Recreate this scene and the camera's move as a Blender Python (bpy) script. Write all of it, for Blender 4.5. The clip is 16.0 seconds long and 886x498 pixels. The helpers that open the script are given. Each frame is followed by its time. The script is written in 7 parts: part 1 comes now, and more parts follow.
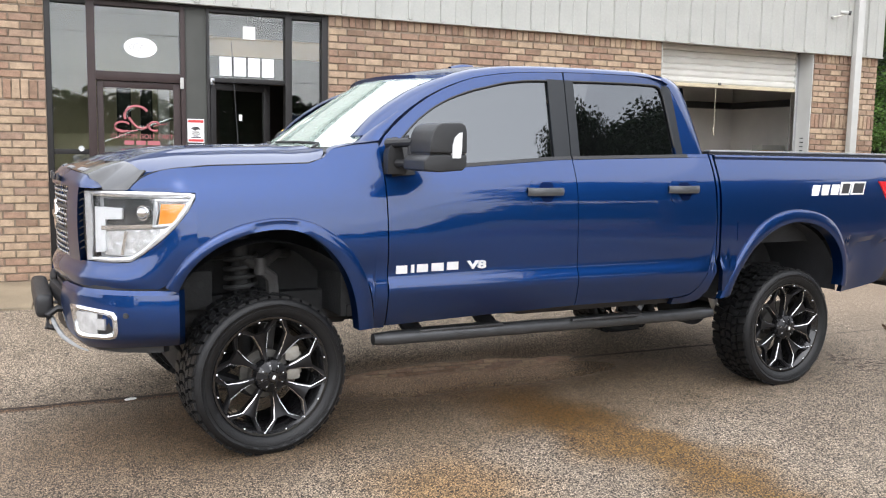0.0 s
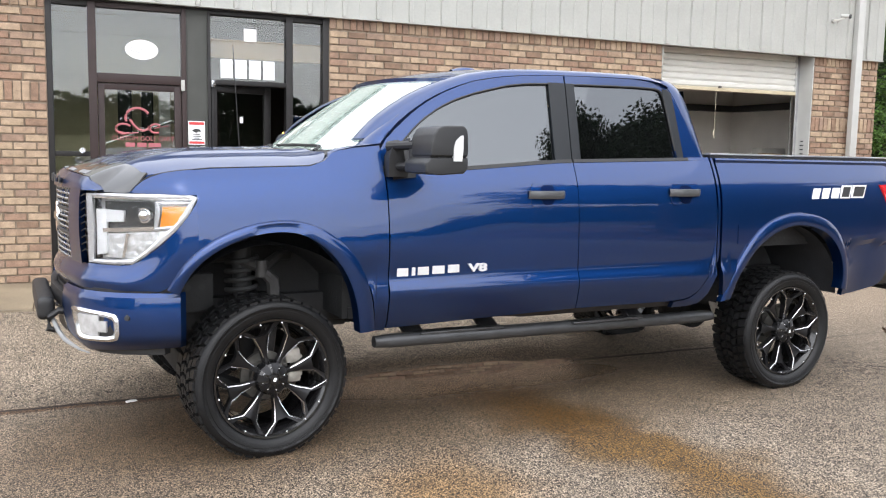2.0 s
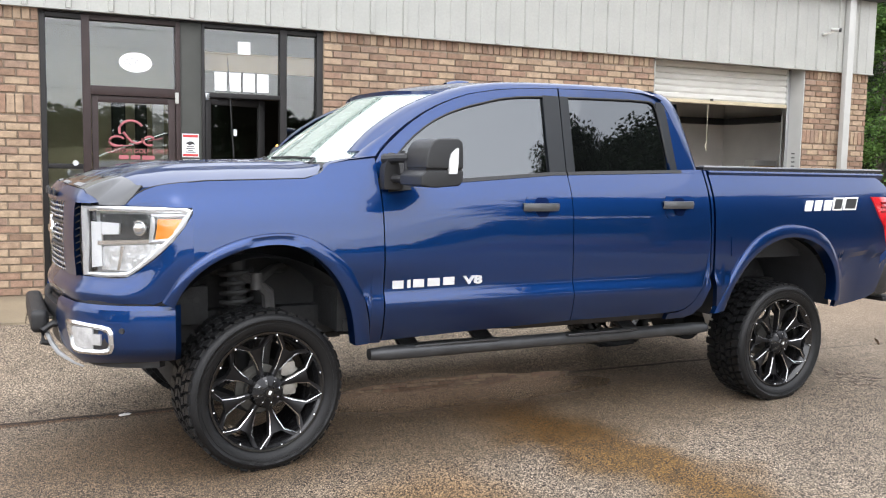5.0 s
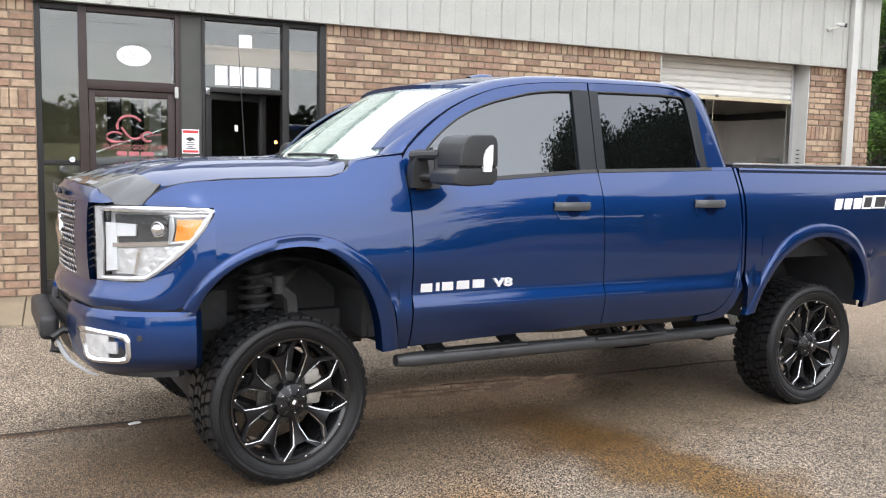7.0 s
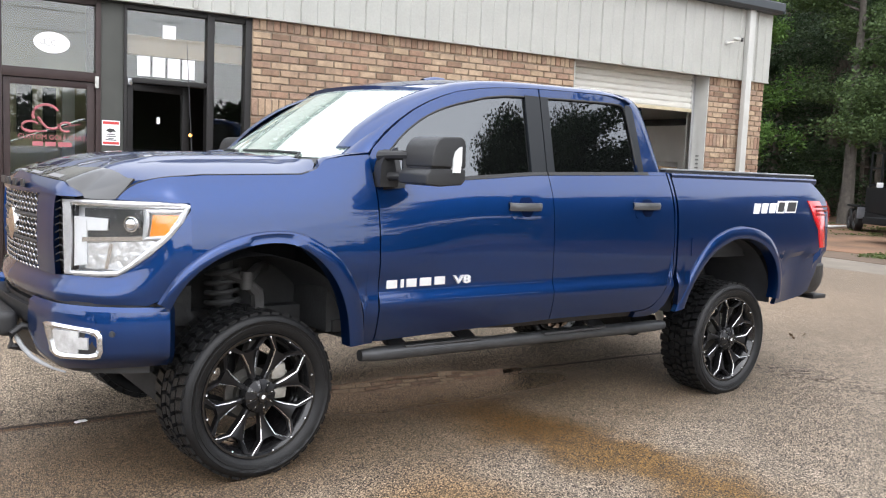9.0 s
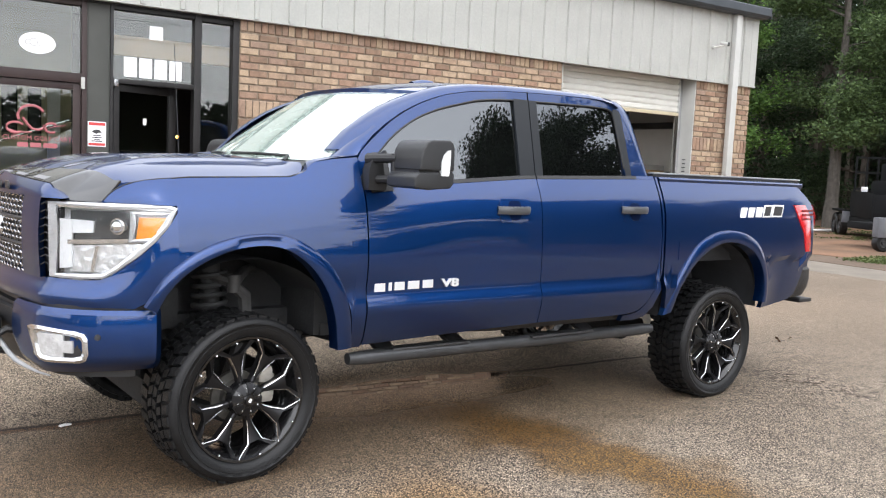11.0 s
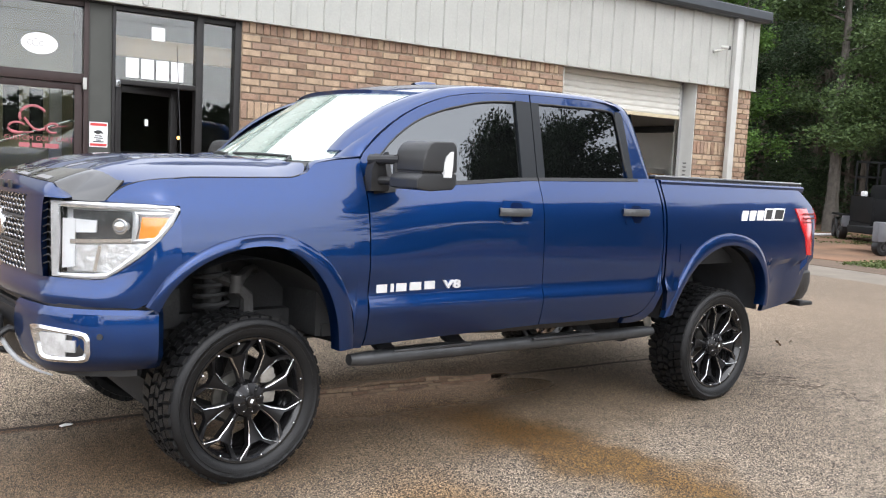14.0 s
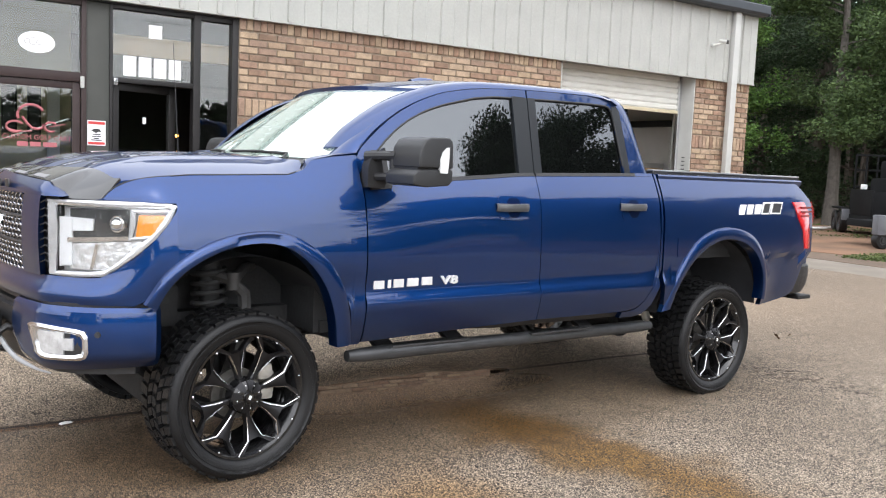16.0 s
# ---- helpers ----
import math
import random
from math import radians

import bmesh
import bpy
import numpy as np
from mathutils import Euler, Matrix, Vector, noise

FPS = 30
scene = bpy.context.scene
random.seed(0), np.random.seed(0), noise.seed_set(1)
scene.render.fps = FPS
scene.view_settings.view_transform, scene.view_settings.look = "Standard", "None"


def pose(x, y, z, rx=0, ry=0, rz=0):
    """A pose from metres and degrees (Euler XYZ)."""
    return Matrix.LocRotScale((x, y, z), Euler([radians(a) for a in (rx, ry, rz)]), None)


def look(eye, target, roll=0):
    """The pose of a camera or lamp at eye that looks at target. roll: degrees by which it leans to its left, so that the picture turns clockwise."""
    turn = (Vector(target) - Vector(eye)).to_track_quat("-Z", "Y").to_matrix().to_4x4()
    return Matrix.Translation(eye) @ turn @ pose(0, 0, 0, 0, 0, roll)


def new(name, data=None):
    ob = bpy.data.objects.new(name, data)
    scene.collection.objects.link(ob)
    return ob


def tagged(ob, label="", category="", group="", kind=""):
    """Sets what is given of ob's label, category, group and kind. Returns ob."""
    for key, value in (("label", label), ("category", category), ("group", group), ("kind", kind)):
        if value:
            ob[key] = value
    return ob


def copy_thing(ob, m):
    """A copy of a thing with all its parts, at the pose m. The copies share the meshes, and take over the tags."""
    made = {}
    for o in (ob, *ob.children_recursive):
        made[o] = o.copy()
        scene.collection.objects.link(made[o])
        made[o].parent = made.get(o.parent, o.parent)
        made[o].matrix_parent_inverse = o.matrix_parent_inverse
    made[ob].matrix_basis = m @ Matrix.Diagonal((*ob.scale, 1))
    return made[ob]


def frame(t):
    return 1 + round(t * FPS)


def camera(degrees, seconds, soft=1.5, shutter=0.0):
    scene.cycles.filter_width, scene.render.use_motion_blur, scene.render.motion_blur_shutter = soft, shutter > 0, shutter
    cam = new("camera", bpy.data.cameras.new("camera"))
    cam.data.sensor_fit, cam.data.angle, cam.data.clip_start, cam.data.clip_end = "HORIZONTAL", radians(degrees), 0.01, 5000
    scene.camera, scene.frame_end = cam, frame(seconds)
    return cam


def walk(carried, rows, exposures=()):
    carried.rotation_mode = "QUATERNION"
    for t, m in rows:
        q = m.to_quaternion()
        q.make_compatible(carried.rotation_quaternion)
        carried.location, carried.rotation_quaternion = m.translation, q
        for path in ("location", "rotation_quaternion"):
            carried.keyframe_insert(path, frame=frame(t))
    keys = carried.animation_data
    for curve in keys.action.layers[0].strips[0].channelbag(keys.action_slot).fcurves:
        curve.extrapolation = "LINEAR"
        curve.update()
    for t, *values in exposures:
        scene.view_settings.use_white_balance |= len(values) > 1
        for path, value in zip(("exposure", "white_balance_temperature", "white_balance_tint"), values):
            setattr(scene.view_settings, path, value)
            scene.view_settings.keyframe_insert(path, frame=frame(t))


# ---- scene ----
cam = camera(54.5, 16.0, 1.15)
PATH = [
    (0, (-1.149, -4.127, 1.53), (-0.244, -2.357, 1.308), 1.0),
    (0.5, (-1.147, -4.123, 1.53), (-0.243, -2.353, 1.309), 1.1),
    (1, (-1.142, -4.129, 1.532), (-0.239, -2.359, 1.313), 1.1),
    (1.5, (-1.149, -4.132, 1.534), (-0.245, -2.361, 1.316), 1.1),
    (2, (-1.156, -4.129, 1.534), (-0.251, -2.359, 1.317), 1.1),
    (2.5, (-1.16, -4.129, 1.536), (-0.25, -2.361, 1.323), 1.1),
    (3, (-1.162, -4.132, 1.535), (-0.252, -2.363, 1.33), 1.1),
    (3.5, (-1.159, -4.135, 1.537), (-0.247, -2.367, 1.338), 1.0),
    (4, (-1.16, -4.137, 1.539), (-0.244, -2.369, 1.347), 1.0),
    (6.3, (-1.19, -4.025, 1.52), (-0.254, -2.267, 1.333), 1.1),
    (6.5, (-1.195, -3.93, 1.518), (-0.255, -2.174, 1.331), 1.1),
    (7, (-1.277, -3.841, 1.538), (-0.325, -2.093, 1.341), 1.1),
    (7.5, (-1.461, -3.759, 1.535), (-0.437, -2.051, 1.34), 1.1),
    (8, (-1.614, -3.745, 1.544), (-0.469, -2.116, 1.351), 1.6),
    (8.5, (-1.659, -3.753, 1.542), (-0.5, -2.134, 1.347), 2.0),
    (9, (-1.671, -3.754, 1.544), (-0.501, -2.144, 1.348), 2.4),
    (9.5, (-1.67, -3.746, 1.548), (-0.49, -2.143, 1.355), 2.7),
    (10, (-1.668, -3.742, 1.55), (-0.483, -2.143, 1.356), 2.7),
    (12.5, (-1.677, -3.75, 1.545), (-0.471, -2.164, 1.366), 2.8),
    (13, (-1.677, -3.746, 1.545), (-0.471, -2.161, 1.367), 2.9),
    (13.5, (-1.681, -3.742, 1.546), (-0.479, -2.154, 1.365), 2.9),
    (14, (-1.683, -3.74, 1.541), (-0.488, -2.147, 1.358), 2.9),
    (14.5, (-1.681, -3.743, 1.54), (-0.484, -2.151, 1.356), 2.8),
    (15, (-1.678, -3.748, 1.54), (-0.479, -2.158, 1.352), 2.8),
    (15.5, (-1.674, -3.753, 1.542), (-0.48, -2.16, 1.351), 2.7),
    (16, (-1.673, -3.757, 1.541), (-0.479, -2.164, 1.349), 2.5),
]
walk(cam, [(t, look(eye, target, roll)) for t, eye, target, roll in PATH])

# ---- world, sun, exposure ----
world = bpy.data.worlds.new("overcast_sky")
scene.world = world
world.use_nodes = True
_n, _l = world.node_tree.nodes, world.node_tree.links
_bg = _n["Background"]
_sky = _n.new("ShaderNodeTexSky")
_sky.sky_type = "NISHITA"
_sky.sun_disc = False
_sky.sun_elevation, _sky.sun_rotation = radians(50), radians(200)
_sky.dust_density, _sky.air_density = 2.0, 1.0
_hs = _n.new("ShaderNodeHueSaturation")
_hs.inputs["Saturation"].default_value = 0.16
_l.new(_sky.outputs[0], _hs.inputs["Color"])
_mx = _n.new("ShaderNodeMixRGB")
_mx.inputs[0].default_value = 0.6
_mx.inputs[2].default_value = (6.9, 7.12, 7.75, 1)
_l.new(_hs.outputs[0], _mx.inputs[1])
_l.new(_mx.outputs[0], _bg.inputs[0])
_bg.inputs[1].default_value = 0.15
sun = new("sun", bpy.data.lights.new("sun", "SUN"))
sun.data.energy, sun.data.angle, sun.data.color = 0.6, radians(120), (1.0, 0.985, 0.97)
sun.matrix_world = look((-6, -12, 20), (2, 2, 0))
scene.view_settings.exposure = 1.5


# ---- helpers ----
def part(name, bm, material, parent=None, label="", sharp=32, kind=""):
    """Link a bmesh as one mesh object under a thing or a part."""
    bm.normal_update()
    lim = radians(sharp)
    for e in bm.edges:
        e.smooth = len(e.link_faces) == 2 and e.calc_face_angle(0) < lim
    for f in bm.faces:
        f.smooth = True
    me = bpy.data.meshes.new(name)
    bm.to_mesh(me)
    bm.free()
    me.materials.append(material)
    ob = new(name, me)
    if parent is not None:
        ob.parent = parent
        ob.matrix_parent_inverse = Matrix.Identity(4)
    if label:
        ob["label"] = label
    if kind:
        ob["kind"] = kind
    return ob


def box(bm, x0, x1, y0, y1, z0, z1, bev=0.0, m=None, seg=2):
    """A box, its edges chamfered by bev, moved by m."""
    x0, x1, y0, y1, z0, z1 = min(x0, x1), max(x0, x1), min(y0, y1), max(y0, y1), min(z0, z1), max(z0, z1)
    made = bmesh.ops.create_cube(bm, size=1)["verts"]
    for v in made:
        v.co = Vector((x0 + (v.co.x + .5) * (x1 - x0), y0 + (v.co.y + .5) * (y1 - y0), z0 + (v.co.z + .5) * (z1 - z0)))
    if bev:
        edges = list({e for v in made for e in v.link_edges})
        made = bmesh.ops.bevel(bm, geom=edges, offset=bev, segments=seg, affect="EDGES", profile=0.6)["verts"]
    if m is not None:
        for v in made:
            v.co = m @ v.co
    return bm


def cyl(bm, a, b, r0, r1=None, seg=16, caps=True):
    """A cylinder or cone from a to b."""
    a, b = Vector(a), Vector(b)
    r1 = r0 if r1 is None else r1
    d = b - a
    q = d.to_track_quat("Z", "Y").to_matrix().to_4x4()
    bmesh.ops.create_cone(bm, cap_ends=caps, segments=seg, radius1=r0, radius2=max(r1, 1e-4), depth=d.length,
                          matrix=Matrix.Translation((a + b) / 2) @ q)
    return bm


def tube(bm, pts, r, seg=10, caps=True):
    """A round tube along points; r is a number or one for each point."""
    pts = [Vector(p) for p in pts]
    rings = []
    for i, p in enumerate(pts):
        d = (pts[min(i + 1, len(pts) - 1)] - pts[max(i - 1, 0)]).normalized()
        up = Vector((0, 0, 1)) if abs(d.z) < 0.9 else Vector((1, 0, 0))
        s = d.cross(up).normalized()
        t = s.cross(d)
        rr = r[i] if isinstance(r, (list, tuple)) else r
        rings.append([bm.verts.new(p + s * rr * math.cos(k * math.tau / seg) + t * rr * math.sin(k * math.tau / seg)) for k in range(seg)])
    for a, b in zip(rings, rings[1:]):
        for k in range(seg):
            bm.faces.new((a[k], b[k], b[(k + 1) % seg], a[(k + 1) % seg]))
    if caps:
        bm.faces.new(rings[0])
        bm.faces.new(rings[-1][::-1])
    return bm


def sheet(bm, grid, off=None, close=False):
    """A surface through a grid of points, closed to a shell by the offset off when given."""
    va = [[bm.verts.new(p) for p in row] for row in grid]
    nu, nv = len(va), len(va[0])
    fs = [bm.faces.new((va[i][j], va[i + 1][j], va[i + 1][j + 1], va[i][j + 1])) for i in range(nu - 1) for j in range(nv - 1)]
    if off is not None:
        off = Vector(off)
        vb = [[bm.verts.new(Vector(p) + off) for p in row] for row in grid]
        fs += [bm.faces.new((vb[i][j], vb[i][j + 1], vb[i + 1][j + 1], vb[i + 1][j])) for i in range(nu - 1) for j in range(nv - 1)]
        rim = [(i, 0) for i in range(nu)] + [(nu - 1, j) for j in range(1, nv)] + [(i, nv - 1) for i in range(nu - 2, -1, -1)] + [(0, j) for j in range(nv - 2, 0, -1)]
        for (i, j), (k, l) in zip(rim, rim[1:] + rim[:1]):
            fs.append(bm.faces.new((va[i][j], vb[i][j], vb[k][l], va[k][l])))
    bmesh.ops.recalc_face_normals(bm, faces=fs)
    return bm


def prism(bm, outline, y0, y1, m=None):
    """An outline in x and z, drawn out from y0 to y1."""
    a = [bm.verts.new((x, y0, z)) for x, z in outline]
    b = [bm.verts.new((x, y1, z)) for x, z in outline]
    fs = [bm.faces.new(a), bm.faces.new(b[::-1])]
    n = len(a)
    fs += [bm.faces.new((a[i], a[(i + 1) % n], b[(i + 1) % n], b[i])) for i in range(n)]
    bmesh.ops.recalc_face_normals(bm, faces=fs)
    if m is not None:
        for v in a + b:
            v.co = m @ v.co
    return bm


def empty(name, label, category, group="", at=(0, 0, 0)):
    ob = new(name)
    ob.location = at
    return tagged(ob, label, category, group)


def lerp(pts, x):
    """The value at x of a line through points (x, value)."""
    if x <= pts[0][0]:
        return pts[0][1]
    for (a, p), (b, q) in zip(pts, pts[1:]):
        if x <= b:
            return p + (q - p) * (x - a) / (b - a)
    return pts[-1][1]


def smooth(pts, x):
    """The same with eased corners."""
    h = (pts[-1][0] - pts[0][0]) * 0.02
    return (lerp(pts, x - h) + 2 * lerp(pts, x) + lerp(pts, x + h)) / 4


# ---- materials ----
def mat(name, color, rough=0.5, metal=0.0, var=0.0, scale=8.0, bump=0.0, bscale=60.0, coat=0.0, spec=0.5, second=None, fine=0.0, rvar=0.0):
    """A plain surface: base colour with two scales of variation, roughness and fine relief."""
    m = bpy.data.materials.new(name)
    m.use_nodes = True
    n, l = m.node_tree.nodes, m.node_tree.links
    b = n["Principled BSDF"]
    b.inputs["Base Color"].default_value = (*color, 1)
    b.inputs["Roughness"].default_value = rough
    b.inputs["Metallic"].default_value = metal
    b.inputs["Coat Weight"].default_value = coat
    b.inputs["Coat Roughness"].default_value = 0.02
    b.inputs["Specular IOR Level"].default_value = spec
    tc = n.new("ShaderNodeTexCoord")
    if var or second:
        t = n.new("ShaderNodeTexNoise")
        t.inputs["Scale"].default_value, t.inputs["Detail"].default_value = scale, 6
        l.new(tc.outputs["Object"], t.inputs["Vector"])
        r = n.new("ShaderNodeValToRGB")
        c2 = second or tuple(c * (1 - var) for c in color)
        r.color_ramp.elements[0].position, r.color_ramp.elements[1].position = 0.35, 0.68
        r.color_ramp.elements[0].color, r.color_ramp.elements[1].color = (*c2, 1), (*color, 1)
        l.new(t.outputs[0], r.inputs[0])
        out = r.outputs[0]
        if fine:
            t2 = n.new("ShaderNodeTexNoise")
            t2.inputs["Scale"].default_value, t2.inputs["Detail"].default_value = bscale, 4
            l.new(tc.outputs["Object"], t2.inputs["Vector"])
            mx = n.new("ShaderNodeMixRGB")
            mx.blend_type = "OVERLAY"
            mx.inputs[0].default_value = fine
            l.new(out, mx.inputs[1])
            l.new(t2.outputs[0], mx.inputs[2])
            out = mx.outputs[0]
        l.new(out, b.inputs["Base Color"])
        if rvar:
            mr = n.new("ShaderNodeMapRange")
            mr.inputs[3].default_value, mr.inputs[4].default_value = max(0.02, rough - rvar), min(1, rough + rvar)
            l.new(t.outputs[0], mr.inputs[0])
            l.new(mr.outputs[0], b.inputs["Roughness"])
    if bump:
        t = n.new("ShaderNodeTexNoise")
        t.inputs["Scale"].default_value, t.inputs["Detail"].default_value = bscale, 5
        l.new(tc.outputs["Object"], t.inputs["Vector"])
        bp = n.new("ShaderNodeBump")
        bp.inputs["Strength"].default_value, bp.inputs["Distance"].default_value = bump, 0.01
        l.new(t.outputs[0], bp.inputs["Height"])
        l.new(bp.outputs[0], b.inputs["Normal"])
    return m


def glass(name, tint, rough=0.0, f0=0.05, sheen=(1, 1, 1)):
    """A clear or tinted pane: part see-through, part mirror by its angle."""
    m = bpy.data.materials.new(name)
    m.use_nodes = True
    n, l = m.node_tree.nodes, m.node_tree.links
    n.remove(n["Principled BSDF"])
    tr, gl, mx, lw = n.new("ShaderNodeBsdfTransparent"), n.new("ShaderNodeBsdfGlossy"), n.new("ShaderNodeMixShader"), n.new("ShaderNodeLayerWeight")
    pw, ma = n.new("ShaderNodeMath"), n.new("ShaderNodeMath")
    pw.operation, ma.operation = "POWER", "MULTIPLY_ADD"
    lw.inputs[0].default_value = 0.5
    pw.inputs[1].default_value = 4.0
    ma.inputs[1].default_value, ma.inputs[2].default_value = 1 - f0, f0
    l.new(lw.outputs["Facing"], pw.inputs[0])
    l.new(pw.outputs[0], ma.inputs[0])
    tr.inputs[0].default_value = (*tint, 1)
    gl.inputs["Roughness"].default_value = rough
    gl.inputs["Color"].default_value = (*sheen, 1)
    l.new(ma.outputs[0], mx.inputs[0])
    l.new(tr.outputs[0], mx.inputs[1])
    l.new(gl.outputs[0], mx.inputs[2])
    l.new(mx.outputs[0], n["Material Output"].inputs[0])
    return m


def brick_material():
    m = bpy.data.materials.new("brick")
    m.use_nodes = True
    n, l = m.node_tree.nodes, m.node_tree.links
    b = n["Principled BSDF"]
    b.inputs["Roughness"].default_value = 0.85
    oi, ge, ad, fr = n.new("ShaderNodeObjectInfo"), n.new("ShaderNodeNewGeometry"), n.new("ShaderNodeMath"), n.new("ShaderNodeMath")
    ad.operation, fr.operation = "ADD", "FRACT"
    l.new(oi.outputs["Random"], ad.inputs[0])
    l.new(ge.outputs["Random Per Island"], ad.inputs[1])
    l.new(ad.outputs[0], fr.inputs[0])
    ramp = n.new("ShaderNodeValToRGB")
    ramp.color_ramp.interpolation = "LINEAR"
    el = ramp.color_ramp.elements
    el[0].position, el[0].color = 0.0, (0.20, 0.13, 0.088, 1)
    el[1].position, el[1].color = 1.0, (0.34, 0.25, 0.165, 1)
    for p, c in ((0.25, (0.28, 0.175, 0.12, 1)), (0.45, (0.25, 0.17, 0.125, 1)), (0.6, (0.315, 0.22, 0.15, 1)), (0.8, (0.375, 0.275, 0.19, 1))):
        e = el.new(p)
        e.color = c
    l.new(fr.outputs[0], ramp.inputs[0])
    t, t2 = n.new("ShaderNodeTexNoise"), n.new("ShaderNodeTexNoise")
    l.new(ge.outputs["Position"], t.inputs["Vector"])
    l.new(ge.outputs["Position"], t2.inputs["Vector"])
    t.inputs["Scale"].default_value, t.inputs["Detail"].default_value = 14, 5
    t2.inputs["Scale"].default_value, t2.inputs["Detail"].default_value = 120, 4
    m1, m2 = n.new("ShaderNodeMixRGB"), n.new("ShaderNodeMixRGB")
    m1.blend_type = m2.blend_type = "OVERLAY"
    m1.inputs[0].default_value, m2.inputs[0].default_value = 0.55, 0.4
    l.new(ramp.outputs[0], m1.inputs[1])
    l.new(t.outputs[0], m1.inputs[2])
    l.new(m1.outputs[0], m2.inputs[1])
    l.new(t2.outputs[0], m2.inputs[2])
    l.new(m2.outputs[0], b.inputs["Base Color"])
    bp = n.new("ShaderNodeBump")
    bp.inputs["Strength"].default_value, bp.inputs["Distance"].default_value = 0.5, 0.004
    l.new(t2.outputs[0], bp.inputs["Height"])
    l.new(bp.outputs[0], b.inputs["Normal"])
    return m


BRICK = brick_material()
MORTAR = mat("mortar", (0.26, 0.205, 0.155), 0.95, var=0.4, scale=20, bump=0.5, bscale=150)
SIDING = mat("painted_steel_siding", (0.388, 0.390, 0.364), 0.45, var=0.08, scale=3, fine=0.1, bscale=40)
WHITE_STEEL = mat("white_painted_steel", (0.72, 0.71, 0.67), 0.4, var=0.08, scale=4)
GREY_STEEL = mat("grey_painted_steel", (0.45, 0.45, 0.43), 0.45, var=0.1, scale=4)
SLATE = mat("slate_gutter_paint", (0.040, 0.048, 0.058), 0.5, var=0.15, scale=5)
BRONZE = mat("dark_bronze_frame", (0.016, 0.0145, 0.0145), 0.45, spec=0.3, var=0.2, scale=6)
BROWN = mat("brown_door_frame", (0.036, 0.022, 0.021), 0.45, spec=0.3, var=0.2, scale=6)
POSTGREY = mat("grey_post_panel", (0.062, 0.064, 0.058), 0.6, spec=0.3, var=0.12, scale=5)
STOREGLASS = glass("storefront_glass", (0.75, 0.77, 0.75), 0.0, 0.06)
CONCRETE = mat("wet_concrete", (0.33, 0.27, 0.19), 0.45, var=0.45, scale=2.2, bump=0.25, bscale=90, fine=0.4, rvar=0.2)
DRYCONC = mat("dry_concrete", (0.21, 0.18, 0.145), 0.85, var=0.25, scale=1.5, bump=0.2, bscale=60, fine=0.3)
INNER = mat("interior_plaster", (0.78, 0.75, 0.71), 0.8, var=0.1, scale=2)
# own colour of beam and boxes; on walls and ceiling, unlit gloom as colour
DARK = mat("dark_and_unlit_interior", (0.03, 0.03, 0.032), 0.7, var=0.2, scale=3)
VINYL_WHITE = mat("white_vinyl", (0.82, 0.82, 0.82), 0.45, var=0.04, scale=10)
VINYL_PINK = mat("pink_vinyl", (0.40, 0.12, 0.135), 0.5, var=0.1, scale=10)
VINYL_RED = mat("red_print", (0.55, 0.05, 0.05), 0.5, var=0.1, scale=30)
PRINT_BLACK = mat("black_print", (0.03, 0.03, 0.03), 0.5, var=0.1, scale=30)
CARDBOARD = mat("cardboard", (0.42, 0.27, 0.13), 0.85, var=0.15, scale=9)


# ---- ground ----
def ground_height(x, y):
    """Flat where the truck stands, a shallow rise from the drain line to the shop front."""
    d = (x - 2.008) * 0.0788 + (y - 4.833) * 0.9969
    rise = lerp([(-3.6, 0.0), (-1.05, 0.115), (-0.4, 0.16)], d)
    return 0.010 + rise * lerp([(8.0, 1), (13.0, 0)], x) - 0.012 * math.exp(-((d + 3.62) / 0.25) ** 2) - 0.016 * math.exp(-(((x - 3.6) / 0.7) ** 2 + ((y - 0.05) / 0.5) ** 2))


def blob(n, l, pos, cx, cy, rx, ry, rot, edge, wob, scale=1.2):
    """A mask: 1 inside a ragged ellipse."""
    mp = n.new("ShaderNodeMapping")
    mp.vector_type = "TEXTURE"
    mp.inputs["Location"].default_value = (cx, cy, 0)
    mp.inputs["Rotation"].default_value = (0, 0, radians(rot))
    mp.inputs["Scale"].default_value = (rx, ry, 1e3)
    no = n.new("ShaderNodeTexNoise")
    no.inputs["Scale"].default_value, no.inputs["Detail"].default_value = scale, 7
    l.new(pos, no.inputs["Vector"])
    ma = n.new("ShaderNodeVectorMath")
    ma.operation = "MULTIPLY_ADD"
    ma.inputs[1].default_value = (wob, wob, 0)
    sb = n.new("ShaderNodeVectorMath")
    sb.operation = "SUBTRACT"
    sb.inputs[1].default_value = (0.5, 0.5, 0.5)
    l.new(no.outputs["Color"], sb.inputs[0])
    l.new(sb.outputs[0], ma.inputs[0])
    l.new(pos, ma.inputs[2])
    l.new(ma.outputs[0], mp.inputs["Vector"])
    ln = n.new("ShaderNodeVectorMath")
    ln.operation = "LENGTH"
    l.new(mp.outputs[0], ln.inputs[0])
    mr = n.new("ShaderNodeMapRange")
    mr.interpolation_type = "SMOOTHSTEP"
    mr.inputs[1].default_value, mr.inputs[2].default_value = 1 + edge, 1 - edge
    l.new(ln.outputs["Value"], mr.inputs[0])
    return mr.outputs[0]


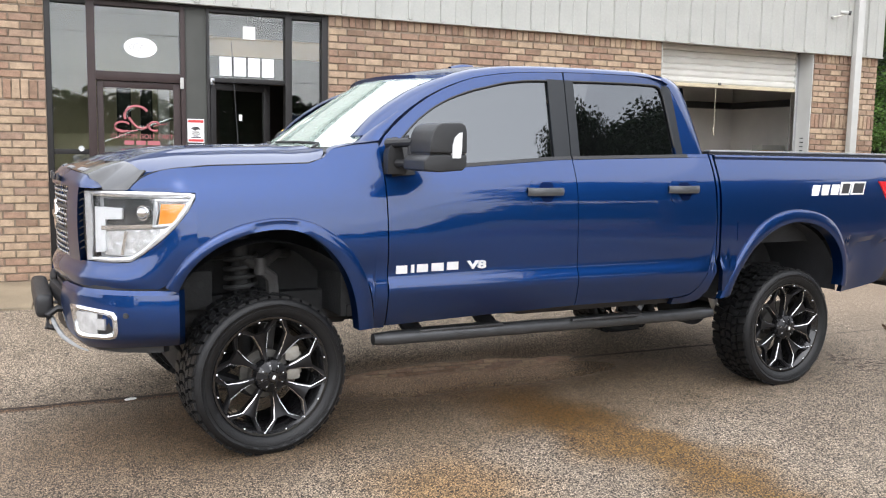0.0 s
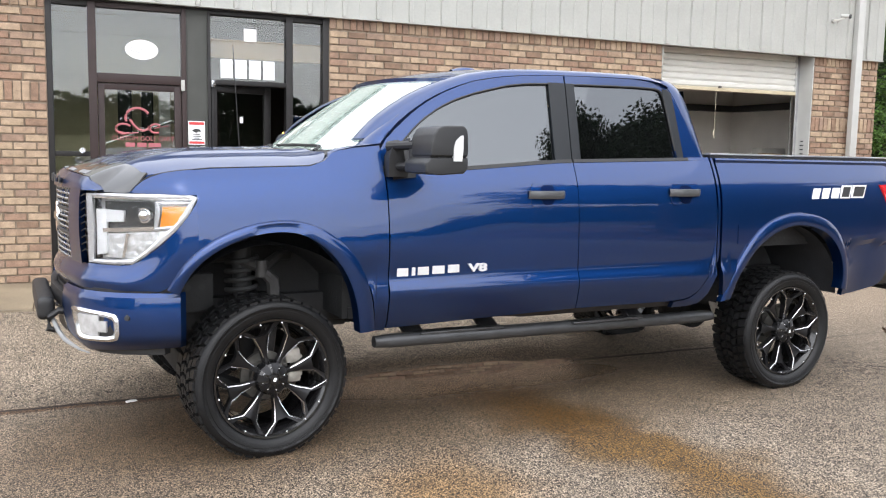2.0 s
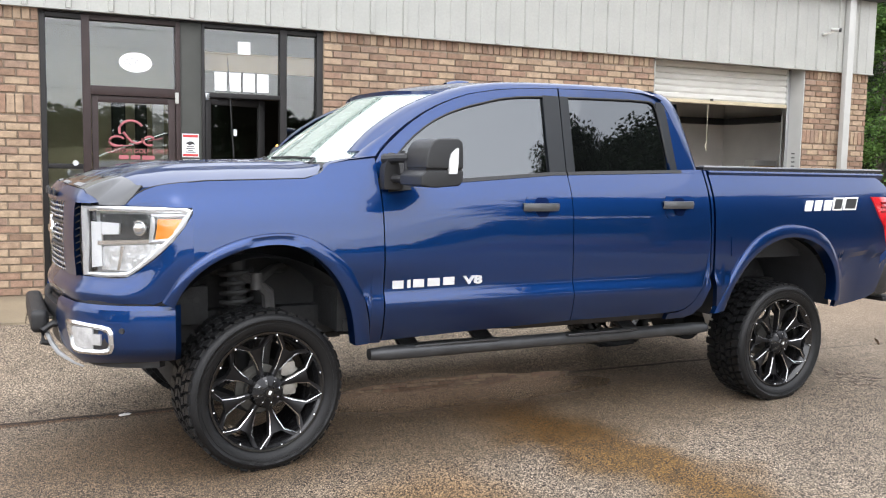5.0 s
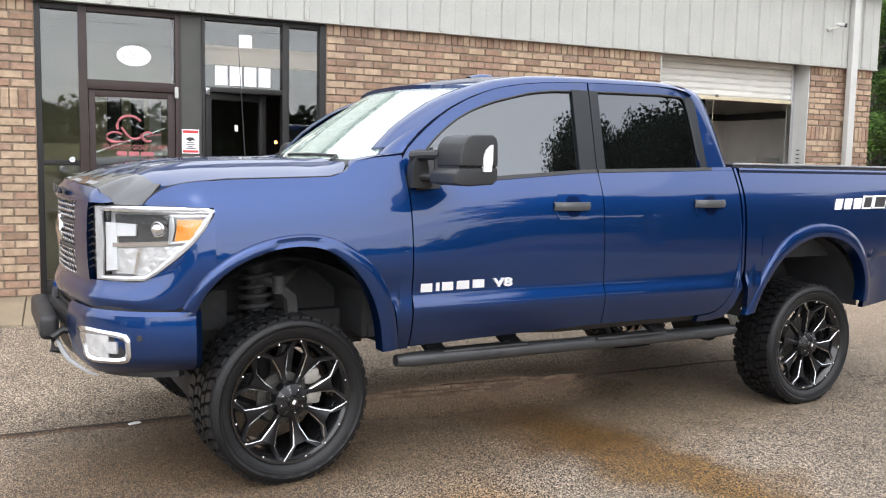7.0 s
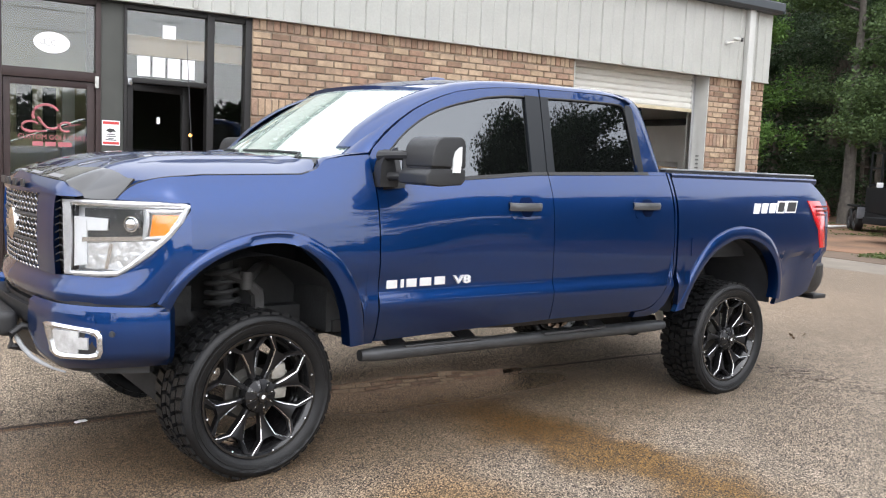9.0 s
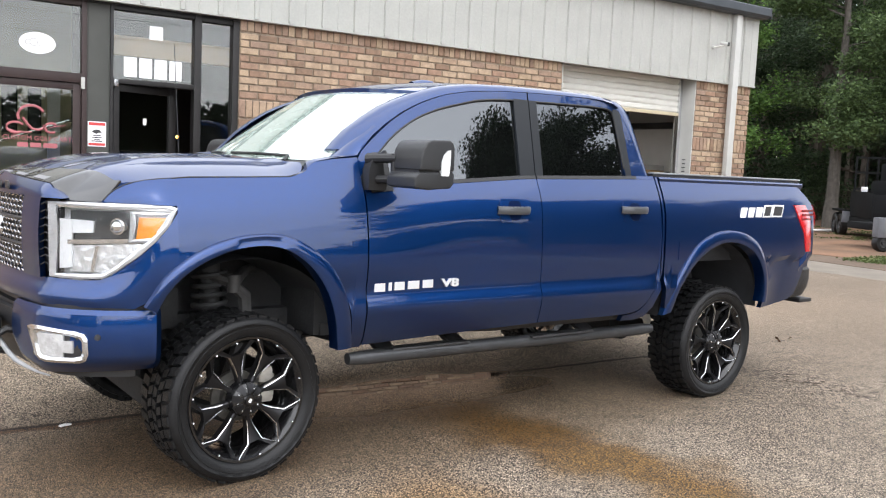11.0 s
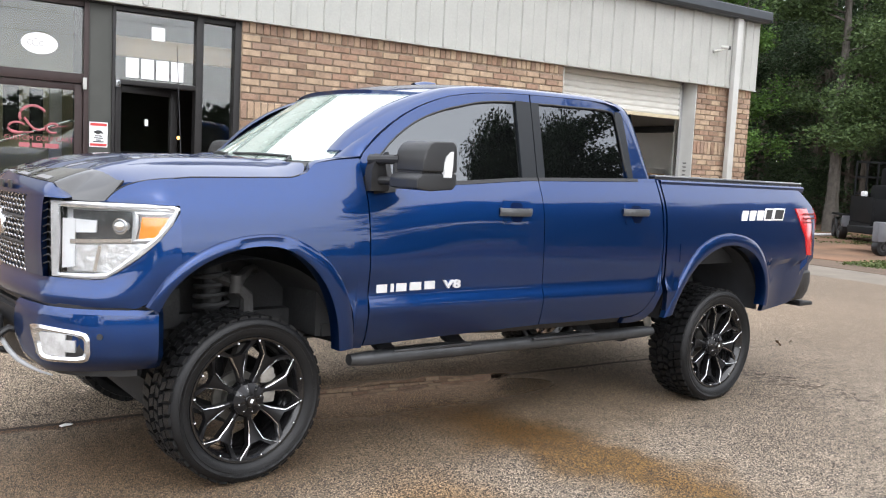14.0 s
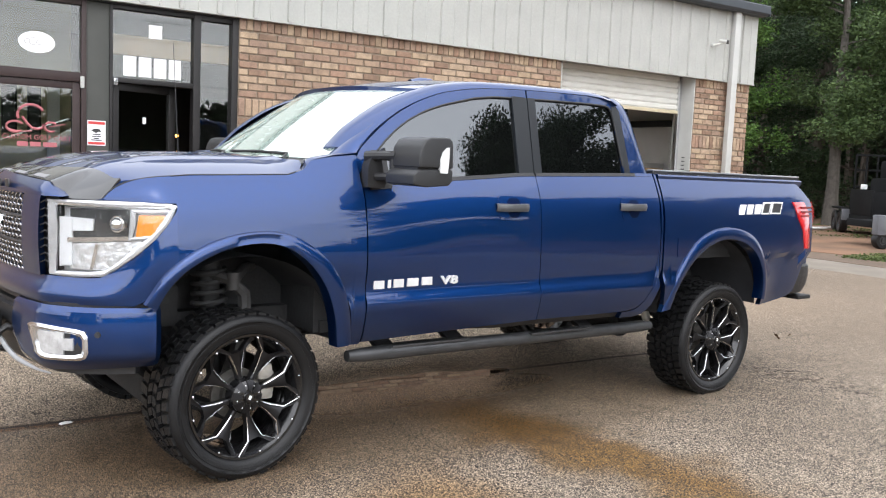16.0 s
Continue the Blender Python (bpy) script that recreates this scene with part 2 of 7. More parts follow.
def asphalt_material():
    m = bpy.data.materials.new("asphalt")
    m.use_nodes = True
    n, l = m.node_tree.nodes, m.node_tree.links
    b = n["Principled BSDF"]
    pos = n.new("ShaderNodeNewGeometry").outputs["Position"]

    def mix(a, c, f, mode="MIX"):
        x = n.new("ShaderNodeMixRGB")
        x.blend_type = mode
        for s, v in ((x.inputs[0], f), (x.inputs[1], a), (x.inputs[2], c)):
            if isinstance(v, (int, float)):
                s.default_value = v
            elif isinstance(v, tuple):
                s.default_value = (*v, 1)
            else:
                l.new(v, s)
        return x.outputs[0]

    def tex(scale, detail=5):
        t = n.new("ShaderNodeTexNoise")
        t.inputs["Scale"].default_value, t.inputs["Detail"].default_value = scale, detail
        l.new(pos, t.inputs["Vector"])
        return t.outputs[0]

    def ramp(v, a, c, p=0.4, q=0.6):
        r = n.new("ShaderNodeValToRGB")
        r.color_ramp.elements[0].position, r.color_ramp.elements[1].position = p, q
        r.color_ramp.elements[0].color, r.color_ramp.elements[1].color = (*a, 1), (*c, 1)
        l.new(v, r.inputs[0])
        return r.outputs[0]

    vo = n.new("ShaderNodeTexVoronoi")
    vo.inputs["Scale"].default_value = 160
    l.new(pos, vo.inputs["Vector"])
    stones = ramp(vo.outputs["Color"], (0.028, 0.021, 0.016), (0.74, 0.615, 0.48), 0.26, 0.96)
    gaps = ramp(vo.outputs["Distance"], (1, 1, 1), (0.14, 0.13, 0.12), 0.32, 0.72)
    base = mix(stones, gaps, 0.8, "MULTIPLY")
    base = mix(base, ramp(tex(0.6), (0.78, 0.74, 0.68), (1.12, 1.1, 1.06), 0.35, 0.65), 0.8, "MULTIPLY")
    base = mix(base, ramp(tex(7), (0.8, 0.79, 0.77), (1.1, 1.1, 1.1), 0.35, 0.65), 0.7, "MULTIPLY")
    # sandy film towards the drive's far edge
    film = blob(n, l, pos, 11.5, 2.0, 6.0, 4.0, 0, 0.6, 1.5, 0.5)
    base = mix(base, mix(base, (0.20, 0.148, 0.102), 0.5), film)
    # paler strip between the drain line and the walk
    paler = blob(n, l, pos, 1.5, 2.75, 7.0, 1.25, -4, 0.3, 0.4, 1.0)
    base = mix(base, mix(base, (1.42, 1.42, 1.42), 1.0, "MULTIPLY"), paler)
    # damp ground under and round the truck, with the truck's shade in the colour
    damp_shade = blob(n, l, pos, 1.3, 0.45, 2.7, 0.85, -4, 0.34, 0.5, 1.1)
    base = mix(base, mix(base, (0.80, 0.74, 0.67), 1.0, "MULTIPLY"), damp_shade)
    damp2 = blob(n, l, pos, -0.50, 0.10, 0.85, 0.80, 0, 0.5, 0.4, 1.6)
    base = mix(base, mix(base, (0.76, 0.70, 0.63), 1.0, "MULTIPLY"), damp2)
    # rust-brown run-off
    rust = blob(n, l, pos, 1.80, -0.62, 0.33, 1.35, 9, 0.65, 0.75, 2.6)
    base = mix(base, mix(base, (0.62, 0.42, 0.14), 1.0, "MULTIPLY"), rust)
    rust2 = blob(n, l, pos, 0.62, -0.8, 0.38, 0.4, 20, 0.7, 0.5, 2.5)
    base = mix(base, mix(base, (0.9, 0.70, 0.44), 1.0, "MULTIPLY"), rust2)
    # ravelled, darker patches where the surface has worn open
    for cx, cy, rx, ry in ((4.62, -0.10, 0.20, 0.62), (4.54, -0.62, 0.05, 0.16), (4.70, 0.02, 0.06, 0.14)):
        worn = mix(blob(n, l, pos, cx, cy, rx, ry, 8, 0.7, 0.4, 5.0), ramp(tex(17, 6), (0, 0, 0), (1, 1, 1), 0.50, 0.60), 1.0, "MULTIPLY")
        base = mix(base, mix(base, (0.34, 0.29, 0.24), 1.0, "MULTIPLY"), worn)
    # standing water in the drain line
    pool = blob(n, l, pos, 1.78, 1.17, 0.90, 0.145, -3.5, 0.16, 0.28, 3.2)
    pool2 = blob(n, l, pos, -0.9, 1.32, 0.9, 0.05, -3, 0.5, 0.15, 3)
    base = mix(base, mix(base, (0.30, 0.22, 0.16), 1.0, "MULTIPLY"), pool)
    base = mix(base, mix(base, (0.5, 0.34, 0.22), 1.0, "MULTIPLY"), pool2)
    seam = blob(n, l, pos, 1.3, 1.215, 4.2, 0.024, -3.6, 0.5, 0.06, 2.0)
    base = mix(base, mix(base, (0.14, 0.11, 0.085), 1.0, "MULTIPLY"), seam)
    l.new(base, b.inputs["Base Color"])
    rough = mix((0.85, 0.85, 0.85), (0.45, 0.45, 0.45), damp_shade)
    # a thin film of water beside the drain line
    film2 = blob(n, l, pos, 1.55, 0.98, 1.35, 0.40, -4, 0.5, 0.35, 1.8)
    rough = mix(rough, (0.12, 0.12, 0.12), film2)
    rough = mix(rough, (0.012, 0.012, 0.012), pool)
    l.new(rough, b.inputs["Roughness"])
    bp = n.new("ShaderNodeBump")
    bp.inputs["Distance"].default_value = 0.006
    l.new(mix(mix((0.9, 0.9, 0.9), (0.16, 0.16, 0.16), film2), (0.0, 0.0, 0.0), pool), bp.inputs["Strength"])
    l.new(vo.outputs["Distance"], bp.inputs["Height"])
    bp.invert = True
    l.new(bp.outputs[0], b.inputs["Normal"])
    return m


ASPHALT = asphalt_material()


def ground_sheet():
    xs = [-900, -300, -100, -40, -20, -12] + [-8 + 0.5 * i for i in range(57)] + [26, 32, 40, 60, 100, 300, 900]
    ys = [-900, -300, -100, -40, -20, -12, -8, -6] + [-4 + 0.25 * i for i in range(53)] + [12, 16, 22, 30, 50, 100, 300, 900]
    bm = bmesh.new()
    sheet(bm, [[Vector((x, y, ground_height(x, y))) for x in xs] for y in ys])
    for f in bm.faces:
        if f.normal.z < 0:
            f.normal_flip()
    return tagged(part("ground", bm, ASPHALT), "coarse grey-brown asphalt lot with wet, shade-darkened patches and rust-brown run-off", "ground", kind="structure")


ground = ground_sheet()

# ---- the shop building, in the frame of its front wall: x along it, y into it ----
SHOP = Matrix.Translation((2.008, 4.833, 0)) @ Matrix.Rotation(radians(-4.52), 4, "Z")
U0, U1 = -9.0, 8.04      # ends of the front wall
STORE0, STORE1 = -2.775, 0.0   # storefront opening
BAY0, BAY1 = 4.324, 6.85   # roll-door opening
EAVE = 4.0
FLOOR = 0.2


def placed(ob, label="", category="", kind="structure", group=""):
    ob.matrix_world = SHOP
    return tagged(ob, label, category, group, kind)


def front_wall():
    bm = bmesh.new()
    t = 0.2
    for u0, u1, z0, z1 in ((U0, STORE0, 0, 3.05), (STORE1, BAY0, 0, 3.05), (BAY1, U1, 0, 3.05), (U0, U1, 3.05, EAVE)):
        box(bm, u0, u1, 0.012, t, z0, z1)
    # end and back walls, inner faces plain
    box(bm, U1 - 0.2, U1 - 0.012, t, 14, 0, EAVE)
    box(bm, U0, U1, 14, 14.2, 0, EAVE)
    box(bm, U0, U0 + 0.2, t, 14, 0, EAVE)
    return placed(part("wall_front", bm, MORTAR), "tan and brown brick wall of a one-storey shop", "wall")


wall = front_wall()


def interior():
    bm = bmesh.new()
    box(bm, U0 + 0.2, U1 - 0.2, 0.2, 14, FLOOR - 0.25, FLOOR)
    placed(part("floor", bm, DRYCONC), "bare concrete shop floor", "floor")
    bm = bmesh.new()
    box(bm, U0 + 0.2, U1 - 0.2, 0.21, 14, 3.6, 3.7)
    placed(part("ceiling", bm, DARK), "shop ceiling coloured near-black as unlit", "ceiling")
    bm = bmesh.new()
    box(bm, 3.4, U1 - 0.2, 2.7, 2.8, FLOOR, 3.6)
    box(bm, 3.3, 3.4, 0.2, 2.8, FLOOR, 3.6)
    box(bm, U1 - 0.24, U1 - 0.205, 0.42, 2.7, FLOOR, 3.6)
    placed(part("wall_inner", bm, INNER), "off-white plaster wall inside the work bay", "wall")
    bm = bmesh.new()
    box(bm, 3.4, U1 - 0.25, 2.5, 2.69, 2.35, 2.45, 0.01)
    box(bm, U1 - 0.42, U1 - 0.245, 0.45, 2.5, 2.345, 2.445, 0.01)
    placed(part("roof_beam", bm, DARK), "black steel beam across the work bay", "beam", kind="")
    # the lack of light in this shop is put into the wall's colour
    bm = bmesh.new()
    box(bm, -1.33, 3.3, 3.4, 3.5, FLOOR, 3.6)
    placed(part("wall_back", bm, DARK), "shop back wall coloured near-black as unlit", "wall")
    bm = bmesh.new()
    box(bm, U0 + 0.2, -1.42, 1.30, 1.40, FLOOR, 3.6)
    placed(part("wall_office", bm, mat("office_paint", (0.46, 0.41, 0.26), 0.8, var=0.2, scale=2)), "dim tan office wall", "wall")


interior()


def siding():
    bm = bmesh.new()
    prof = []
    u = U0
    while u < 8.06:
        prof += [(u, 0.0), (u + 0.010, -0.024), (u + 0.05, -0.024), (u + 0.060, 0.0), (u + 0.19, 0.0), (u + 0.195, -0.006), (u + 0.21, -0.006), (u + 0.215, 0)]
        u += 0.38
    prof = [p for p in prof if p[0] < 8.06] + [(8.06, 0.0)]
    grid = [[Vector((a, -0.055 + d, 2.985)), Vector((a, -0.055 + d, 3.99))] for a, d in prof]
    sheet(bm, grid, (0, 0.03, 0))
    # the return round the end of the building
    prof = []
    d = 0.0
    while d < 13.6:
        prof += [(d, 0.0), (d + 0.012, 0.022), (d + 0.05, 0.022), (d + 0.062, 0.0)]
        d += 0.38
    sheet(bm, [[Vector((8.03 + a, -0.05 + b, 2.985)), Vector((8.03 + a, -0.05 + b, 3.99 + 0.02 * b))] for b, a in prof], (-0.03, 0, 0))
    ob = placed(part("siding", bm, SIDING, sharp=20), "off-white ribbed steel siding above the brick", "siding")
    bm = bmesh.new()
    box(bm, U0, 8.065, -0.066, 0.0, 2.968, 2.985)
    placed(part("trim", bm, SIDING), "pale steel flashing under the siding", "trim")


siding()


def eave():
    bm = bmesh.new()
    prof = [(-0.06, 0.0), (-0.20, 0.0), (-0.24, 0.035), (-0.24, 0.14), (-0.225, 0.15), (-0.215, 0.135), (-0.215, 0.05), (-0.19, 0.02), (-0.06, 0.02)]
    sheet(bm, [[Vector((u, d, 3.985 + z)) for d, z in prof + prof[:1]] for u in (U0, -4, 0, 4, 8.10)])
    box(bm, 8.085, 8.10, -0.24, -0.06, 3.985, 4.13)
    gutter = placed(part("gutter", bm, SLATE), "dark slate-grey steel eaves gutter", "gutter", kind="")
    bm = bmesh.new()
    for d0, z0, d1, z1 in ((-0.2, 4.10, 7.0, 4.62), (7.0, 4.62, 14.4, 4.10)):
        sheet(bm, [[Vector((u, d0, z0)), Vector((u, d1, z1))] for u in (U0 - .3, 8.14)], (0, 0, 0.05))
    placed(part("roof", bm, SLATE), "low-pitched steel roof with a slate-grey edge", "roof")
    # downspout
    pipe = empty("downspout", "white square steel downspout at the corner of the shop", "downspout")
    pipe.matrix_world = SHOP
    bm = bmesh.new()
    box(bm, 7.455, 7.575, -0.145, -0.06, 0.16, 3.985, 0.012)
    part("pipe", bm, GREY_STEEL, pipe)


eave()


def sidewalk():
    bm = bmesh.new()
    cuts = [U0, -6, -4.4, -2.9, -1.4, 0.1, 1.6, 3.1, 4.6, 6.1, 7.6, 8.3]
    g = 0.006
    for a, b in zip(cuts, cuts[1:]):
        zs = [(-1.07, ground_height(*(SHOP @ Vector(((a + b) / 2, -1.07, 0))).xy) + 0.02), (0.2, 0.232)]
        pts = [(d, z) for d, z in zs]
        grid = [[Vector((u, d, z)) for d, z in pts] for u in (a + g, b - g)]
        sheet(bm, grid, (0, 0, -0.2))
    ob = placed(part("pavement", bm, CONCRETE), "wet stained concrete walk along the shop front", "pavement")


sidewalk()

# ---- the truck: x from nose to tail, its near side towards -y, front axle at x = 0 ----
def paint_material():
    m = mat("deep_blue_metallic_paint", (0.018, 0.055, 0.15), 0.42, 0.95, coat=1.0, spec=0.2)
    n, l = m.node_tree.nodes, m.node_tree.links
    b = n["Principled BSDF"]
    tc, vo, mx = n.new("ShaderNodeTexCoord"), n.new("ShaderNodeTexVoronoi"), n.new("ShaderNodeMixRGB")
    vo.inputs["Scale"].default_value = 900
    l.new(tc.outputs["Object"], vo.inputs["Vector"])
    mx.blend_type = "MIX"
    mx.inputs[1].default_value, mx.inputs[2].default_value = (0.0020, 0.0196, 0.088, 1), (0.0040, 0.0385, 0.164, 1)
    l.new(vo.outputs["Distance"], mx.inputs[0])
    l.new(mx.outputs[0], b.inputs["Base Color"])
    b.inputs["Coat IOR"].default_value = 1.54
    b.inputs["Coat Roughness"].default_value = 0.02
    no, bp = n.new("ShaderNodeTexNoise"), n.new("ShaderNodeBump")
    no.inputs["Scale"].default_value = 3
    bp.inputs["Strength"].default_value, bp.inputs["Distance"].default_value = 0.03, 0.01
    l.new(tc.outputs["Object"], no.inputs["Vector"])
    l.new(no.outputs[0], bp.inputs["Height"])
    l.new(bp.outputs[0], b.inputs["Coat Normal"])
    return m


PAINT = paint_material()
TRIM = mat("black_textured_plastic", (0.013, 0.013, 0.0145), 0.5, var=0.2, scale=20, bump=0.15, bscale=400)
PILLAR = mat("satin_black_pillar", (0.009, 0.0112, 0.0145), 0.36, spec=0.4, var=0.1, scale=10)
GREYTRIM = mat("dark_grey_plastic", (0.032, 0.033, 0.036), 0.45, var=0.15, scale=15, bump=0.1, bscale=300)
CHROME = mat("chrome", (0.86, 0.86, 0.87), 0.06, 1.0, var=0.06, scale=6)
SATIN = mat("satin_silver", (0.72, 0.73, 0.75), 0.25, 1.0, var=0.06, scale=12)
RUBBER = mat("tyre_rubber", (0.0090, 0.0093, 0.0103), 0.46, spec=0.32, var=0.35, scale=6, bump=0.25, bscale=120, fine=0.2, rvar=0.12)
GLOSSBLACK = mat("gloss_black_alloy", (0.012, 0.012, 0.013), 0.22, 0.3, var=0.2, scale=8, coat=0.6)
SPOKEGREY = mat("satin_black_alloy", (0.020, 0.020, 0.022), 0.34, 0.6, var=0.15, scale=10)
MILLED = mat("milled_aluminium", (0.70, 0.70, 0.71), 0.2, 1.0, var=0.05, scale=20)
CALIPER = mat("pale_caliper_steel", (0.42, 0.40, 0.36), 0.5, 0.4, var=0.3, scale=20)
BRAKE = mat("brake_steel", (0.15, 0.145, 0.135), 0.5, 0.7, var=0.35, scale=18)
UNDER = mat("dusty_underbody", (0.024, 0.025, 0.027), 0.75, var=0.4, scale=7, bump=0.3, bscale=50)
LINER = mat("wheel_well_liner", (0.036, 0.038, 0.043), 0.6, var=0.4, scale=5, bump=0.3, bscale=80)
CHASSIS = mat("dusty_steel_arm", (0.060, 0.059, 0.059), 0.6, 0.3, var=0.4, scale=14)
TINT = glass("privacy_glass", (0.07, 0.075, 0.085), 0.0, 0.115, (0.90, 0.95, 1.0))
SHIELDGLASS = glass("windscreen_glass", (0.66, 0.80, 0.73), 0.0, 0.5)
def pane_haze(m, share, colour):
    """Paints a pale diffuse haze into a pane, so that dark glass looks lighter."""
    n, l = m.node_tree.nodes, m.node_tree.links
    out = n["Material Output"].inputs[0]
    old = out.links[0].from_socket
    di, mx, no, mr = n.new("ShaderNodeBsdfDiffuse"), n.new("ShaderNodeMixShader"), n.new("ShaderNodeTexNoise"), n.new("ShaderNodeMapRange")
    di.inputs[0].default_value = (*colour, 1)
    no.inputs["Scale"].default_value, no.inputs["Detail"].default_value = 26, 6
    mr.inputs[1].default_value, mr.inputs[2].default_value = 0.3, 0.7
    mr.inputs[3].default_value, mr.inputs[4].default_value = share * 0.65, share * 1.35
    l.new(no.outputs[0], mr.inputs[0])
    l.new(mr.outputs[0], mx.inputs[0])
    l.new(old, mx.inputs[1])
    l.new(di.outputs[0], mx.inputs[2])
    l.new(mx.outputs[0], out)


pane_haze(SHIELDGLASS, 0.30, (0.50, 0.60, 0.54))
pane_haze(TINT, 0.005, (0.5, 0.55, 0.55))
LENS = glass("lamp_lens", (0.97, 0.975, 0.98), 0.0, 0.03)
AMBER = mat("amber_reflector", (0.85, 0.26, 0.01), 0.25, var=0.15, scale=60, coat=1.0, bump=0.3, bscale=220)
REDLENS = mat("red_lamp_lens", (0.55, 0.012, 0.018), 0.15, var=0.2, scale=30, coat=1.0)
SMOKE = mat("smoked_shield", (0.018, 0.019, 0.021), 0.12, var=0.1, scale=5, coat=1.0)
WHITE_LAMP = mat("white_lamp_plastic", (0.68, 0.69, 0.70), 0.2, var=0.08, scale=30, coat=0.8)
LEATHER = mat("grey_cabin_trim", (0.085, 0.083, 0.080), 0.5, var=0.2, scale=20, bump=0.2, bscale=150)
VINYLBED = mat("black_vinyl_cover", (0.035, 0.036, 0.038), 0.4, var=0.2, scale=10, bump=0.2, bscale=300)
ALU = mat("brushed_rail", (0.55, 0.56, 0.57), 0.35, 0.8, var=0.1, scale=20)
LETTERS = mat("silver_letter", (0.72, 0.73, 0.75), 0.3, 0.3, var=0.05, scale=40)
YC = 0.93   # the truck's middle line

truck = empty("pickup_truck", "lifted dark-blue crew-cab pickup with black wheels parked on the asphalt", "pickup truck", at=(0, 0, 0))


def flip(bm):
    for v in bm.verts:
        v.co.y = 2 * YC - v.co.y
    bmesh.ops.reverse_faces(bm, faces=bm.faces[:])
    return bm


def both(name, make, material, parent=None, label="", sharp=32):
    """The same part on the near and on the far side."""
    out = []
    parents = parent if isinstance(parent, list) else [parent or truck] * 2
    for k in (0, 1):
        bm = make()
        out.append(part(name, flip(bm) if k else bm, material, parents[k], label, sharp))
    return out


# how far the side leans in, in degrees from upright, by height; summed up to its section
LEAN_IN = [(0.906, -2.0), (1.0, 0.5), (1.10, 1.5), (1.17, 2.5), (1.22, 4.0), (1.26, 5.8), (1.30, 8.3), (1.33, 11.0), (1.36, 14.5), (1.39, 18.0), (1.42, 21.5), (1.47, 24.5), (1.56, 27.0)]


def side_section():
    z, y, out = 1.545, 0.0475, [(1.545, 0.0475), (2.0, 0.148), (2.06, 0.175)]
    while z > 0.907:
        y -= 0.0071 * math.tan(radians(lerp(LEAN_IN, z - 0.00355)))
        z -= 0.0071
        out.insert(0, (z, y))
    return [(0.54, y + 0.093), (0.60, y + 0.048), (0.66, y + 0.013), (0.72, y - 0.005), (0.79, y - 0.019), (0.826, y - 0.023), (0.844, y - 0.0205), (0.886, y - 0.001)] + out


PROFILE = side_section()
TAIL = [(0.54, 0.067), (0.60, 0.035), (0.66, 0.012), (0.75, -0.009), (0.86, -0.021), (0.98, -0.027)]
BULGE = [(0.88, 0.0), (0.93, -0.008), (0.98, -0.020), (1.02, -0.027), (1.05, -0.0295), (1.10, -0.0275), (1.15, -0.0225), (1.20, -0.0165), (1.27, -0.0075), (1.34, 0.001), (1.40, 0.010), (1.45, 0.022), (1.60, 0.036)]


def side_y(x, z):
    """The body's side: how far out it lies at a length and a height."""
    y = -0.045 - 0.018 * (x - 1) + lerp(PROFILE, z)
    if x > 3.9 and z < 0.98:
        t = min(1, (x - 3.9) / 0.25)
        y += t * (lerp(TAIL, z) - lerp(PROFILE, z))
    if x < 1.35:
        t = min(1, max(0, (1.35 - x) / 0.9))
        y += 0.6 * lerp(BULGE, z) * t * t * (3 - 2 * t)
    if x > 4.3:
        y += 0.2 * (x - 4.3) ** 2
    if x < 0.3 and z > 1.25:
        y += 0.10 * ((0.3 - x) / 0.65) * ((z - 1.25) / 0.2) ** 2 * 0.3
    return y


def cab_y(x, z):
    """The flat slope of the side windows."""
    return -0.045 - 0.018 * (x - 1) + 0.046 + 0.2242 * (z - 1.545) + (0.06 * (x - 1.7) ** 2 if x < 2.1 else 0.0096 + 0.048 * (x - 2.1))


def panel(x0, x1, lo, hi, nx=24, nz=14, out=0.0, thick=0.035, xs=None, fy=None):
    xs = xs or [x0 + (x1 - x0) * i / nx for i in range(nx + 1)]
    bm = bmesh.new()
    rows = []
    for x in xs:
        a, b = lo(x), hi(x)
        rows.append([Vector((x, (fy or side_y)(x, a + (b - a) * j / nz) - out, a + (b - a) * j / nz)) for j in range(nz + 1)])
    return sheet(bm, rows, (0, thick, 0))


BELT = [(0.55, 1.425), (0.8, 1.45), (1.1, 1.473), (1.67, 1.516), (2.57, 1.541), (2.85, 1.546)]
HOODEDGE = [(-0.8, 1.320), (-0.66, 1.324), (-0.638, 1.333), (-0.612, 1.362), (-0.582, 1.388), (-0.552, 1.406), (-0.522, 1.418), (-0.47, 1.430), (-0.42, 1.437), (-0.285, 1.451), (-0.04, 1.459), (0.2, 1.468), (0.28, 1.492), (0.34, 1.545), (0.45, 1.57), (0.6, 1.59)]
F_IN = [(-0.450, 0.865), (-0.408, 0.955), (-0.338, 1.031), (-0.233, 1.094), (-0.099, 1.141), (0.039, 1.154), (0.152, 1.132), (0.268, 1.05), (0.358, 0.933), (0.413, 0.786), (0.436, 0.624)]
F_OUT = [(-0.500, 0.890), (-0.405, 1.047), (-0.285, 1.135), (-0.126, 1.193), (0.039, 1.214), (0.18, 1.197), (0.327, 1.118), (0.448, 0.986), (0.511, 0.809), (0.529, 0.630)]
R_IN = [(2.955, 0.66), (2.985, 0.76), (3.041, 0.86), (3.154, 0.995), (3.349, 1.1), (3.557, 1.125), (3.781, 1.063), (3.918, 0.923), (3.968, 0.763), (3.960, 0.672)]
R_OUT = [(2.870, 0.640), (2.905, 0.74), (2.955, 0.835), (3.053, 1.008), (3.217, 1.15), (3.45, 1.217), (3.714, 1.191), (3.889, 1.099), (3.992, 0.92), (4.034, 0.720), (4.036, 0.662)]


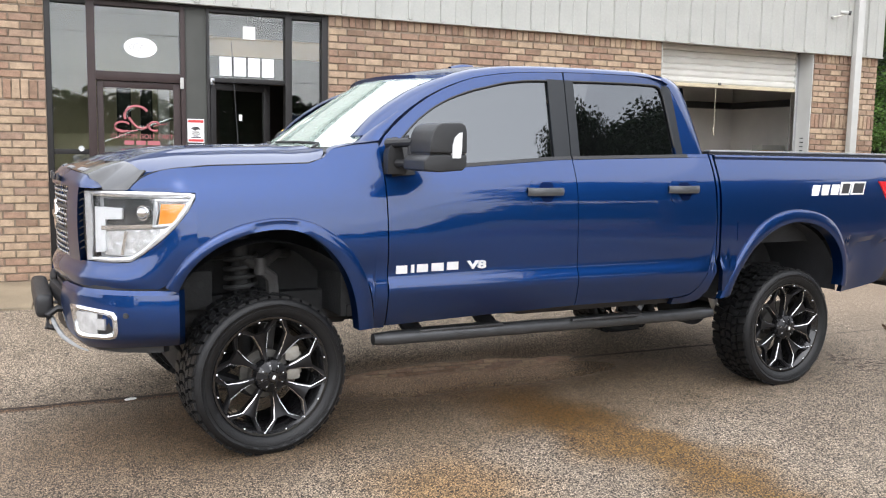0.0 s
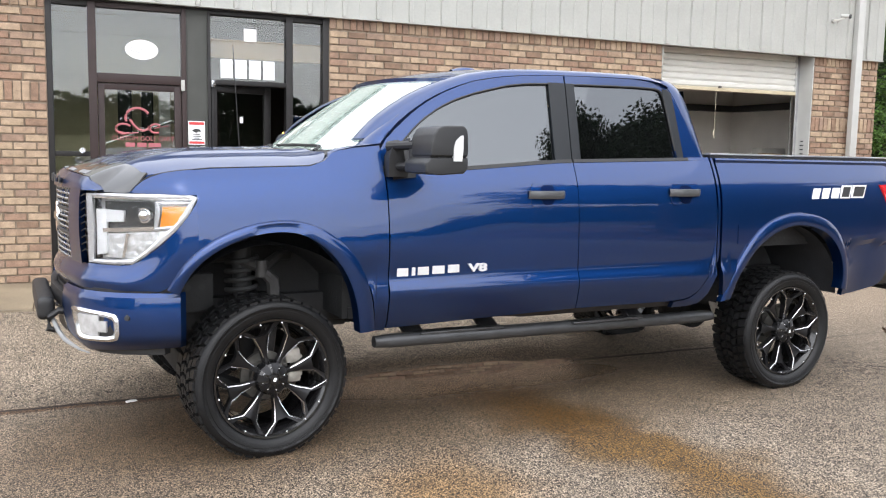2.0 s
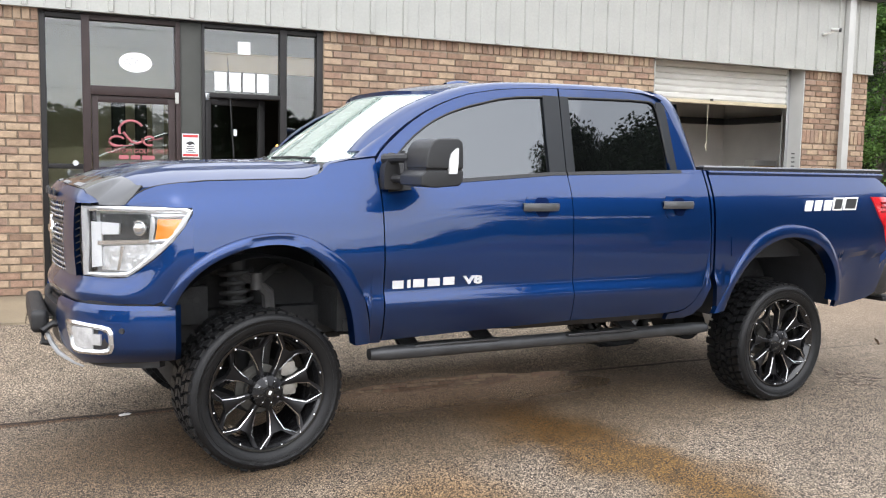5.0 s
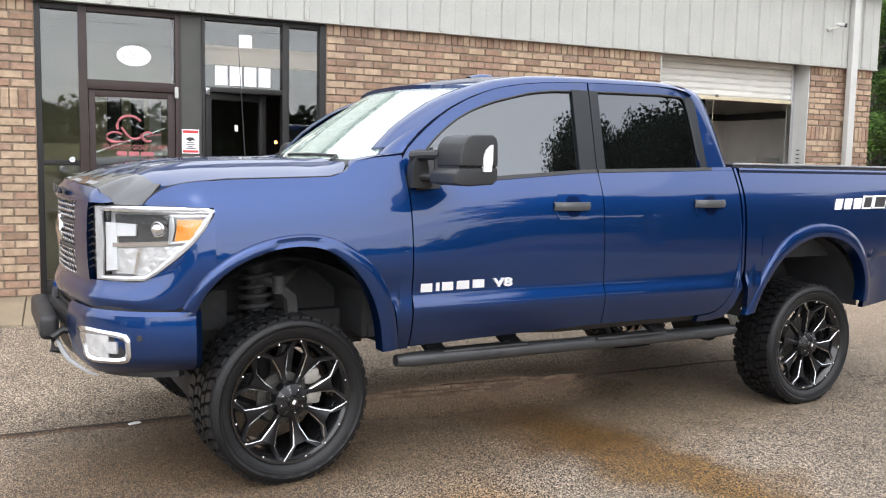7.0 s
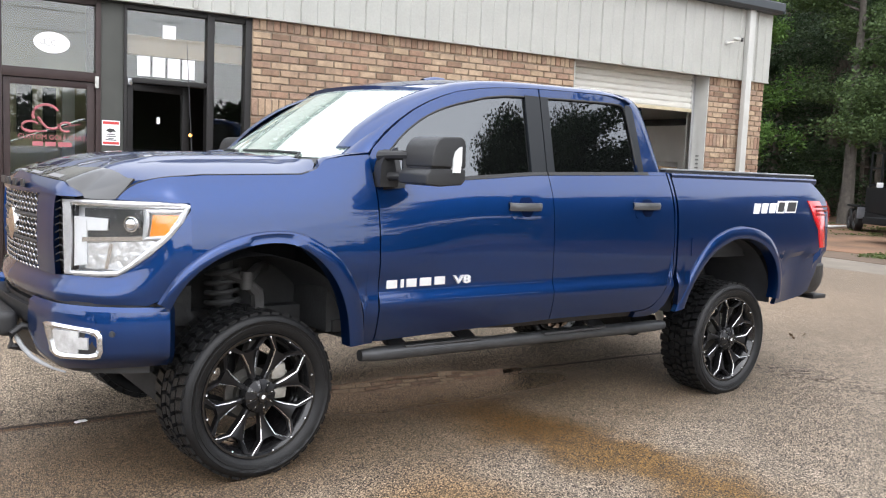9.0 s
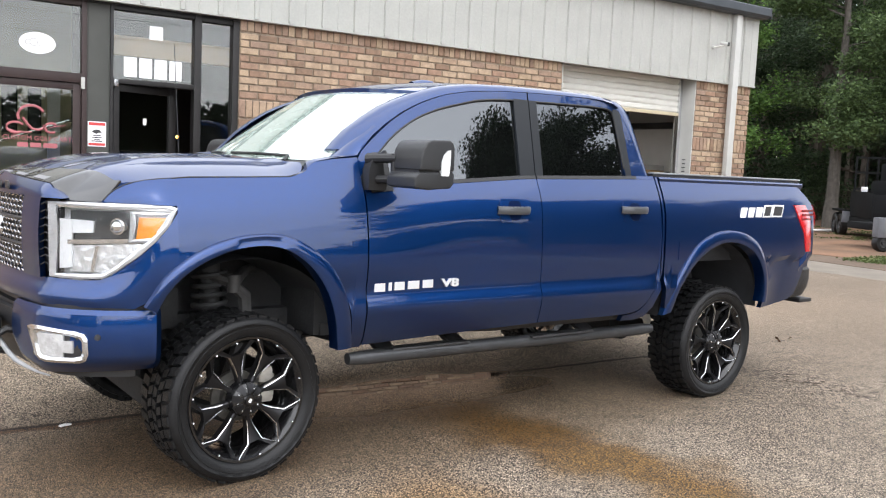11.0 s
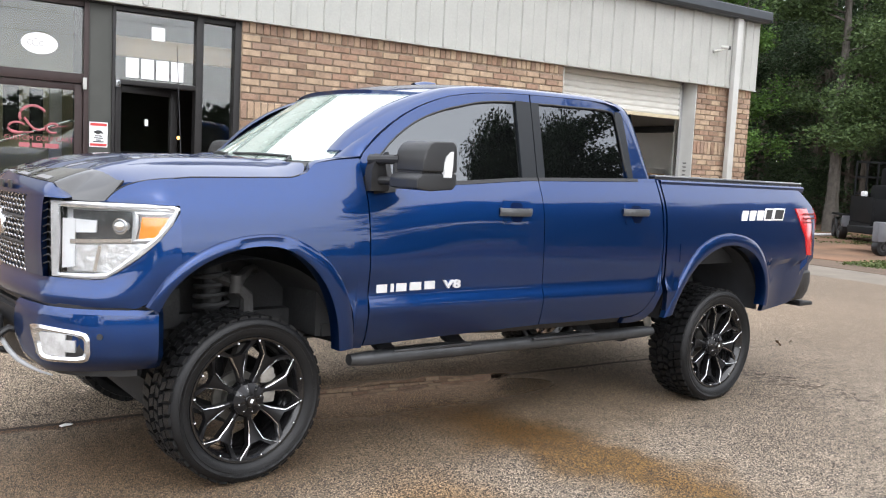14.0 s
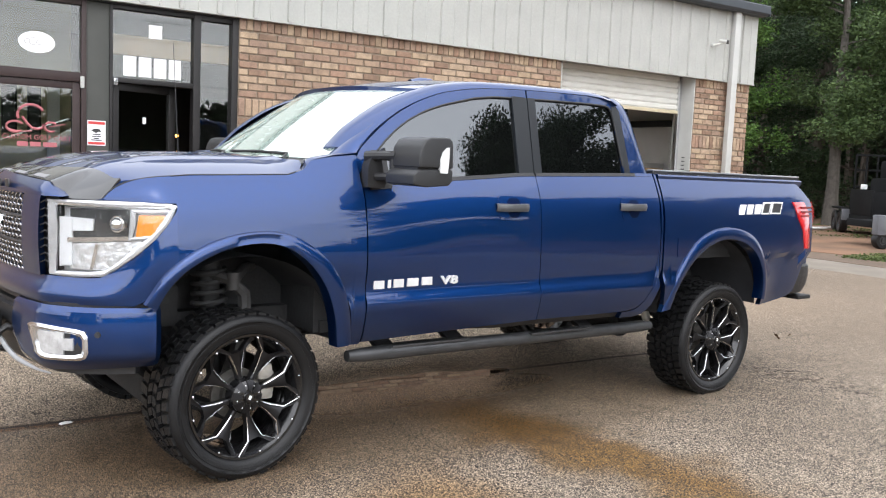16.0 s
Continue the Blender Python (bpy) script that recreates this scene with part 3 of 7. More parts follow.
def spread(pts, n):
    """n points evenly along a line, its corners eased."""
    p = [Vector(q) for q in pts]
    for _ in range(3):
        q = [p[0]]
        for a, b in zip(p, p[1:]):
            q += [a.lerp(b, 0.25), a.lerp(b, 0.75)]
        p = q + [p[-1]]
    acc = [0.0]
    for a, b in zip(p, p[1:]):
        acc.append(acc[-1] + (b - a).length)
    out = []
    for i in range(n):
        d = acc[-1] * i / (n - 1)
        k = max(j for j in range(len(acc)) if acc[j] <= d + 1e-9)
        k = min(k, len(p) - 2)
        out.append(p[k].lerp(p[k + 1], (d - acc[k]) / max(acc[k + 1] - acc[k], 1e-9)))
    return out


def arch_z(pts, x):
    """The arch's height over x, from a closed line of its upper side."""
    best = None
    for a, b in zip(pts, pts[1:]):
        if min(a[0], b[0]) <= x <= max(a[0], b[0]) and abs(a[0] - b[0]) > 1e-6:
            z = a[1] + (b[1] - a[1]) * (x - a[0]) / (b[0] - a[0])
            best = z if best is None else max(best, z)
    return best


# front fender, between lamp and door
def fender():
    fo = spread(F_OUT, 60)
    xs = sorted({round(p.x, 4) for p in fo if -0.36 < p.x < 0.529} | {-0.36, 0.53, 0.56, 0.59})
    return panel(0, 0, lambda x: max((arch_z([(p.x, p.y) for p in fo], x) or 0.62) - 0.012, 0.62), lambda x: lerp(HOODEDGE, x), nz=16, xs=xs)


both("front_fender", fender, PAINT)


def flare(inner, outer, notch=None, y_in=0.024, y_out=0.008):
    def make():
        n = 48
        a, b = spread(inner, n), spread(outer, n)
        rows = []
        for p, q in zip(a, b):
            row = []
            nx = 0.0
            if notch and notch[0] < p.x < notch[1] and p.y > 1.0:
                nx = 0.012
            for t, o in ((0.0, -0.06), (0.0, y_in - 0.014), (0.03, y_in - 0.003), (0.12, y_in - nx * 0.6), (0.5, y_in - 0.002 - nx * 0.6), (0.75, y_in - 0.005), (0.9, y_in - 0.012), (1.0, -0.02)):
                c = p.lerp(q, t)
                z = min(max(c.y, 0.6), 1.4)
                x0 = max(c.x, -0.36)
                flat = side_y(x0, max(z, 1.02)) + 0.16 * max(0, 1.02 - z) ** 2
                y = flat if c.x >= -0.36 else flat + 0.9 * (c.x + 0.36) ** 2
                if p.x < -0.2:
                    o *= min(1, 0.12 + max(0, c.y - 0.87) / 0.16) if o > 0 else 1
                row.append(Vector((c.x, y - o, c.y)))
            rows.append(row)
        return sheet(bmesh.new(), rows)
    return make


both("front_wheel_arch_flare", flare(F_IN, F_OUT, (-0.09, 0.13)), PAINT, sharp=40)
both("rear_wheel_arch_flare", flare(R_IN, R_OUT), PAINT, sharp=40)


# doors
front_doors = both("front_door", lambda: panel(0.597, 1.767, lambda x: lerp([(0.6, 0.630), (1.1, 0.648), (1.77, 0.668)], x), lambda x: lerp(BELT, x) - 0.014, 26, 30), PAINT)


def rear_door_low(x):
    return lerp([(1.77, 0.668), (2.45, 0.668), (2.56, 0.674), (2.63, 0.69), (2.69, 0.74), (2.74, 0.82), (2.775, 0.92), (2.80, 1.05), (2.812, 1.30), (2.815, 1.50)], x)


rear_doors = both("rear_door", lambda: panel(0, 0, rear_door_low, lambda x: lerp(BELT, x) - 0.014, nz=30, xs=[1.772] + [1.824 + 0.05 * i for i in range(16)] + [2.62, 2.66, 2.69, 2.715, 2.74, 2.757, 2.772, 2.786, 2.797, 2.805]), PAINT)

# cab corner behind the rear door
both("cab_corner", lambda: panel(0, 0, lambda x: lerp([(2.4, 0.625), (2.62, 0.625), (2.7, 0.64), (2.76, 0.70), (2.80, 0.80), (2.85, 0.9)], x), lambda x: min(rear_door_low(x) - 0.008, 1.54), nz=14, xs=[2.50 + 0.02 * i for i in range(15)] + [2.800, 2.81]), PAINT)
both("cab_back_edge", lambda: panel(0, 0, lambda x: lerp([(2.81, 0.86), (2.836, 0.93)], x), lambda x: 1.545, nz=20, xs=[2.818, 2.824, 2.83, 2.836]), PAINT)

# black sill below the doors
both("rocker_panel", lambda: panel(0.70, 2.56, lambda x: lerp([(0.6, 0.630), (1.3, 0.640), (1.5, 0.625), (2.56, 0.625)], x), lambda x: lerp([(0.6, 0.655), (1.1, 0.67), (2.56, 0.69)], x), 16, 4, out=-0.05), TRIM)

# ---- upper cab ----
GLASS_TOP = [(0.60, 1.44), (0.70, 1.56), (0.77, 1.632), (0.812, 1.68), (0.88, 1.735), (0.962, 1.79), (1.06, 1.837), (1.169, 1.875), (1.384, 1.929), (1.52, 1.946), (1.668, 1.953)]
DOOR_TOP = [(0.60, 1.57), (0.648, 1.632), (0.74, 1.708), (0.874, 1.805), (1.02, 1.88), (1.18, 1.94), (1.36, 1.976), (1.52, 1.993), (1.70, 2.003), (2.0, 2.012), (2.3, 2.016), (2.42, 2.012), (2.52, 1.996), (2.575, 1.966), (2.615, 1.90), (2.665, 1.80), (2.73, 1.66), (2.79, 1.52)]
DOOR_TOP = [(x - lerp([(0.60, 0.0), (0.65, 0.018), (0.75, 0.028), (1.1, 0.028), (1.5, 0.0)], x), z) for x, z in DOOR_TOP]
REAR_GLASS_TOP = [(1.76, 1.955), (2.0, 1.962), (2.30, 1.968), (2.460, 1.966), (2.503, 1.955), (2.524, 1.92), (2.550, 1.74), (2.575, 1.545)]
xs_f = [0.602, 0.62, 0.648, 0.68, 0.71, 0.74] + [0.77 + 0.043 * i for i in range(23)] + [1.764]
both("window_frame", lambda: panel(0, 0, lambda x: max(smooth(GLASS_TOP, x), lerp(BELT, x)) + 0.002, lambda x: smooth(DOOR_TOP, x), nz=5, xs=xs_f, fy=cab_y, thick=0.03), PAINT, front_doors)
xs_r = [1.774 + 0.04 * i for i in range(17)] + [2.46, 2.483, 2.503, 2.514, 2.524, 2.537, 2.55, 2.562, 2.575, 2.61, 2.64, 2.68, 2.72, 2.75, 2.775]
both("window_frame", lambda: panel(0, 0, lambda x: (smooth(REAR_GLASS_TOP, x) if x < 2.575 else lerp(BELT, x)) + 0.002, lambda x: max(smooth(DOOR_TOP, x), lerp(BELT, x) + 0.004), nz=5, xs=xs_r, fy=cab_y, thick=0.03), PAINT, rear_doors)


def rail():
    bm = bmesh.new()
    rows = []
    for x in [0.602, 0.65, 0.70, 0.78, 0.874, 0.95, 1.02, 1.1, 1.18, 1.27, 1.36, 1.45, 1.6, 1.75, 1.9, 2.1, 2.3, 2.42, 2.50, 2.55]:
        z = smooth(DOOR_TOP, x) + 0.004
        k = lerp([(0.6, 1.0), (1.1, 0.6), (1.4, 0.42), (2.7, 0.42)], x)
        y = side_y(x, z)
        top = lerp([(0.6, 0.02), (1.2, 0.045), (1.7, 0.035), (2.45, 0.03), (2.55, 0.012)], x)
        fw = lerp([(0.6, -0.09), (0.9, -0.06), (1.25, 0.0)], x)
        rows.append([Vector((x, y + 0.008, z)), Vector((x + fw * .1, y + 0.012 + 0.02 * k, z + top * 0.45)), Vector((x + fw * .35, y + 0.05 * k + 0.02, z + top * 0.8)), Vector((x + fw * .7, y + 0.085 * k + 0.03, z + top * 1.0)), Vector((x + fw, y + 0.14 * k + 0.035, z + top * 1.02))])
    return sheet(bm, rows, (0, 0.03, -0.01))


both("roof_rail", rail, PAINT)


def pillar_c():
    a = [(2.425, 2.014), (2.522, 1.998), (2.577, 1.968), (2.617, 1.902), (2.667, 1.802), (2.732, 1.662), (2.795, 1.52), (2.815, 1.46)]
    b = [(2.62, 2.025), (2.70, 1.990), (2.75, 1.90), (2.785, 1.79), (2.815, 1.68), (2.845, 1.54), (2.85, 1.46)]
    rows = []
    for p, q in zip(spread(a, 14), spread(b, 14)):
        rows.append([Vector((p.x + (q.x - p.x) * t, cab_y(p.x + (q.x - p.x) * t, p.y + (q.y - p.y) * t) + 0.004 + 0.05 * t ** 3, p.y + (q.y - p.y) * t)) for t in (0, 0.25, 0.5, 0.75, 0.92, 1.0)])
    return sheet(bmesh.new(), rows, (0, 0.03, 0))


both("rear_roof_pillar", pillar_c, PAINT)

both("window", lambda: panel(0, 0, lambda x: lerp(BELT, x) + 0.004, lambda x: max(smooth(GLASS_TOP, x), lerp(BELT, x) + 0.01), nz=6, xs=[0.74] + [0.77 + 0.044 * i for i in range(21)], out=-0.014, fy=cab_y, thick=0.006), TINT, front_doors)
both("window", lambda: panel(0, 0, lambda x: lerp(BELT, x) + 0.004, lambda x: smooth(REAR_GLASS_TOP, x), nz=6, xs=[1.815 + 0.04 * i for i in range(16)] + [2.46, 2.483, 2.503, 2.514, 2.53, 2.55, 2.565], out=-0.014, fy=cab_y, thick=0.006), TINT, rear_doors)
both("window_pillar_cover", lambda: panel(1.655, 1.766, lambda x: lerp(BELT, x), lambda x: 1.962, 4, 6, out=0.003, fy=cab_y, thick=0.02), PILLAR, front_doors)
both("window_pillar_cover", lambda: panel(1.772, 1.832, lambda x: lerp(BELT, x), lambda x: 1.962, 4, 6, out=0.003, fy=cab_y, thick=0.02), PILLAR, rear_doors)
both("window_rear_cover", lambda: panel(0, 0, lambda x: smooth(REAR_GLASS_TOP, x) if x < 2.575 else lerp(BELT, x), lambda x: lerp([(2.50, 1.966), (2.55, 1.966), (2.58, 1.945), (2.597, 1.85), (2.632, 1.55)], x), nz=8, xs=[2.512, 2.52, 2.53, 2.54, 2.55, 2.56, 2.57, 2.58, 2.59, 2.60, 2.61, 2.62, 2.63], out=0.003, fy=cab_y, thick=0.02), PILLAR, rear_doors)
both("weatherstrip", lambda: panel(0.63, 1.764, lambda x: lerp(BELT, x) - 0.013, lambda x: lerp(BELT, x) + 0.005, 20, 2, out=0.004, thick=0.02), TRIM, front_doors)
both("weatherstrip", lambda: panel(1.774, 2.634, lambda x: lerp(BELT, x) - 0.013, lambda x: lerp(BELT, x) + 0.005, 20, 2, out=0.004, thick=0.02), TRIM, rear_doors)
both("belt_end", lambda: panel(2.634, 2.80, lambda x: lerp(BELT, x) - 0.0135, lambda x: lerp(BELT, x) + 0.006, 6, 2, out=0.002, thick=0.03), PAINT, rear_doors)
both("mirror_sail", lambda: panel(0, 0, lambda x: lerp(BELT, x) - 0.03, lambda x: lerp([(0.63, 1.46), (0.68, 1.54), (0.76, 1.62)], x), nz=4, xs=[0.635, 0.66, 0.69, 0.72, 0.75, 0.765], out=0.006, thick=0.03), TRIM, front_doors)


def seal(xs, top):
    def make():
        bm = bmesh.new()
        p = [Vector((x, cab_y(x, smooth(top, x)) + 0.004, smooth(top, x))) for x in xs]
        return tube(bm, p, 0.0065, 6)
    return make


both("window_seal", seal([0.70 + 0.0484 * i for i in range(21)], GLASS_TOP), TRIM, front_doors)
both("window_seal", seal([1.81 + 0.04 * i for i in range(16)] + [2.46, 2.483, 2.503, 2.514, 2.524, 2.537, 2.55, 2.562, 2.573], REAR_GLASS_TOP), TRIM, rear_doors)


# roof
EDGE_Z = [(0.95, 1.925), (1.06, 1.962), (1.3, 2.012), (1.5, 2.030), (1.7, 2.040), (2.2, 2.046), (2.5, 2.042), (2.62, 2.03), (2.72, 1.985)]
MID_Z = [(0.82, 1.965), (0.95, 1.995), (1.1, 2.025), (1.3, 2.052), (1.57, 2.075), (2.2, 2.082), (2.5, 2.072), (2.64, 2.05), (2.74, 2.0)]


def roof_panel():
    rows = []
    for i in range(25):
        t = i / 24
        row = []
        for j in range(25):
            s = j / 24 * 2 - 1
            e = 1 - s * s
            x0 = 1.05 - 0.15 * e
            x = x0 + (2.72 - x0) * t
            ze, zm = smooth(EDGE_Z, x), smooth(MID_Z, x)
            hw = YC - lerp([(0.95, 0.205), (1.3, 0.17), (2.4, 0.165), (2.72, 0.20)], x)
            row.append(Vector((x, YC + s * hw, ze + (zm - ze) * (1 - abs(s) ** 2.4))))
        rows.append(row)
    return sheet(bmesh.new(), rows, (0, 0, -0.03))


part("roof", roof_panel(), PAINT, truck)

W_EDGE = [(0.47 + 0.585 * i / 8, 0.155 + 0.067 * (i / 8) ** 0.8, 1.552 + 0.400 * i / 8 + 0.010 * math.sin(math.pi * i / 8)) for i in range(9)]


def screen(inset=0.0, dz=0.0):
    rows = []
    n = len(W_EDGE)
    for i, (x, y, z) in enumerate(W_EDGE):
        t = i / (n - 1)
        row = []
        for j in range(21):
            s = j / 20 * 2 - 1
            e = 1 - s * s
            row.append(Vector((x - (0.17 - 0.02 * t) * e, YC + s * (YC - y), z + (0.012 * t) * e + dz)))
        rows.append(row)
    return rows


part("windscreen", sheet(bmesh.new(), screen(), (0.004, 0, -0.004)), SHIELDGLASS, truck)


def pillar_a():
    w = [Vector(p) for p in W_EDGE]
    d = [(0.590, 1.575), (0.63, 1.634), (0.68, 1.680), (0.748, 1.736), (0.822, 1.790), (0.902, 1.838), (0.992, 1.882), (1.084, 1.917), (1.18, 1.947)]
    rows = []
    for p, (x, z) in zip(w, d):
        q = Vector((x, side_y(x, z) + 0.010, z))
        row = []
        for t in (0, 0.08, 0.3, 0.6, 0.85, 1.0):
            c = p.lerp(q, t)
            bulge = 0.022 * math.sin(math.pi * t)
            row.append(c + Vector((-0.25, -0.55, 0.75)) * bulge)
        rows.append(row)
    return sheet(bmesh.new(), rows, (0.02, 0.03, -0.02))


both("windscreen_pillar", pillar_a, PAINT)


def screen_trim():
    return tube(bmesh.new(), [Vector(p) + Vector((0.0, -0.002, 0.003)) for p in W_EDGE[1:]], 0.006, 6)


both("windscreen_moulding", screen_trim, TRIM)

# fender top and scuttle between hood and windscreen
def fender_shoulder():
    rows = []
    for t in [i / 10 for i in range(11)]:
        x = 0.30 + 0.30 * t
        z = lerp(HOODEDGE, x)
        a = Vector((x, side_y(x, min(z, 1.54)), z))
        b = Vector((0.33 + 0.14 * t, 0.10 + 0.06 * t, 1.540 + 0.014 * t))
        rows.append([a.lerp(b, s) + Vector((0, 0, 0.012 * math.sin(math.pi * s))) for s in (0, 0.25, 0.5, 0.75, 1)])
    return sheet(bmesh.new(), rows, (0, 0.02, -0.02))


both("fender_shoulder", fender_shoulder, PAINT)
bm = bmesh.new()
rows = []
for j in range(21):
    s = j / 20 * 2 - 1
    e = 1 - s * s
    y = YC + s * (YC - 0.15)
    rows.append([Vector((0.33 - 0.10 * e, y, 1.522 + 0.02 * e)), Vector((0.40 - 0.13 * e, y, 1.530 + 0.01 * e)), Vector((0.50 - 0.17 * e, y, 1.556))])
part("scuttle_panel", sheet(bm, rows, (0, 0, -0.03)), TRIM, truck)
for y0, y1 in ((0.36, 0.98), (0.98, 1.56)):
    bm = bmesh.new()
    x = lambda y: 0.47 - 0.17 * (1 - abs((y - YC) / (YC - 0.155)) ** 2)
    tube(bm, [(x(y0) - 0.05, y0, 1.545), (x(y0) - 0.0, y0 + 0.05, 1.572), (x((y0 + y1) / 2) + 0.02, (y0 + y1) / 2, 1.578), (x(y1) + 0.02, y1, 1.576)], 0.008, 6)
    part("wiper", bm, TRIM, truck)

# ---- nose, in plan from the side to the middle ----
NOSE = [(-0.36, -0.022), (-0.40, -0.020), (-0.44, -0.014), (-0.48, -0.004), (-0.52, 0.012), (-0.56, 0.034), (-0.60, 0.062), (-0.64, 0.094), (-0.68, 0.132), (-0.715, 0.172), (-0.75, 0.215), (-0.78, 0.252), (-0.805, 0.288), (-0.83, 0.325), (-0.85, 0.362), (-0.868, 0.40), (-0.905, 0.50), (-0.94, 0.60), (-0.968, 0.70), (-0.988, 0.81), (-0.996, 0.93)]
NOSE = [(x if x > -0.80 else -0.80 + 0.45 * (x + 0.80), y) for x, y in NOSE]
BUMPER = [(-0.437, -0.035), (-0.48, -0.030), (-0.52, -0.022), (-0.56, -0.010), (-0.60, 0.006), (-0.64, 0.026), (-0.68, 0.05), (-0.715, 0.074), (-0.75, 0.104), (-0.785, 0.142), (-0.82, 0.188), (-0.852, 0.238), (-0.88, 0.288), (-0.91, 0.348), (-0.94, 0.400), (-0.97, 0.50), (-1.0, 0.60), (-1.022, 0.70), (-1.04, 0.81), (-1.048, 0.93)]

BUMPER = [(x if x > -0.85 else -0.85 + 0.45 * (x + 0.85), y) for x, y in BUMPER]


def wrap(plan, lo, hi, n, prof=lambda t, y=1.0: 0.0, i0=0, i1=None, thick=0.03, blend=False):
    """A band round the nose between two heights; prof pushes it out."""
    pl = plan[i0:i1]
    rows = []
    for k, (x, y) in enumerate(pl):
        a, b = pl[max(k - 1, 0)], pl[min(k + 1, len(pl) - 1)]
        t = Vector((b[0] - a[0], b[1] - a[1], 0)).normalized()
        nrm = Vector((-t.y, t.x, 0))
        if nrm.x > 0 or (abs(nrm.x) < 0.3 and nrm.y > 0):
            nrm = -nrm
        z0, z1 = lo(x, y), hi(x, y)
        k = max(0.0, 1 - (-0.36 - x) / 0.2) if blend else 0.0
        rows.append([Vector((x, y + k * (side_y(-0.36, z0 + (z1 - z0) * j / n) + 0.022), z0 + (z1 - z0) * j / n)) + nrm * prof(j / n, y) for j in range(n + 1)])
    return sheet(bmesh.new(), rows, (thick, thick, 0))


LAMP_LOW = [(-0.90, 0.985), (-0.80, 0.992), (-0.70, 0.990), (-0.63, 0.998), (-0.58, 1.035), (-0.52, 1.092), (-0.46, 1.155), (-0.40, 1.235), (-0.36, 1.300)]
LAMP_TOP = [(-0.82, 1.322), (-0.60, 1.326), (-0.36, 1.322)]
ARCH_LOW = [(-0.52, 0.876), (-0.49, 0.880), (-0.46, 0.94), (-0.40, 1.035), (-0.36, 1.07)]
both("front_fascia", lambda: wrap(NOSE, lambda x, y: lerp(ARCH_LOW, x) if y < 0.25 else 0.876, lambda x, y: lerp(LAMP_LOW, x) - 0.004 if y < 0.3 else 0.985, 10, lambda t, y=1.0: (0.035 * (1 - t) ** 1.2 + 0.018 * math.sin(math.pi * min(1, t * 1.2))) * min(1, max(0, (y + 0.022) / 0.12)), 0, None, blend=True), PAINT)

# headlamps
lamps = both("headlight", lambda: wrap(NOSE, lambda x, y: lerp(LAMP_LOW, x), lambda x, y: lerp(LAMP_TOP, x), 6, lambda t, y=1.0: -0.05, 0, 13, 0.01, True), mat("lamp_housing", (0.80, 0.81, 0.83), 0.25, 0.25, var=0.25, scale=35), label="clear headlamp with bright housing and amber marker")


def lamp_pt(x, z, out):
    """A point of the lamp's skin."""
    y = lerp([(p[0], p[1]) for p in NOSE[::-1]], x)
    y += max(0.0, 1 - (-0.36 - x) / 0.2) * (side_y(-0.36, z) + 0.022)
    return Vector((x, y, z)) + Vector((-0.55, -0.83, 0)) * out


def lamp_band(outline, width, out, deep=0.02):
    """A closed frame along an outline on the lamp's skin."""
    def make():
        bm = bmesh.new()
        c = Vector((sum(p[0] for p in outline), sum(p[1] for p in outline))) / len(outline)
        pts = []
        for a, b in zip(outline, outline[1:] + outline[:1]):
            pts += [Vector(a).lerp(Vector(b), t / 6) for t in range(6)]
        rows = []
        for p in pts + pts[:1]:
            d = (c - p).normalized() * width
            q = p + d
            rows.append([lamp_pt(p.x, p.y, out - deep), lamp_pt(p.x, p.y, out), lamp_pt(p.x + d.x * .5, p.y + d.y * .5, out + 0.004), lamp_pt(q.x, q.y, out), lamp_pt(q.x, q.y, out - deep)])
        return sheet(bm, rows)
    return make


def lamp_patch(outline, out, deep=0.01, n=6):
    """A filled patch of four corners on the lamp's skin."""
    def make():
        a, b, c, d = [Vector(p) for p in outline]
        rows = []
        for i in range(n + 1):
            p, q = a.lerp(b, i / n), d.lerp(c, i / n)
            rows.append([lamp_pt(*p.lerp(q, j / 4), out) for j in range(5)])
        return sheet(bmesh.new(), rows, (0.55 * deep, 0.83 * deep, 0))
    return make


LAMP_LINE = [(-0.800, 1.318), (-0.70, 1.322), (-0.60, 1.324), (-0.50, 1.324), (-0.40, 1.322), (-0.368, 1.312), (-0.40, 1.242), (-0.46, 1.162), (-0.52, 1.098), (-0.58, 1.042), (-0.63, 1.004), (-0.70, 0.998), (-0.796, 0.998)]
LAMP_LINE = [(-0.62 + (x + 0.62) * 1.035, 1.17 + (z - 1.17) * 1.03) for x, z in LAMP_LINE]
LAMP_SILVER = mat("silvered_lamp_plastic", (0.60, 0.61, 0.63), 0.25, 0.5, var=0.15, scale=25)
both("chrome_bezel", lamp_band(LAMP_LINE, 0.026, 0.004), LAMP_SILVER, lamps)
both("light_guide", lamp_patch([(-0.775, 1.250), (-0.775, 1.03), (-0.735, 1.04), (-0.735, 1.250)], -0.012, 0.02), WHITE_LAMP, lamps)
both("light_guide", lamp_patch([(-0.734, 1.250), (-0.665, 1.247), (-0.668, 1.196), (-0.734, 1.190)], -0.012, 0.02), WHITE_LAMP, lamps)
both("dark_mask", lamp_patch([(-0.745, 1.288), (-0.548, 1.292), (-0.548, 1.175), (-0.745, 1.158)], -0.028, 0.01), mat("grey_lamp_mask", (0.085, 0.088, 0.092), 0.25, 0.5, var=0.3, scale=25), lamps)
both("divider", lamp_patch([(-0.75, 1.160), (-0.45, 1.185), (-0.46, 1.165), (-0.75, 1.140)], -0.010, 0.02), CHROME, lamps)
both("amber_marker", lamp_patch([(-0.508, 1.272), (-0.408, 1.274), (-0.455, 1.182), (-0.520, 1.178)], -0.006, 0.012), AMBER, lamps, "amber side reflector")
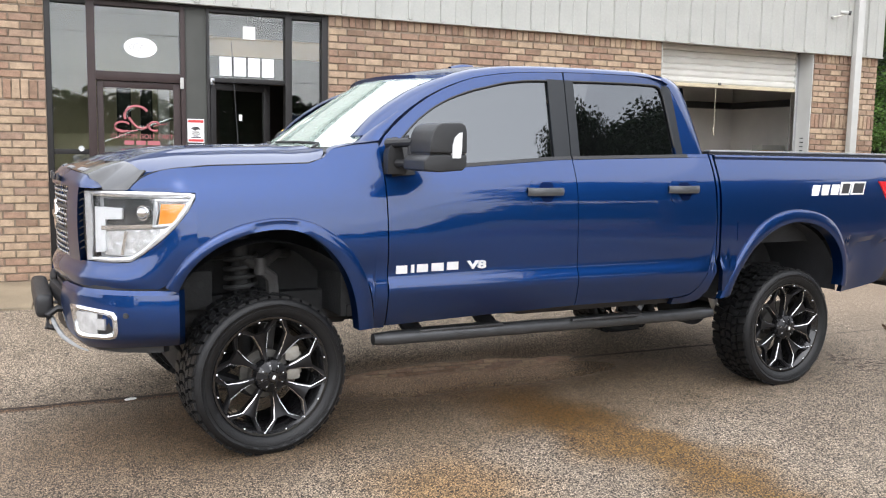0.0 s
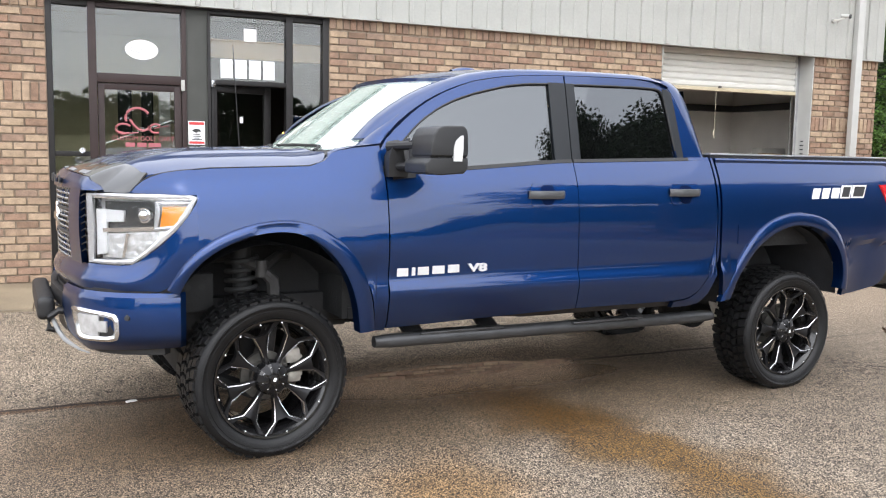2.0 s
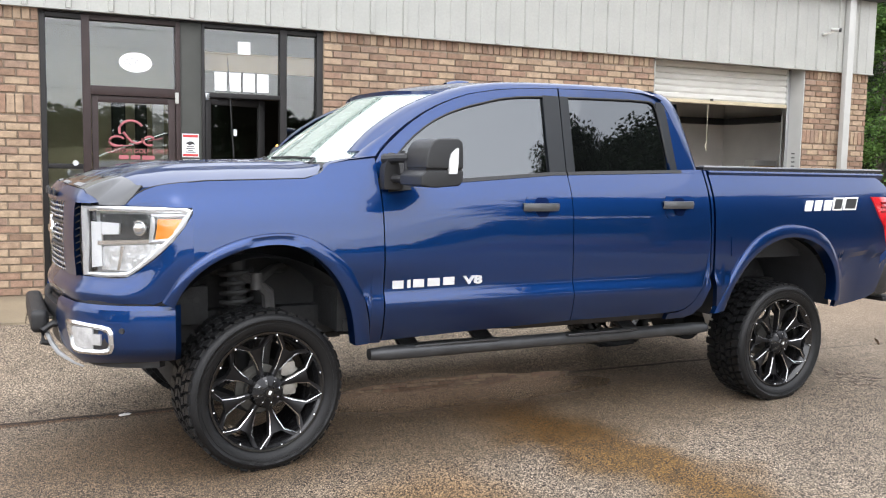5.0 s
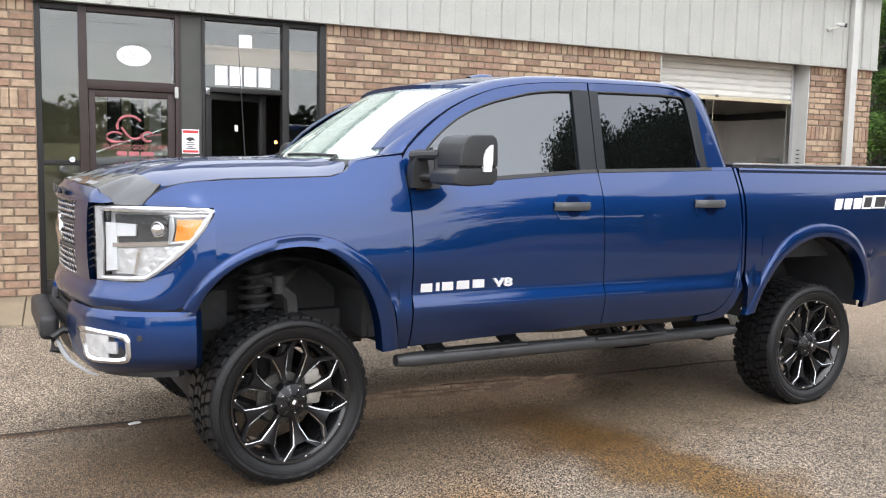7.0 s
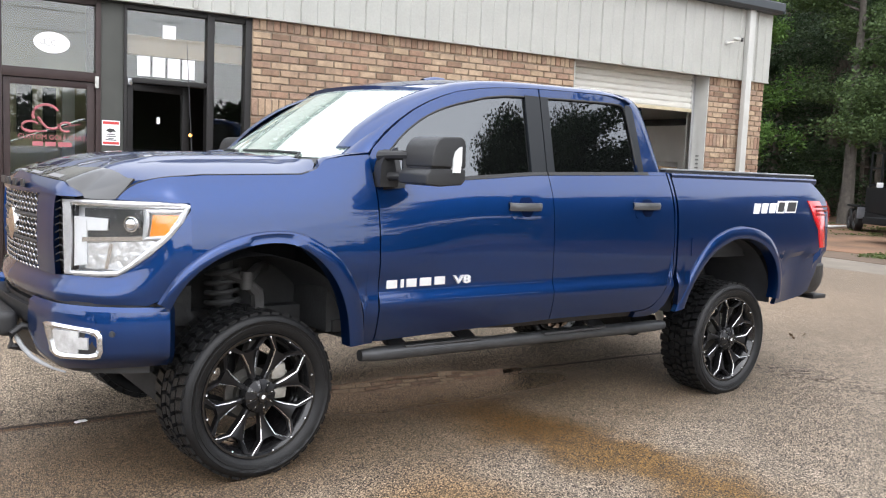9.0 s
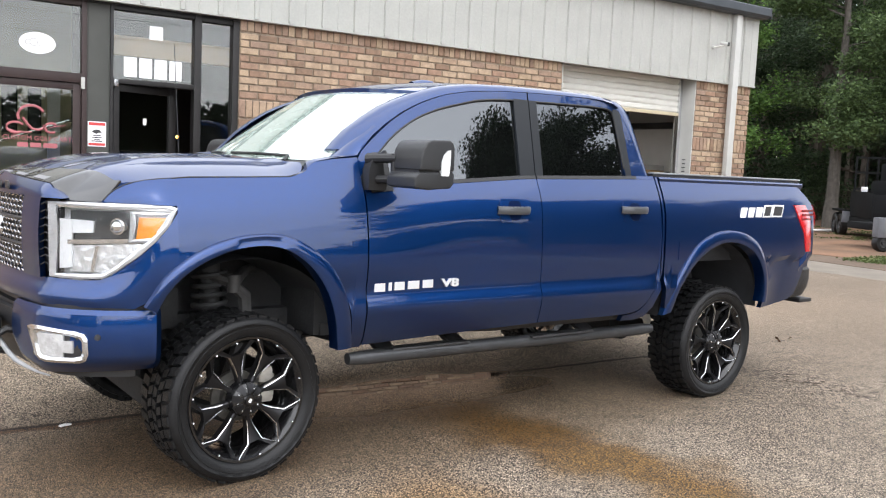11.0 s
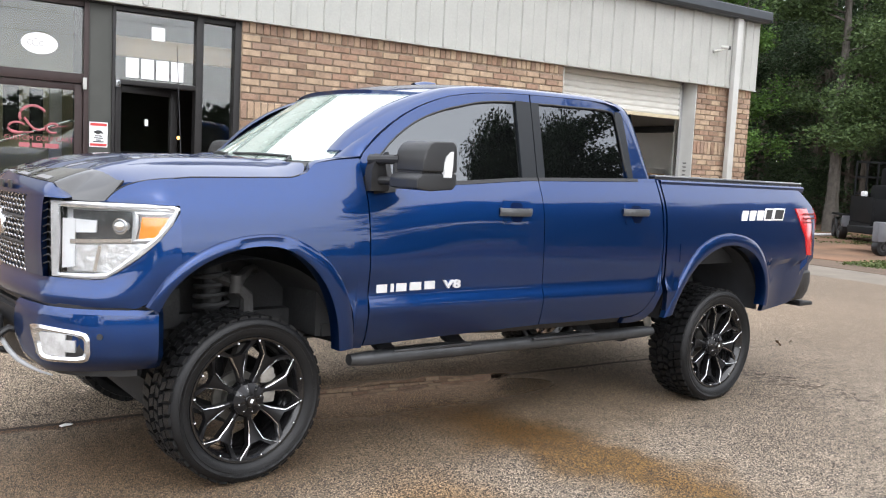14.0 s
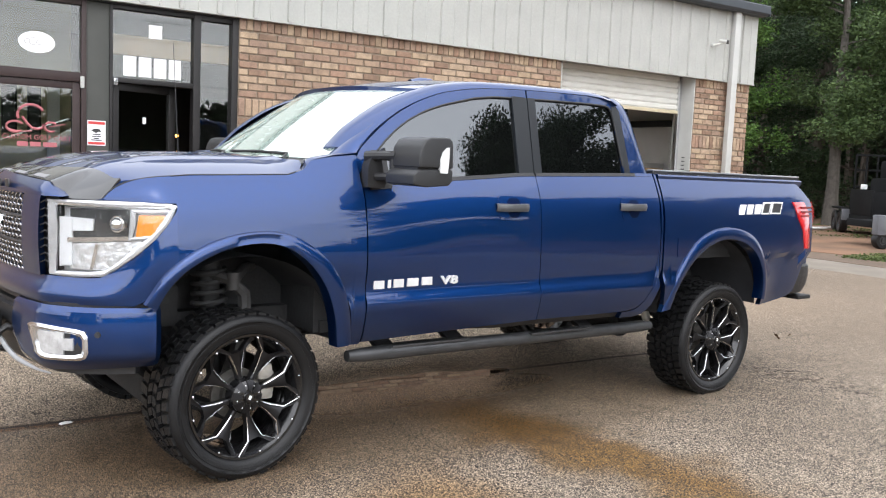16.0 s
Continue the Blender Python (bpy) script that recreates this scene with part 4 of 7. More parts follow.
both("amber_surround", lamp_band([(-0.536, 1.296), (-0.384, 1.297), (-0.445, 1.166), (-0.545, 1.160)], 0.020, -0.005), LAMP_SILVER, lamps)
both("upper_strip", lamp_patch([(-0.79, 1.322), (-0.38, 1.326), (-0.385, 1.306), (-0.79, 1.300)], -0.002, 0.02), CHROME, lamps)


def projector():
    c = lamp_pt(-0.585, 1.228, -0.02)
    bm = bmesh.new()
    d = Vector((-0.75, -0.66, 0))
    cyl(bm, c - d * 0.03, c + d * 0.006, 0.040, 0.036, 20)
    bmesh.ops.create_uvsphere(bm, u_segments=16, v_segments=10, radius=0.031, matrix=Matrix.Translation(c + d * 0.002))
    return bm


both("projector", projector, CHROME, lamps)


CRYSTAL = mat("faceted_reflector", (0.86, 0.87, 0.88), 0.16, 0.6, var=0.25, scale=28, bump=0.7, bscale=30)
both("reflector_facets", lamp_patch([(-0.748, 1.135), (-0.475, 1.160), (-0.602, 1.022), (-0.742, 1.022)], -0.022, 0.01, 10), CRYSTAL, lamps)
both("reflector_rib", lamp_patch([(-0.66, 1.14), (-0.648, 1.14), (-0.665, 1.025), (-0.677, 1.025)], -0.012, 0.015), CHROME, lamps)
both("lens", lambda: wrap(NOSE, lambda x, y: lerp(LAMP_LOW, x) + 0.004, lambda x, y: lerp(LAMP_TOP, x) - 0.002, 6, lambda t, y=1.0: 0.006 + 0.006 * math.sin(math.pi * t), 0, 13, 0.003, True), LENS, lamps)

# blue frame round the grille
both("grille_side_frame", lambda: wrap(NOSE, lambda x, y: 0.985, lambda x, y: 1.398, 10, lambda t, y=1.0: 0.020 + 0.010 * math.sin(math.pi * min(1, t * 1.15)) - 0.05 * max(0, (t - 0.86) / 0.14) ** 1.6, 13, 17), PAINT)
both("vent_slot", lambda: wrap(NOSE, lambda x, y: 1.01, lambda x, y: 1.33, 6, lambda t, y=1.0: -0.02, 11, 15), TRIM)


def slot_mesh():
    bm = bmesh.new()
    for k in range(9):
        z = 1.04 + 0.033 * k
        tube(bm, [(-0.800, 0.290, z), (-0.815, 0.306, z + 0.014), (-0.832, 0.330, z)], 0.003, 5)
    return bm


both("vent_bars", slot_mesh, GREYTRIM)
part("grille_backing", (lambda: (lambda b: (flip(b), b)[1])(wrap(NOSE, lambda x, y: 0.98, lambda x, y: 1.35, 4, lambda t, y=1.0: -0.03, 14)))(), TRIM, truck)
part("grille_backing", wrap(NOSE, lambda x, y: 0.98, lambda x, y: 1.35, 4, lambda t, y=1.0: -0.03, 14), TRIM, truck)


def nose_x(y):
    return lerp(sorted([(p[1], p[0]) for p in NOSE[12:]]), y if y <= YC else 2 * YC - y)


def grille_mesh():
    """Honeycomb of bright cells, in three bands."""
    bm = bmesh.new()
    w, h = 0.050, 0.029
    for band in range(3):
        for r in range(4):
            z = 1.005 + band * 0.118 + r * h * 0.92
            if z > 1.33:
                continue
            n = int((2 * (YC - 0.41)) / w)
            for k in range(n + 1):
                y = 0.41 + (k + (r % 2) * 0.5) * w
                if y > 2 * YC - 0.41:
                    continue
                pts = []
                for a in range(7):
                    th = math.tau * a / 6 + math.pi / 6
                    yy, zz = y + 0.027 * math.cos(th), z + 0.018 * math.sin(th)
                    pts.append((nose_x(yy) - 0.012, yy, zz))
                tube(bm, pts, 0.0038, 4, caps=False)
    return bm


part("grille_mesh", grille_mesh(), SATIN, truck, "bright honeycomb grille insert")
for z in (1.112, 1.230):
    bm = bmesh.new()
    tube(bm, [(nose_x(0.41 + 0.052 * k) - 0.014, 0.41 + 0.052 * k, z) for k in range(21)], 0.008, 6)
    part("grille_bar", bm, GREYTRIM, truck)
bm = bmesh.new()
cyl(bm, (nose_x(YC) - 0.022, YC, 1.17), (nose_x(YC) - 0.002, YC, 1.17), 0.080, 0.086, 28)
box(bm, nose_x(YC) - 0.028, nose_x(YC) - 0.01, YC - 0.11, YC + 0.11, 1.152, 1.188, 0.006)
part("grille_emblem", bm, CHROME, truck, "plain round chrome emblem")
both("nose_cap", lambda: wrap(NOSE, lambda x, y: 1.338, lambda x, y: lerp([(0.215, 1.342), (0.26, 1.372), (0.31, 1.398), (0.93, 1.430)], y), 6, lambda t, y=1.0: 0.026 - 0.045 * t ** 2, 10), PAINT)
for k in range(5):
    bm = bmesh.new()
    y = YC - 0.26 + 0.13 * k
    box(bm, nose_x(y) - 0.036, nose_x(y) - 0.028, y - 0.038, y + 0.038, 1.358, 1.395, 0.003)
    part("nose_letter_bar", bm, GREYTRIM, truck)


# hood
CREST = [(-1.0, 1.400), (-0.92, 1.408), (-0.85, 1.418), (-0.80, 1.430), (-0.75, 1.453), (-0.70, 1.476), (-0.667, 1.490), (-0.55, 1.518), (-0.398, 1.540), (-0.1, 1.555), (0.126, 1.561), (0.3, 1.558)]


def hood_z(x, y):
    d = min(y, 2 * YC - y)
    e = lerp(HOODEDGE, x) - 0.004
    c = lerp(CREST, x)
    t = min(1, max(0, (d - 0.05) / 0.27))
    u = min(1, max(0, (d - 0.28) / 0.42))
    z = e + (c - e) * (0.72 * (1 - (1 - t) ** 1.5) + 0.28 * u * u * (3 - 2 * u))
    ridge = 0.016 * math.exp(-((d - 0.36) / 0.05) ** 2) * min(1, max(0, (x + 0.75) / 0.4))
    return z + ridge + 0.006 * max(0, (d - 0.5)) - 0.010 * math.exp(-((d - 0.62) / 0.07) ** 2)


HOOD_FRONT = [(0.04, -0.46), (0.06, -0.50), (0.085, -0.560), (0.10, -0.579), (0.19, -0.598), (0.28, -0.623), (0.36, -0.655), (0.45, -0.695), (0.65, -0.75), (0.93, -0.785)]


def hood():
    rows = []
    for i in range(33):
        t = i / 32
        row = []
        for j in range(57):
            y = 0.046 + (2 * YC - 0.092) * j / 56
            d = min(y, 2 * YC - y)
            x0 = smooth(HOOD_FRONT, d) - (0.006 if d > 0.09 else 0)
            x1 = lerp([(0.04, 0.27), (0.06, 0.30), (0.15, 0.33), (0.4, 0.275), (0.93, 0.225)], d)
            x = x0 + (x1 - x0) * t
            row.append(Vector((x, y, hood_z(x, y))))
        rows.append(row)
    return sheet(bmesh.new(), rows, (0, 0, -0.02))


part("hood", hood(), PAINT, truck, "ridged blue hood")


def shield_line(y):
    """Front and rear edge of the shield at a width: two points."""
    side = sorted([(p[1], p[0]) for p in NOSE[:13]])
    d = min(y, 2 * YC - y)
    fx = (nose_x(d) if d > 0.285 else lerp(side, d)) + lerp([(0.09, 0.004), (0.25, 0.012), (0.34, 0.022), (0.93, 0.022)], d)
    fz = lerp([(0.06, 1.330), (0.262, 1.332), (0.278, 1.370), (0.30, 1.396), (0.32, 1.400), (0.45, 1.410), (0.93, 1.428)], d)
    rx = smooth(HOOD_FRONT, d)
    return fx, fz, rx, hood_z(rx, y) + 0.012


def shield_pt(y, t):
    fx, fz, rx, rz = shield_line(y)
    return Vector((fx + (rx - fx) * t, y, fz + (rz - fz) * (0.8 * t + 0.2 * (1 - (1 - t) ** 2))))


def deflector():
    """Smoked shield over the hood's leading edge, with drawn-down corners."""
    rows = []
    for j in range(81):
        y = 0.090 + (2 * YC - 0.18) * j / 80
        fx, fz, rx, rz = shield_line(y)
        row = [Vector((fx + 0.012, y, fz - 0.004))]
        row += [shield_pt(y, t) for t in (0, 0.08, 0.2, 0.35, 0.5, 0.65, 0.8, 0.92, 1.0)]
        row.append(Vector((rx + 0.004, y, rz - 0.014)))
        rows.append(row)
    return sheet(bmesh.new(), rows, (0.004, 0, -0.006))


shield = part("hood_deflector", deflector(), SMOKE, truck, "smoked plastic deflector on the hood's front edge", 50)
for k in range(5):
    y0 = 0.40 + 0.235 * k
    part("letter_bar", sheet(bmesh.new(), [[shield_pt(y0 + 0.12 * i / 4, 0.06 + 0.10 * j) + Vector((-0.002, 0, 0.003)) for j in range(3)] for i in range(5)], (0.002, 0, -0.003)), mat("grey_letter_print", (0.20, 0.20, 0.205), 0.5, var=0.1, scale=20), shield)
SEAM_Y = [(-0.66, 0.092), (-0.638, 0.086), (-0.612, 0.088), (-0.582, 0.080), (-0.552, 0.066), (-0.522, 0.056), (-0.47, 0.048), (-0.42, 0.044), (-0.36, 0.040)]


def hood_lip():
    rows = []
    for x in [-0.652, -0.645, -0.638, -0.625, -0.612, -0.6, -0.582, -0.567, -0.552, -0.537, -0.522, -0.5, -0.47, -0.445, -0.42, -0.39, -0.36]:
        y0 = lamp_pt(x, 1.33, 0.0).y
        z0, z1 = lerp(LAMP_TOP, x) + 0.005, lerp(HOODEDGE, x) + 0.001
        z1 = max(z1, z0 + 0.004)
        w = min(1, max(0, (x + 0.52) / 0.16))
        w = w * w * (3 - 2 * w)
        row = []
        for k in range(9):
            t = k / 8
            z = z0 + (z1 - z0) * t
            y = y0 + (smooth(SEAM_Y, x) - y0) * t ** 1.8
            row.append(Vector((x, y * (1 - w) + side_y(-0.36, z) * w, z)))
        rows.append(row)
    return sheet(bmesh.new(), rows, (0.0, 0.03, 0))


both("hood_side_lip", hood_lip, PAINT)


def hood_gap():
    """The dark joint between hood and fender."""
    pts = [Vector((x, smooth(SEAM_Y, x) + 0.001, lerp(HOODEDGE, x) + 0.0015)) for x in (-0.632, -0.612, -0.597, -0.582, -0.567, -0.552, -0.537, -0.522, -0.49, -0.45, -0.41)]
    pts += [Vector((x, side_y(max(x, -0.36), lerp(HOODEDGE, x)) + 0.001, lerp(HOODEDGE, x) + 0.0015)) for x in [-0.36 + 0.04 * i for i in range(16)]]
    return tube(bmesh.new(), pts, 0.0035, 6)


both("hood_gap", hood_gap, TRIM)

# front bumper
bumper = both("front_bumper", lambda: wrap(BUMPER, lambda x, y: lerp([(-0.035, 0.60), (0.3, 0.565), (0.40, 0.575), (0.50, 0.66), (0.93, 0.68)], y), lambda x, y: 0.868, 14, lambda t, y=1.0: 0.012 * math.sin(math.pi * t) + (-0.05 * max(0, (0.22 - t) / 0.22) ** 1.5) - (0.014 if t > 0.97 else 0), 0, 16), PAINT)
both("bumper_gap_strip", lambda: wrap(BUMPER, lambda x, y: 0.85, lambda x, y: 0.880, 2, lambda t, y=1.0: -0.035), TRIM, bumper)


def bumper_pt(x, z, out):
    y = lerp([(p[0], p[1]) for p in BUMPER[::-1]], x)
    n = Vector((-0.75, -0.66, 0)) if x < -0.72 else Vector((-0.55, -0.83, 0))
    return Vector((x, y, z)) + n * out


def ring_on_bumper(outline, width, out):
    def make():
        c = Vector((sum(p[0] for p in outline), sum(p[1] for p in outline))) / len(outline)
        pts = []
        for a, b in zip(outline, outline[1:] + outline[:1]):
            pts += [Vector(a).lerp(Vector(b), t / 5) for t in range(5)]
        rows = []
        for p in pts + pts[:1]:
            q = Vector((c.x + (p.x - c.x) * (1 - width / 0.095), c.y + (p.y - c.y) * (1 - width / 0.068)))
            m = (p + q) / 2
            rows.append([bumper_pt(p.x, p.y, out - 0.03), bumper_pt(p.x, p.y, out), bumper_pt(m.x, m.y, out + 0.008), bumper_pt(q.x, q.y, out), bumper_pt(q.x, q.y, out - 0.03)])
        return sheet(bmesh.new(), rows)
    return make


FOG = [(-0.874, 0.772), (-0.866, 0.784), (-0.850, 0.789), (-0.730, 0.777), (-0.706, 0.768), (-0.694, 0.746), (-0.691, 0.676), (-0.700, 0.650), (-0.722, 0.640), (-0.826, 0.634), (-0.846, 0.640), (-0.856, 0.655)]


def fog_fill(lo, hi, x0, x1, out):
    def make():
        rows = [[bumper_pt(x0 + (x1 - x0) * i / 6, lo + (hi - lo) * j / 4, out) for j in range(5)] for i in range(7)]
        return sheet(bmesh.new(), rows, (0.02, 0.02, 0))
    return make


fogs = both("fog_lamp", ring_on_bumper(FOG, 0.022, 0.018), SATIN, bumper, "chrome-framed fog lamp")
both("fog_pocket", fog_fill(0.652, 0.768, -0.862, -0.700, 0.012), TRIM, bumper)
FOGGLASS = mat("fog_reflector", (0.66, 0.67, 0.68), 0.2, 0.4, var=0.3, scale=22, coat=1.0, bump=0.4, bscale=60)
both("fog_lens", fog_fill(0.662, 0.760, -0.858, -0.770, 0.020), FOGGLASS, bumper)
both("fog_lens_bar", fog_fill(0.684, 0.736, -0.785, -0.738, 0.024), FOGGLASS, bumper)


def sensor():
    bm = bmesh.new()
    c = bumper_pt(-0.66, 0.755, 0.01)
    cyl(bm, c, c + Vector((-0.005, -0.008, 0)), 0.014, 0.012, 14)
    cyl(bm, c, c + Vector((-0.007, -0.011, 0)), 0.007, 0.006, 10)
    return bm


both("parking_sensor", sensor, GREYTRIM, bumper)
part("lower_grille", (lambda b: b)(wrap(BUMPER, lambda x, y: 0.60, lambda x, y: 0.835, 4, lambda t, y=1.0: -0.03, 15)), TRIM, truck)
part("lower_grille", flip(wrap(BUMPER, lambda x, y: 0.60, lambda x, y: 0.835, 4, lambda t, y=1.0: -0.03, 15)), TRIM, truck)
both("bumper_beam", lambda: wrap(BUMPER, lambda x, y: 0.745, lambda x, y: 0.82, 4, lambda t, y=1.0: 0.006, 15), TRIM)


def skid():
    pts = [(-0.965, 0.66, 0.690), (-0.955, 0.56, 0.672), (-0.94, 0.48, 0.635), (-0.915, 0.405, 0.602), (-0.885, 0.34, 0.585), (-0.855, 0.265, 0.574), (-0.82, 0.19, 0.570)]
    return tube(bmesh.new(), pts, [0.009, 0.011, 0.012, 0.011, 0.009, 0.006, 0.004], 8)


both("skid_plate_edge", skid, mat("worn_silver_plastic", (0.34, 0.345, 0.35), 0.4, 0.4, var=0.25, scale=20), None, "silver lower bumper edge")
both("chin_spoiler", lambda: wrap(BUMPER, lambda x, y: lerp([(-0.03, 0.56), (0.2, 0.555), (0.93, 0.54)], y), lambda x, y: 0.60, 4, lambda t, y=1.0: -0.085, 2), TRIM)


def hook():
    bm = bmesh.new()
    tube(bm, [(-0.85, 0.55, 0.70), (-0.93, 0.55, 0.72), (-0.975, 0.55, 0.69), (-0.98, 0.55, 0.63), (-0.93, 0.55, 0.62)], 0.018, 8)
    return bm


both("tow_hook", hook, TRIM)


def bar_end():
    bm = bmesh.new()
    box(bm, -1.030, -0.945, 0.55, 1.31, 0.672, 0.79, 0.035, seg=4)
    return bm


part("bumper_guard", bar_end(), TRIM, truck, "black plastic guard across the lower bumper")

# ---- bed ----
BED_TOP = [(2.85, 1.530), (4.38, 1.535), (4.44, 1.520), (4.50, 1.47), (4.58, 1.395)]


def bed_low(x):
    if x < 2.93:
        return lerp([(2.85, 0.885), (2.88, 0.70), (2.93, 0.655)], x) if x > 2.85 else 0.885
    if x > 4.04:
        return lerp([(4.04, 0.612), (4.2, 0.628), (4.40, 0.665), (4.46, 0.70), (4.53, 0.905)], x)
    z = arch_z(R_OUT, x)
    return max(0.605, (z - 0.014) if z else 0.605)


ro = spread(R_OUT, 70)
xs_bed = sorted({2.852, 2.86, 2.87, 2.885, 2.90, 2.93, 4.05, 4.1, 4.2, 4.25, 4.3, 4.34, 4.38, 4.42, 4.46, 4.50, 4.53} | {round(p.x, 4) for p in ro if 2.94 < p.x < 4.034})
bed_sides = both("bed_side", lambda: panel(0, 0, lambda x: max(0.6, (arch_z([(p.x, p.y) for p in ro], x) or 0.61) - 0.014) if 2.9 < x < 4.04 else bed_low(x), lambda x: lerp(BED_TOP, x), nz=24, xs=xs_bed), PAINT)
both("bed_corner", lambda: panel(0, 0, lambda x: 0.905 + 0.1 * (x - 4.53), lambda x: 1.38, nz=10, xs=[4.5302, 4.545, 4.56, 4.575, 4.59]), PAINT, bed_sides)
both("bed_corner_top", lambda: panel(0, 0, lambda x: 1.3802, lambda x: lerp(BED_TOP, x), nz=4, xs=[4.5302, 4.545, 4.56, 4.575]), PAINT, bed_sides)
both("fuel_door", lambda: panel(2.985, 3.14, lambda x: 1.01, lambda x: 1.13, 4, 4, out=0.004, thick=0.01), PAINT, bed_sides)
both("bed_rail_cap", lambda: sheet(bmesh.new(), [[Vector((x, side_y(x, 1.53) + o, 1.533 + h)) for o, h in ((-0.006, -0.012), (-0.008, 0.004), (0.0, 0.014), (0.03, 0.018), (0.10, 0.016))] for x in [2.852 + 0.0832 * i for i in range(21)]], (0, 0.01, -0.02)), PAINT, bed_sides)


def tonneau():
    bm = bmesh.new()
    for a, b in ((2.88, 3.30), (3.31, 3.74), (3.75, 4.18), (4.19, 4.60)):
        box(bm, a, b, 0.06, 2 * YC - 0.06, 1.545, 1.572, 0.008)
    return bm


part("bed_cover", tonneau(), VINYLBED, truck, "low black folding cover over the bed")
both("cover_rail", lambda: box(bmesh.new(), 2.87, 4.62, 0.02, 0.07, 1.568, 1.579, 0.003), ALU)
both("cover_seal", lambda: box(bmesh.new(), 2.87, 4.62, 0.024, 0.07, 1.545, 1.5675), TRIM)
bm = bmesh.new()
box(bm, 4.60, 4.66, 0.08, 2 * YC - 0.08, 0.91, 1.50, 0.015)
tailgate = part("tailgate", bm, PAINT, truck)
bm = bmesh.new()
box(bm, 4.655, 4.675, YC - 0.12, YC + 0.12, 1.26, 1.33, 0.006)
part("tailgate_handle", bm, TRIM, tailgate)


def tail_lamp():
    bm = bmesh.new()
    cols = []
    for t in [i / 10 for i in range(11)]:
        z = 1.385 - 0.352 * t
        x0 = lerp([(1.03, 4.480), (1.17, 4.445), (1.235, 4.390), (1.385, 4.312)], z)
        x1 = lerp([(1.03, 4.635), (1.18, 4.640), (1.23, 4.665), (1.31, 4.682), (1.385, 4.658)], z)
        cols.append([Vector((x0 + (x1 - x0) * s, side_y(x0, z) - 0.008 + 0.055 * s ** 2.2, z)) for s in (0, 0.25, 0.5, 0.75, 0.9, 1)])
    return sheet(bm, cols, (-0.02, 0.05, 0))


tails = both("tail_lamp", tail_lamp, REDLENS, None, "red tail lamp")
for k in range(3):
    both("lamp_rib", lambda: sheet(bmesh.new(), [[Vector((4.40 + 0.034 * i, side_y(4.36, 1.3) - 0.013 + 0.055 * ((0.05 + 0.034 * i) / 0.33) ** 2.2, 1.345 - 0.032 * k + h)) for h in (-0.006, 0.006)] for i in range(7)], (0, 0.012, 0)), mat("dark_red_lens", (0.22, 0.006, 0.01), 0.2, coat=0.5, var=0.2, scale=30), tails)


def rear_bumper():
    rows = []
    for x, y in ((4.455, -0.108), (4.56, -0.106), (4.66, -0.086), (4.74, -0.050), (4.80, 0.02), (4.83, 0.14), (4.85, 0.4), (4.855, YC)):
        lift = max(0.0, (4.56 - x) / 0.105) * 0.03
        rows.append([Vector((x - 0.01, y + 0.02, 0.900)), Vector((x, y, 0.882)), Vector((x, y - 0.004, 0.80)), Vector((x - 0.01, y + 0.004, 0.73 + lift)), Vector((x - 0.04, y + 0.02, 0.675 + lift)), Vector((x - 0.07, y + 0.05, 0.665 + lift))])
    return sheet(bmesh.new(), rows, (-0.02, 0.03, 0))


both("rear_bumper", rear_bumper, TRIM)
both("corner_step", lambda: box(bmesh.new(), 4.62, 4.80, -0.06, 0.12, 0.612, 0.645, 0.012), TRIM)


# ---- door handles, mirrors, letters ----
def handle(x):
    def make():
        bm = bmesh.new()
        z = 1.325 + 0.01 * (x - 1.5)
        y = side_y(x, 1.32)
        rows = []
        for i in range(13):
            t = i / 12
            px = x - 0.032 + 0.240 * t
            o = 0.040 * (1 - abs(2 * t - 1) ** 4) + 0.006
            rows.append([Vector((px, y - o + 0.016, z - 0.020)), Vector((px, y - o, z - 0.022)), Vector((px, y - o - 0.005, z - 0.012)), Vector((px, y - o - 0.008, z + 0.004)), Vector((px, y - o - 0.002, z + 0.021)), Vector((px, y - o + 0.016, z + 0.022))])
        return sheet(bm, rows, (0, 0.004, 0))
    return make


def cup_shade_patch(x):
    """A flat patch behind a door handle, dark blue for the shade of a hollow."""
    def make():
        line = [(-0.052, 0.012), (-0.040, 0.042), (-0.026, 0.052), (0.028, 0.052), (0.042, 0.042), (0.052, 0.012), (0.052, -0.018), (0.030, -0.052), (0.018, -0.058), (-0.018, -0.058), (-0.030, -0.052), (-0.052, -0.018)]
        rows = []
        for r in (0.0, 0.5, 0.85, 1.0):
            rows.append([Vector((x + 0.105 + a * r, side_y(x + 0.105 + a * r, 1.325 + b * r) - 0.0055, 1.325 + b * r)) for a, b in line + line[:1]])
        return sheet(bmesh.new(), rows, (0, 0.003, 0))
    return make


def handle_panel(x):
    """The pressed field round a door handle."""
    def make():
        rows = []
        for i in range(15):
            t = i / 14
            px = x - 0.014 + 0.226 * t
            e = 0.022 * max(0, abs(2 * t - 1) - 0.84) / 0.16
            rows.append([Vector((px, side_y(px, 1.252 + e + (0.136 - 2 * e) * j / 6) - 0.0035, 1.252 + e + (0.136 - 2 * e) * j / 6)) for j in range(7)])
        return sheet(bmesh.new(), rows, (0, 0.006, 0))
    return make


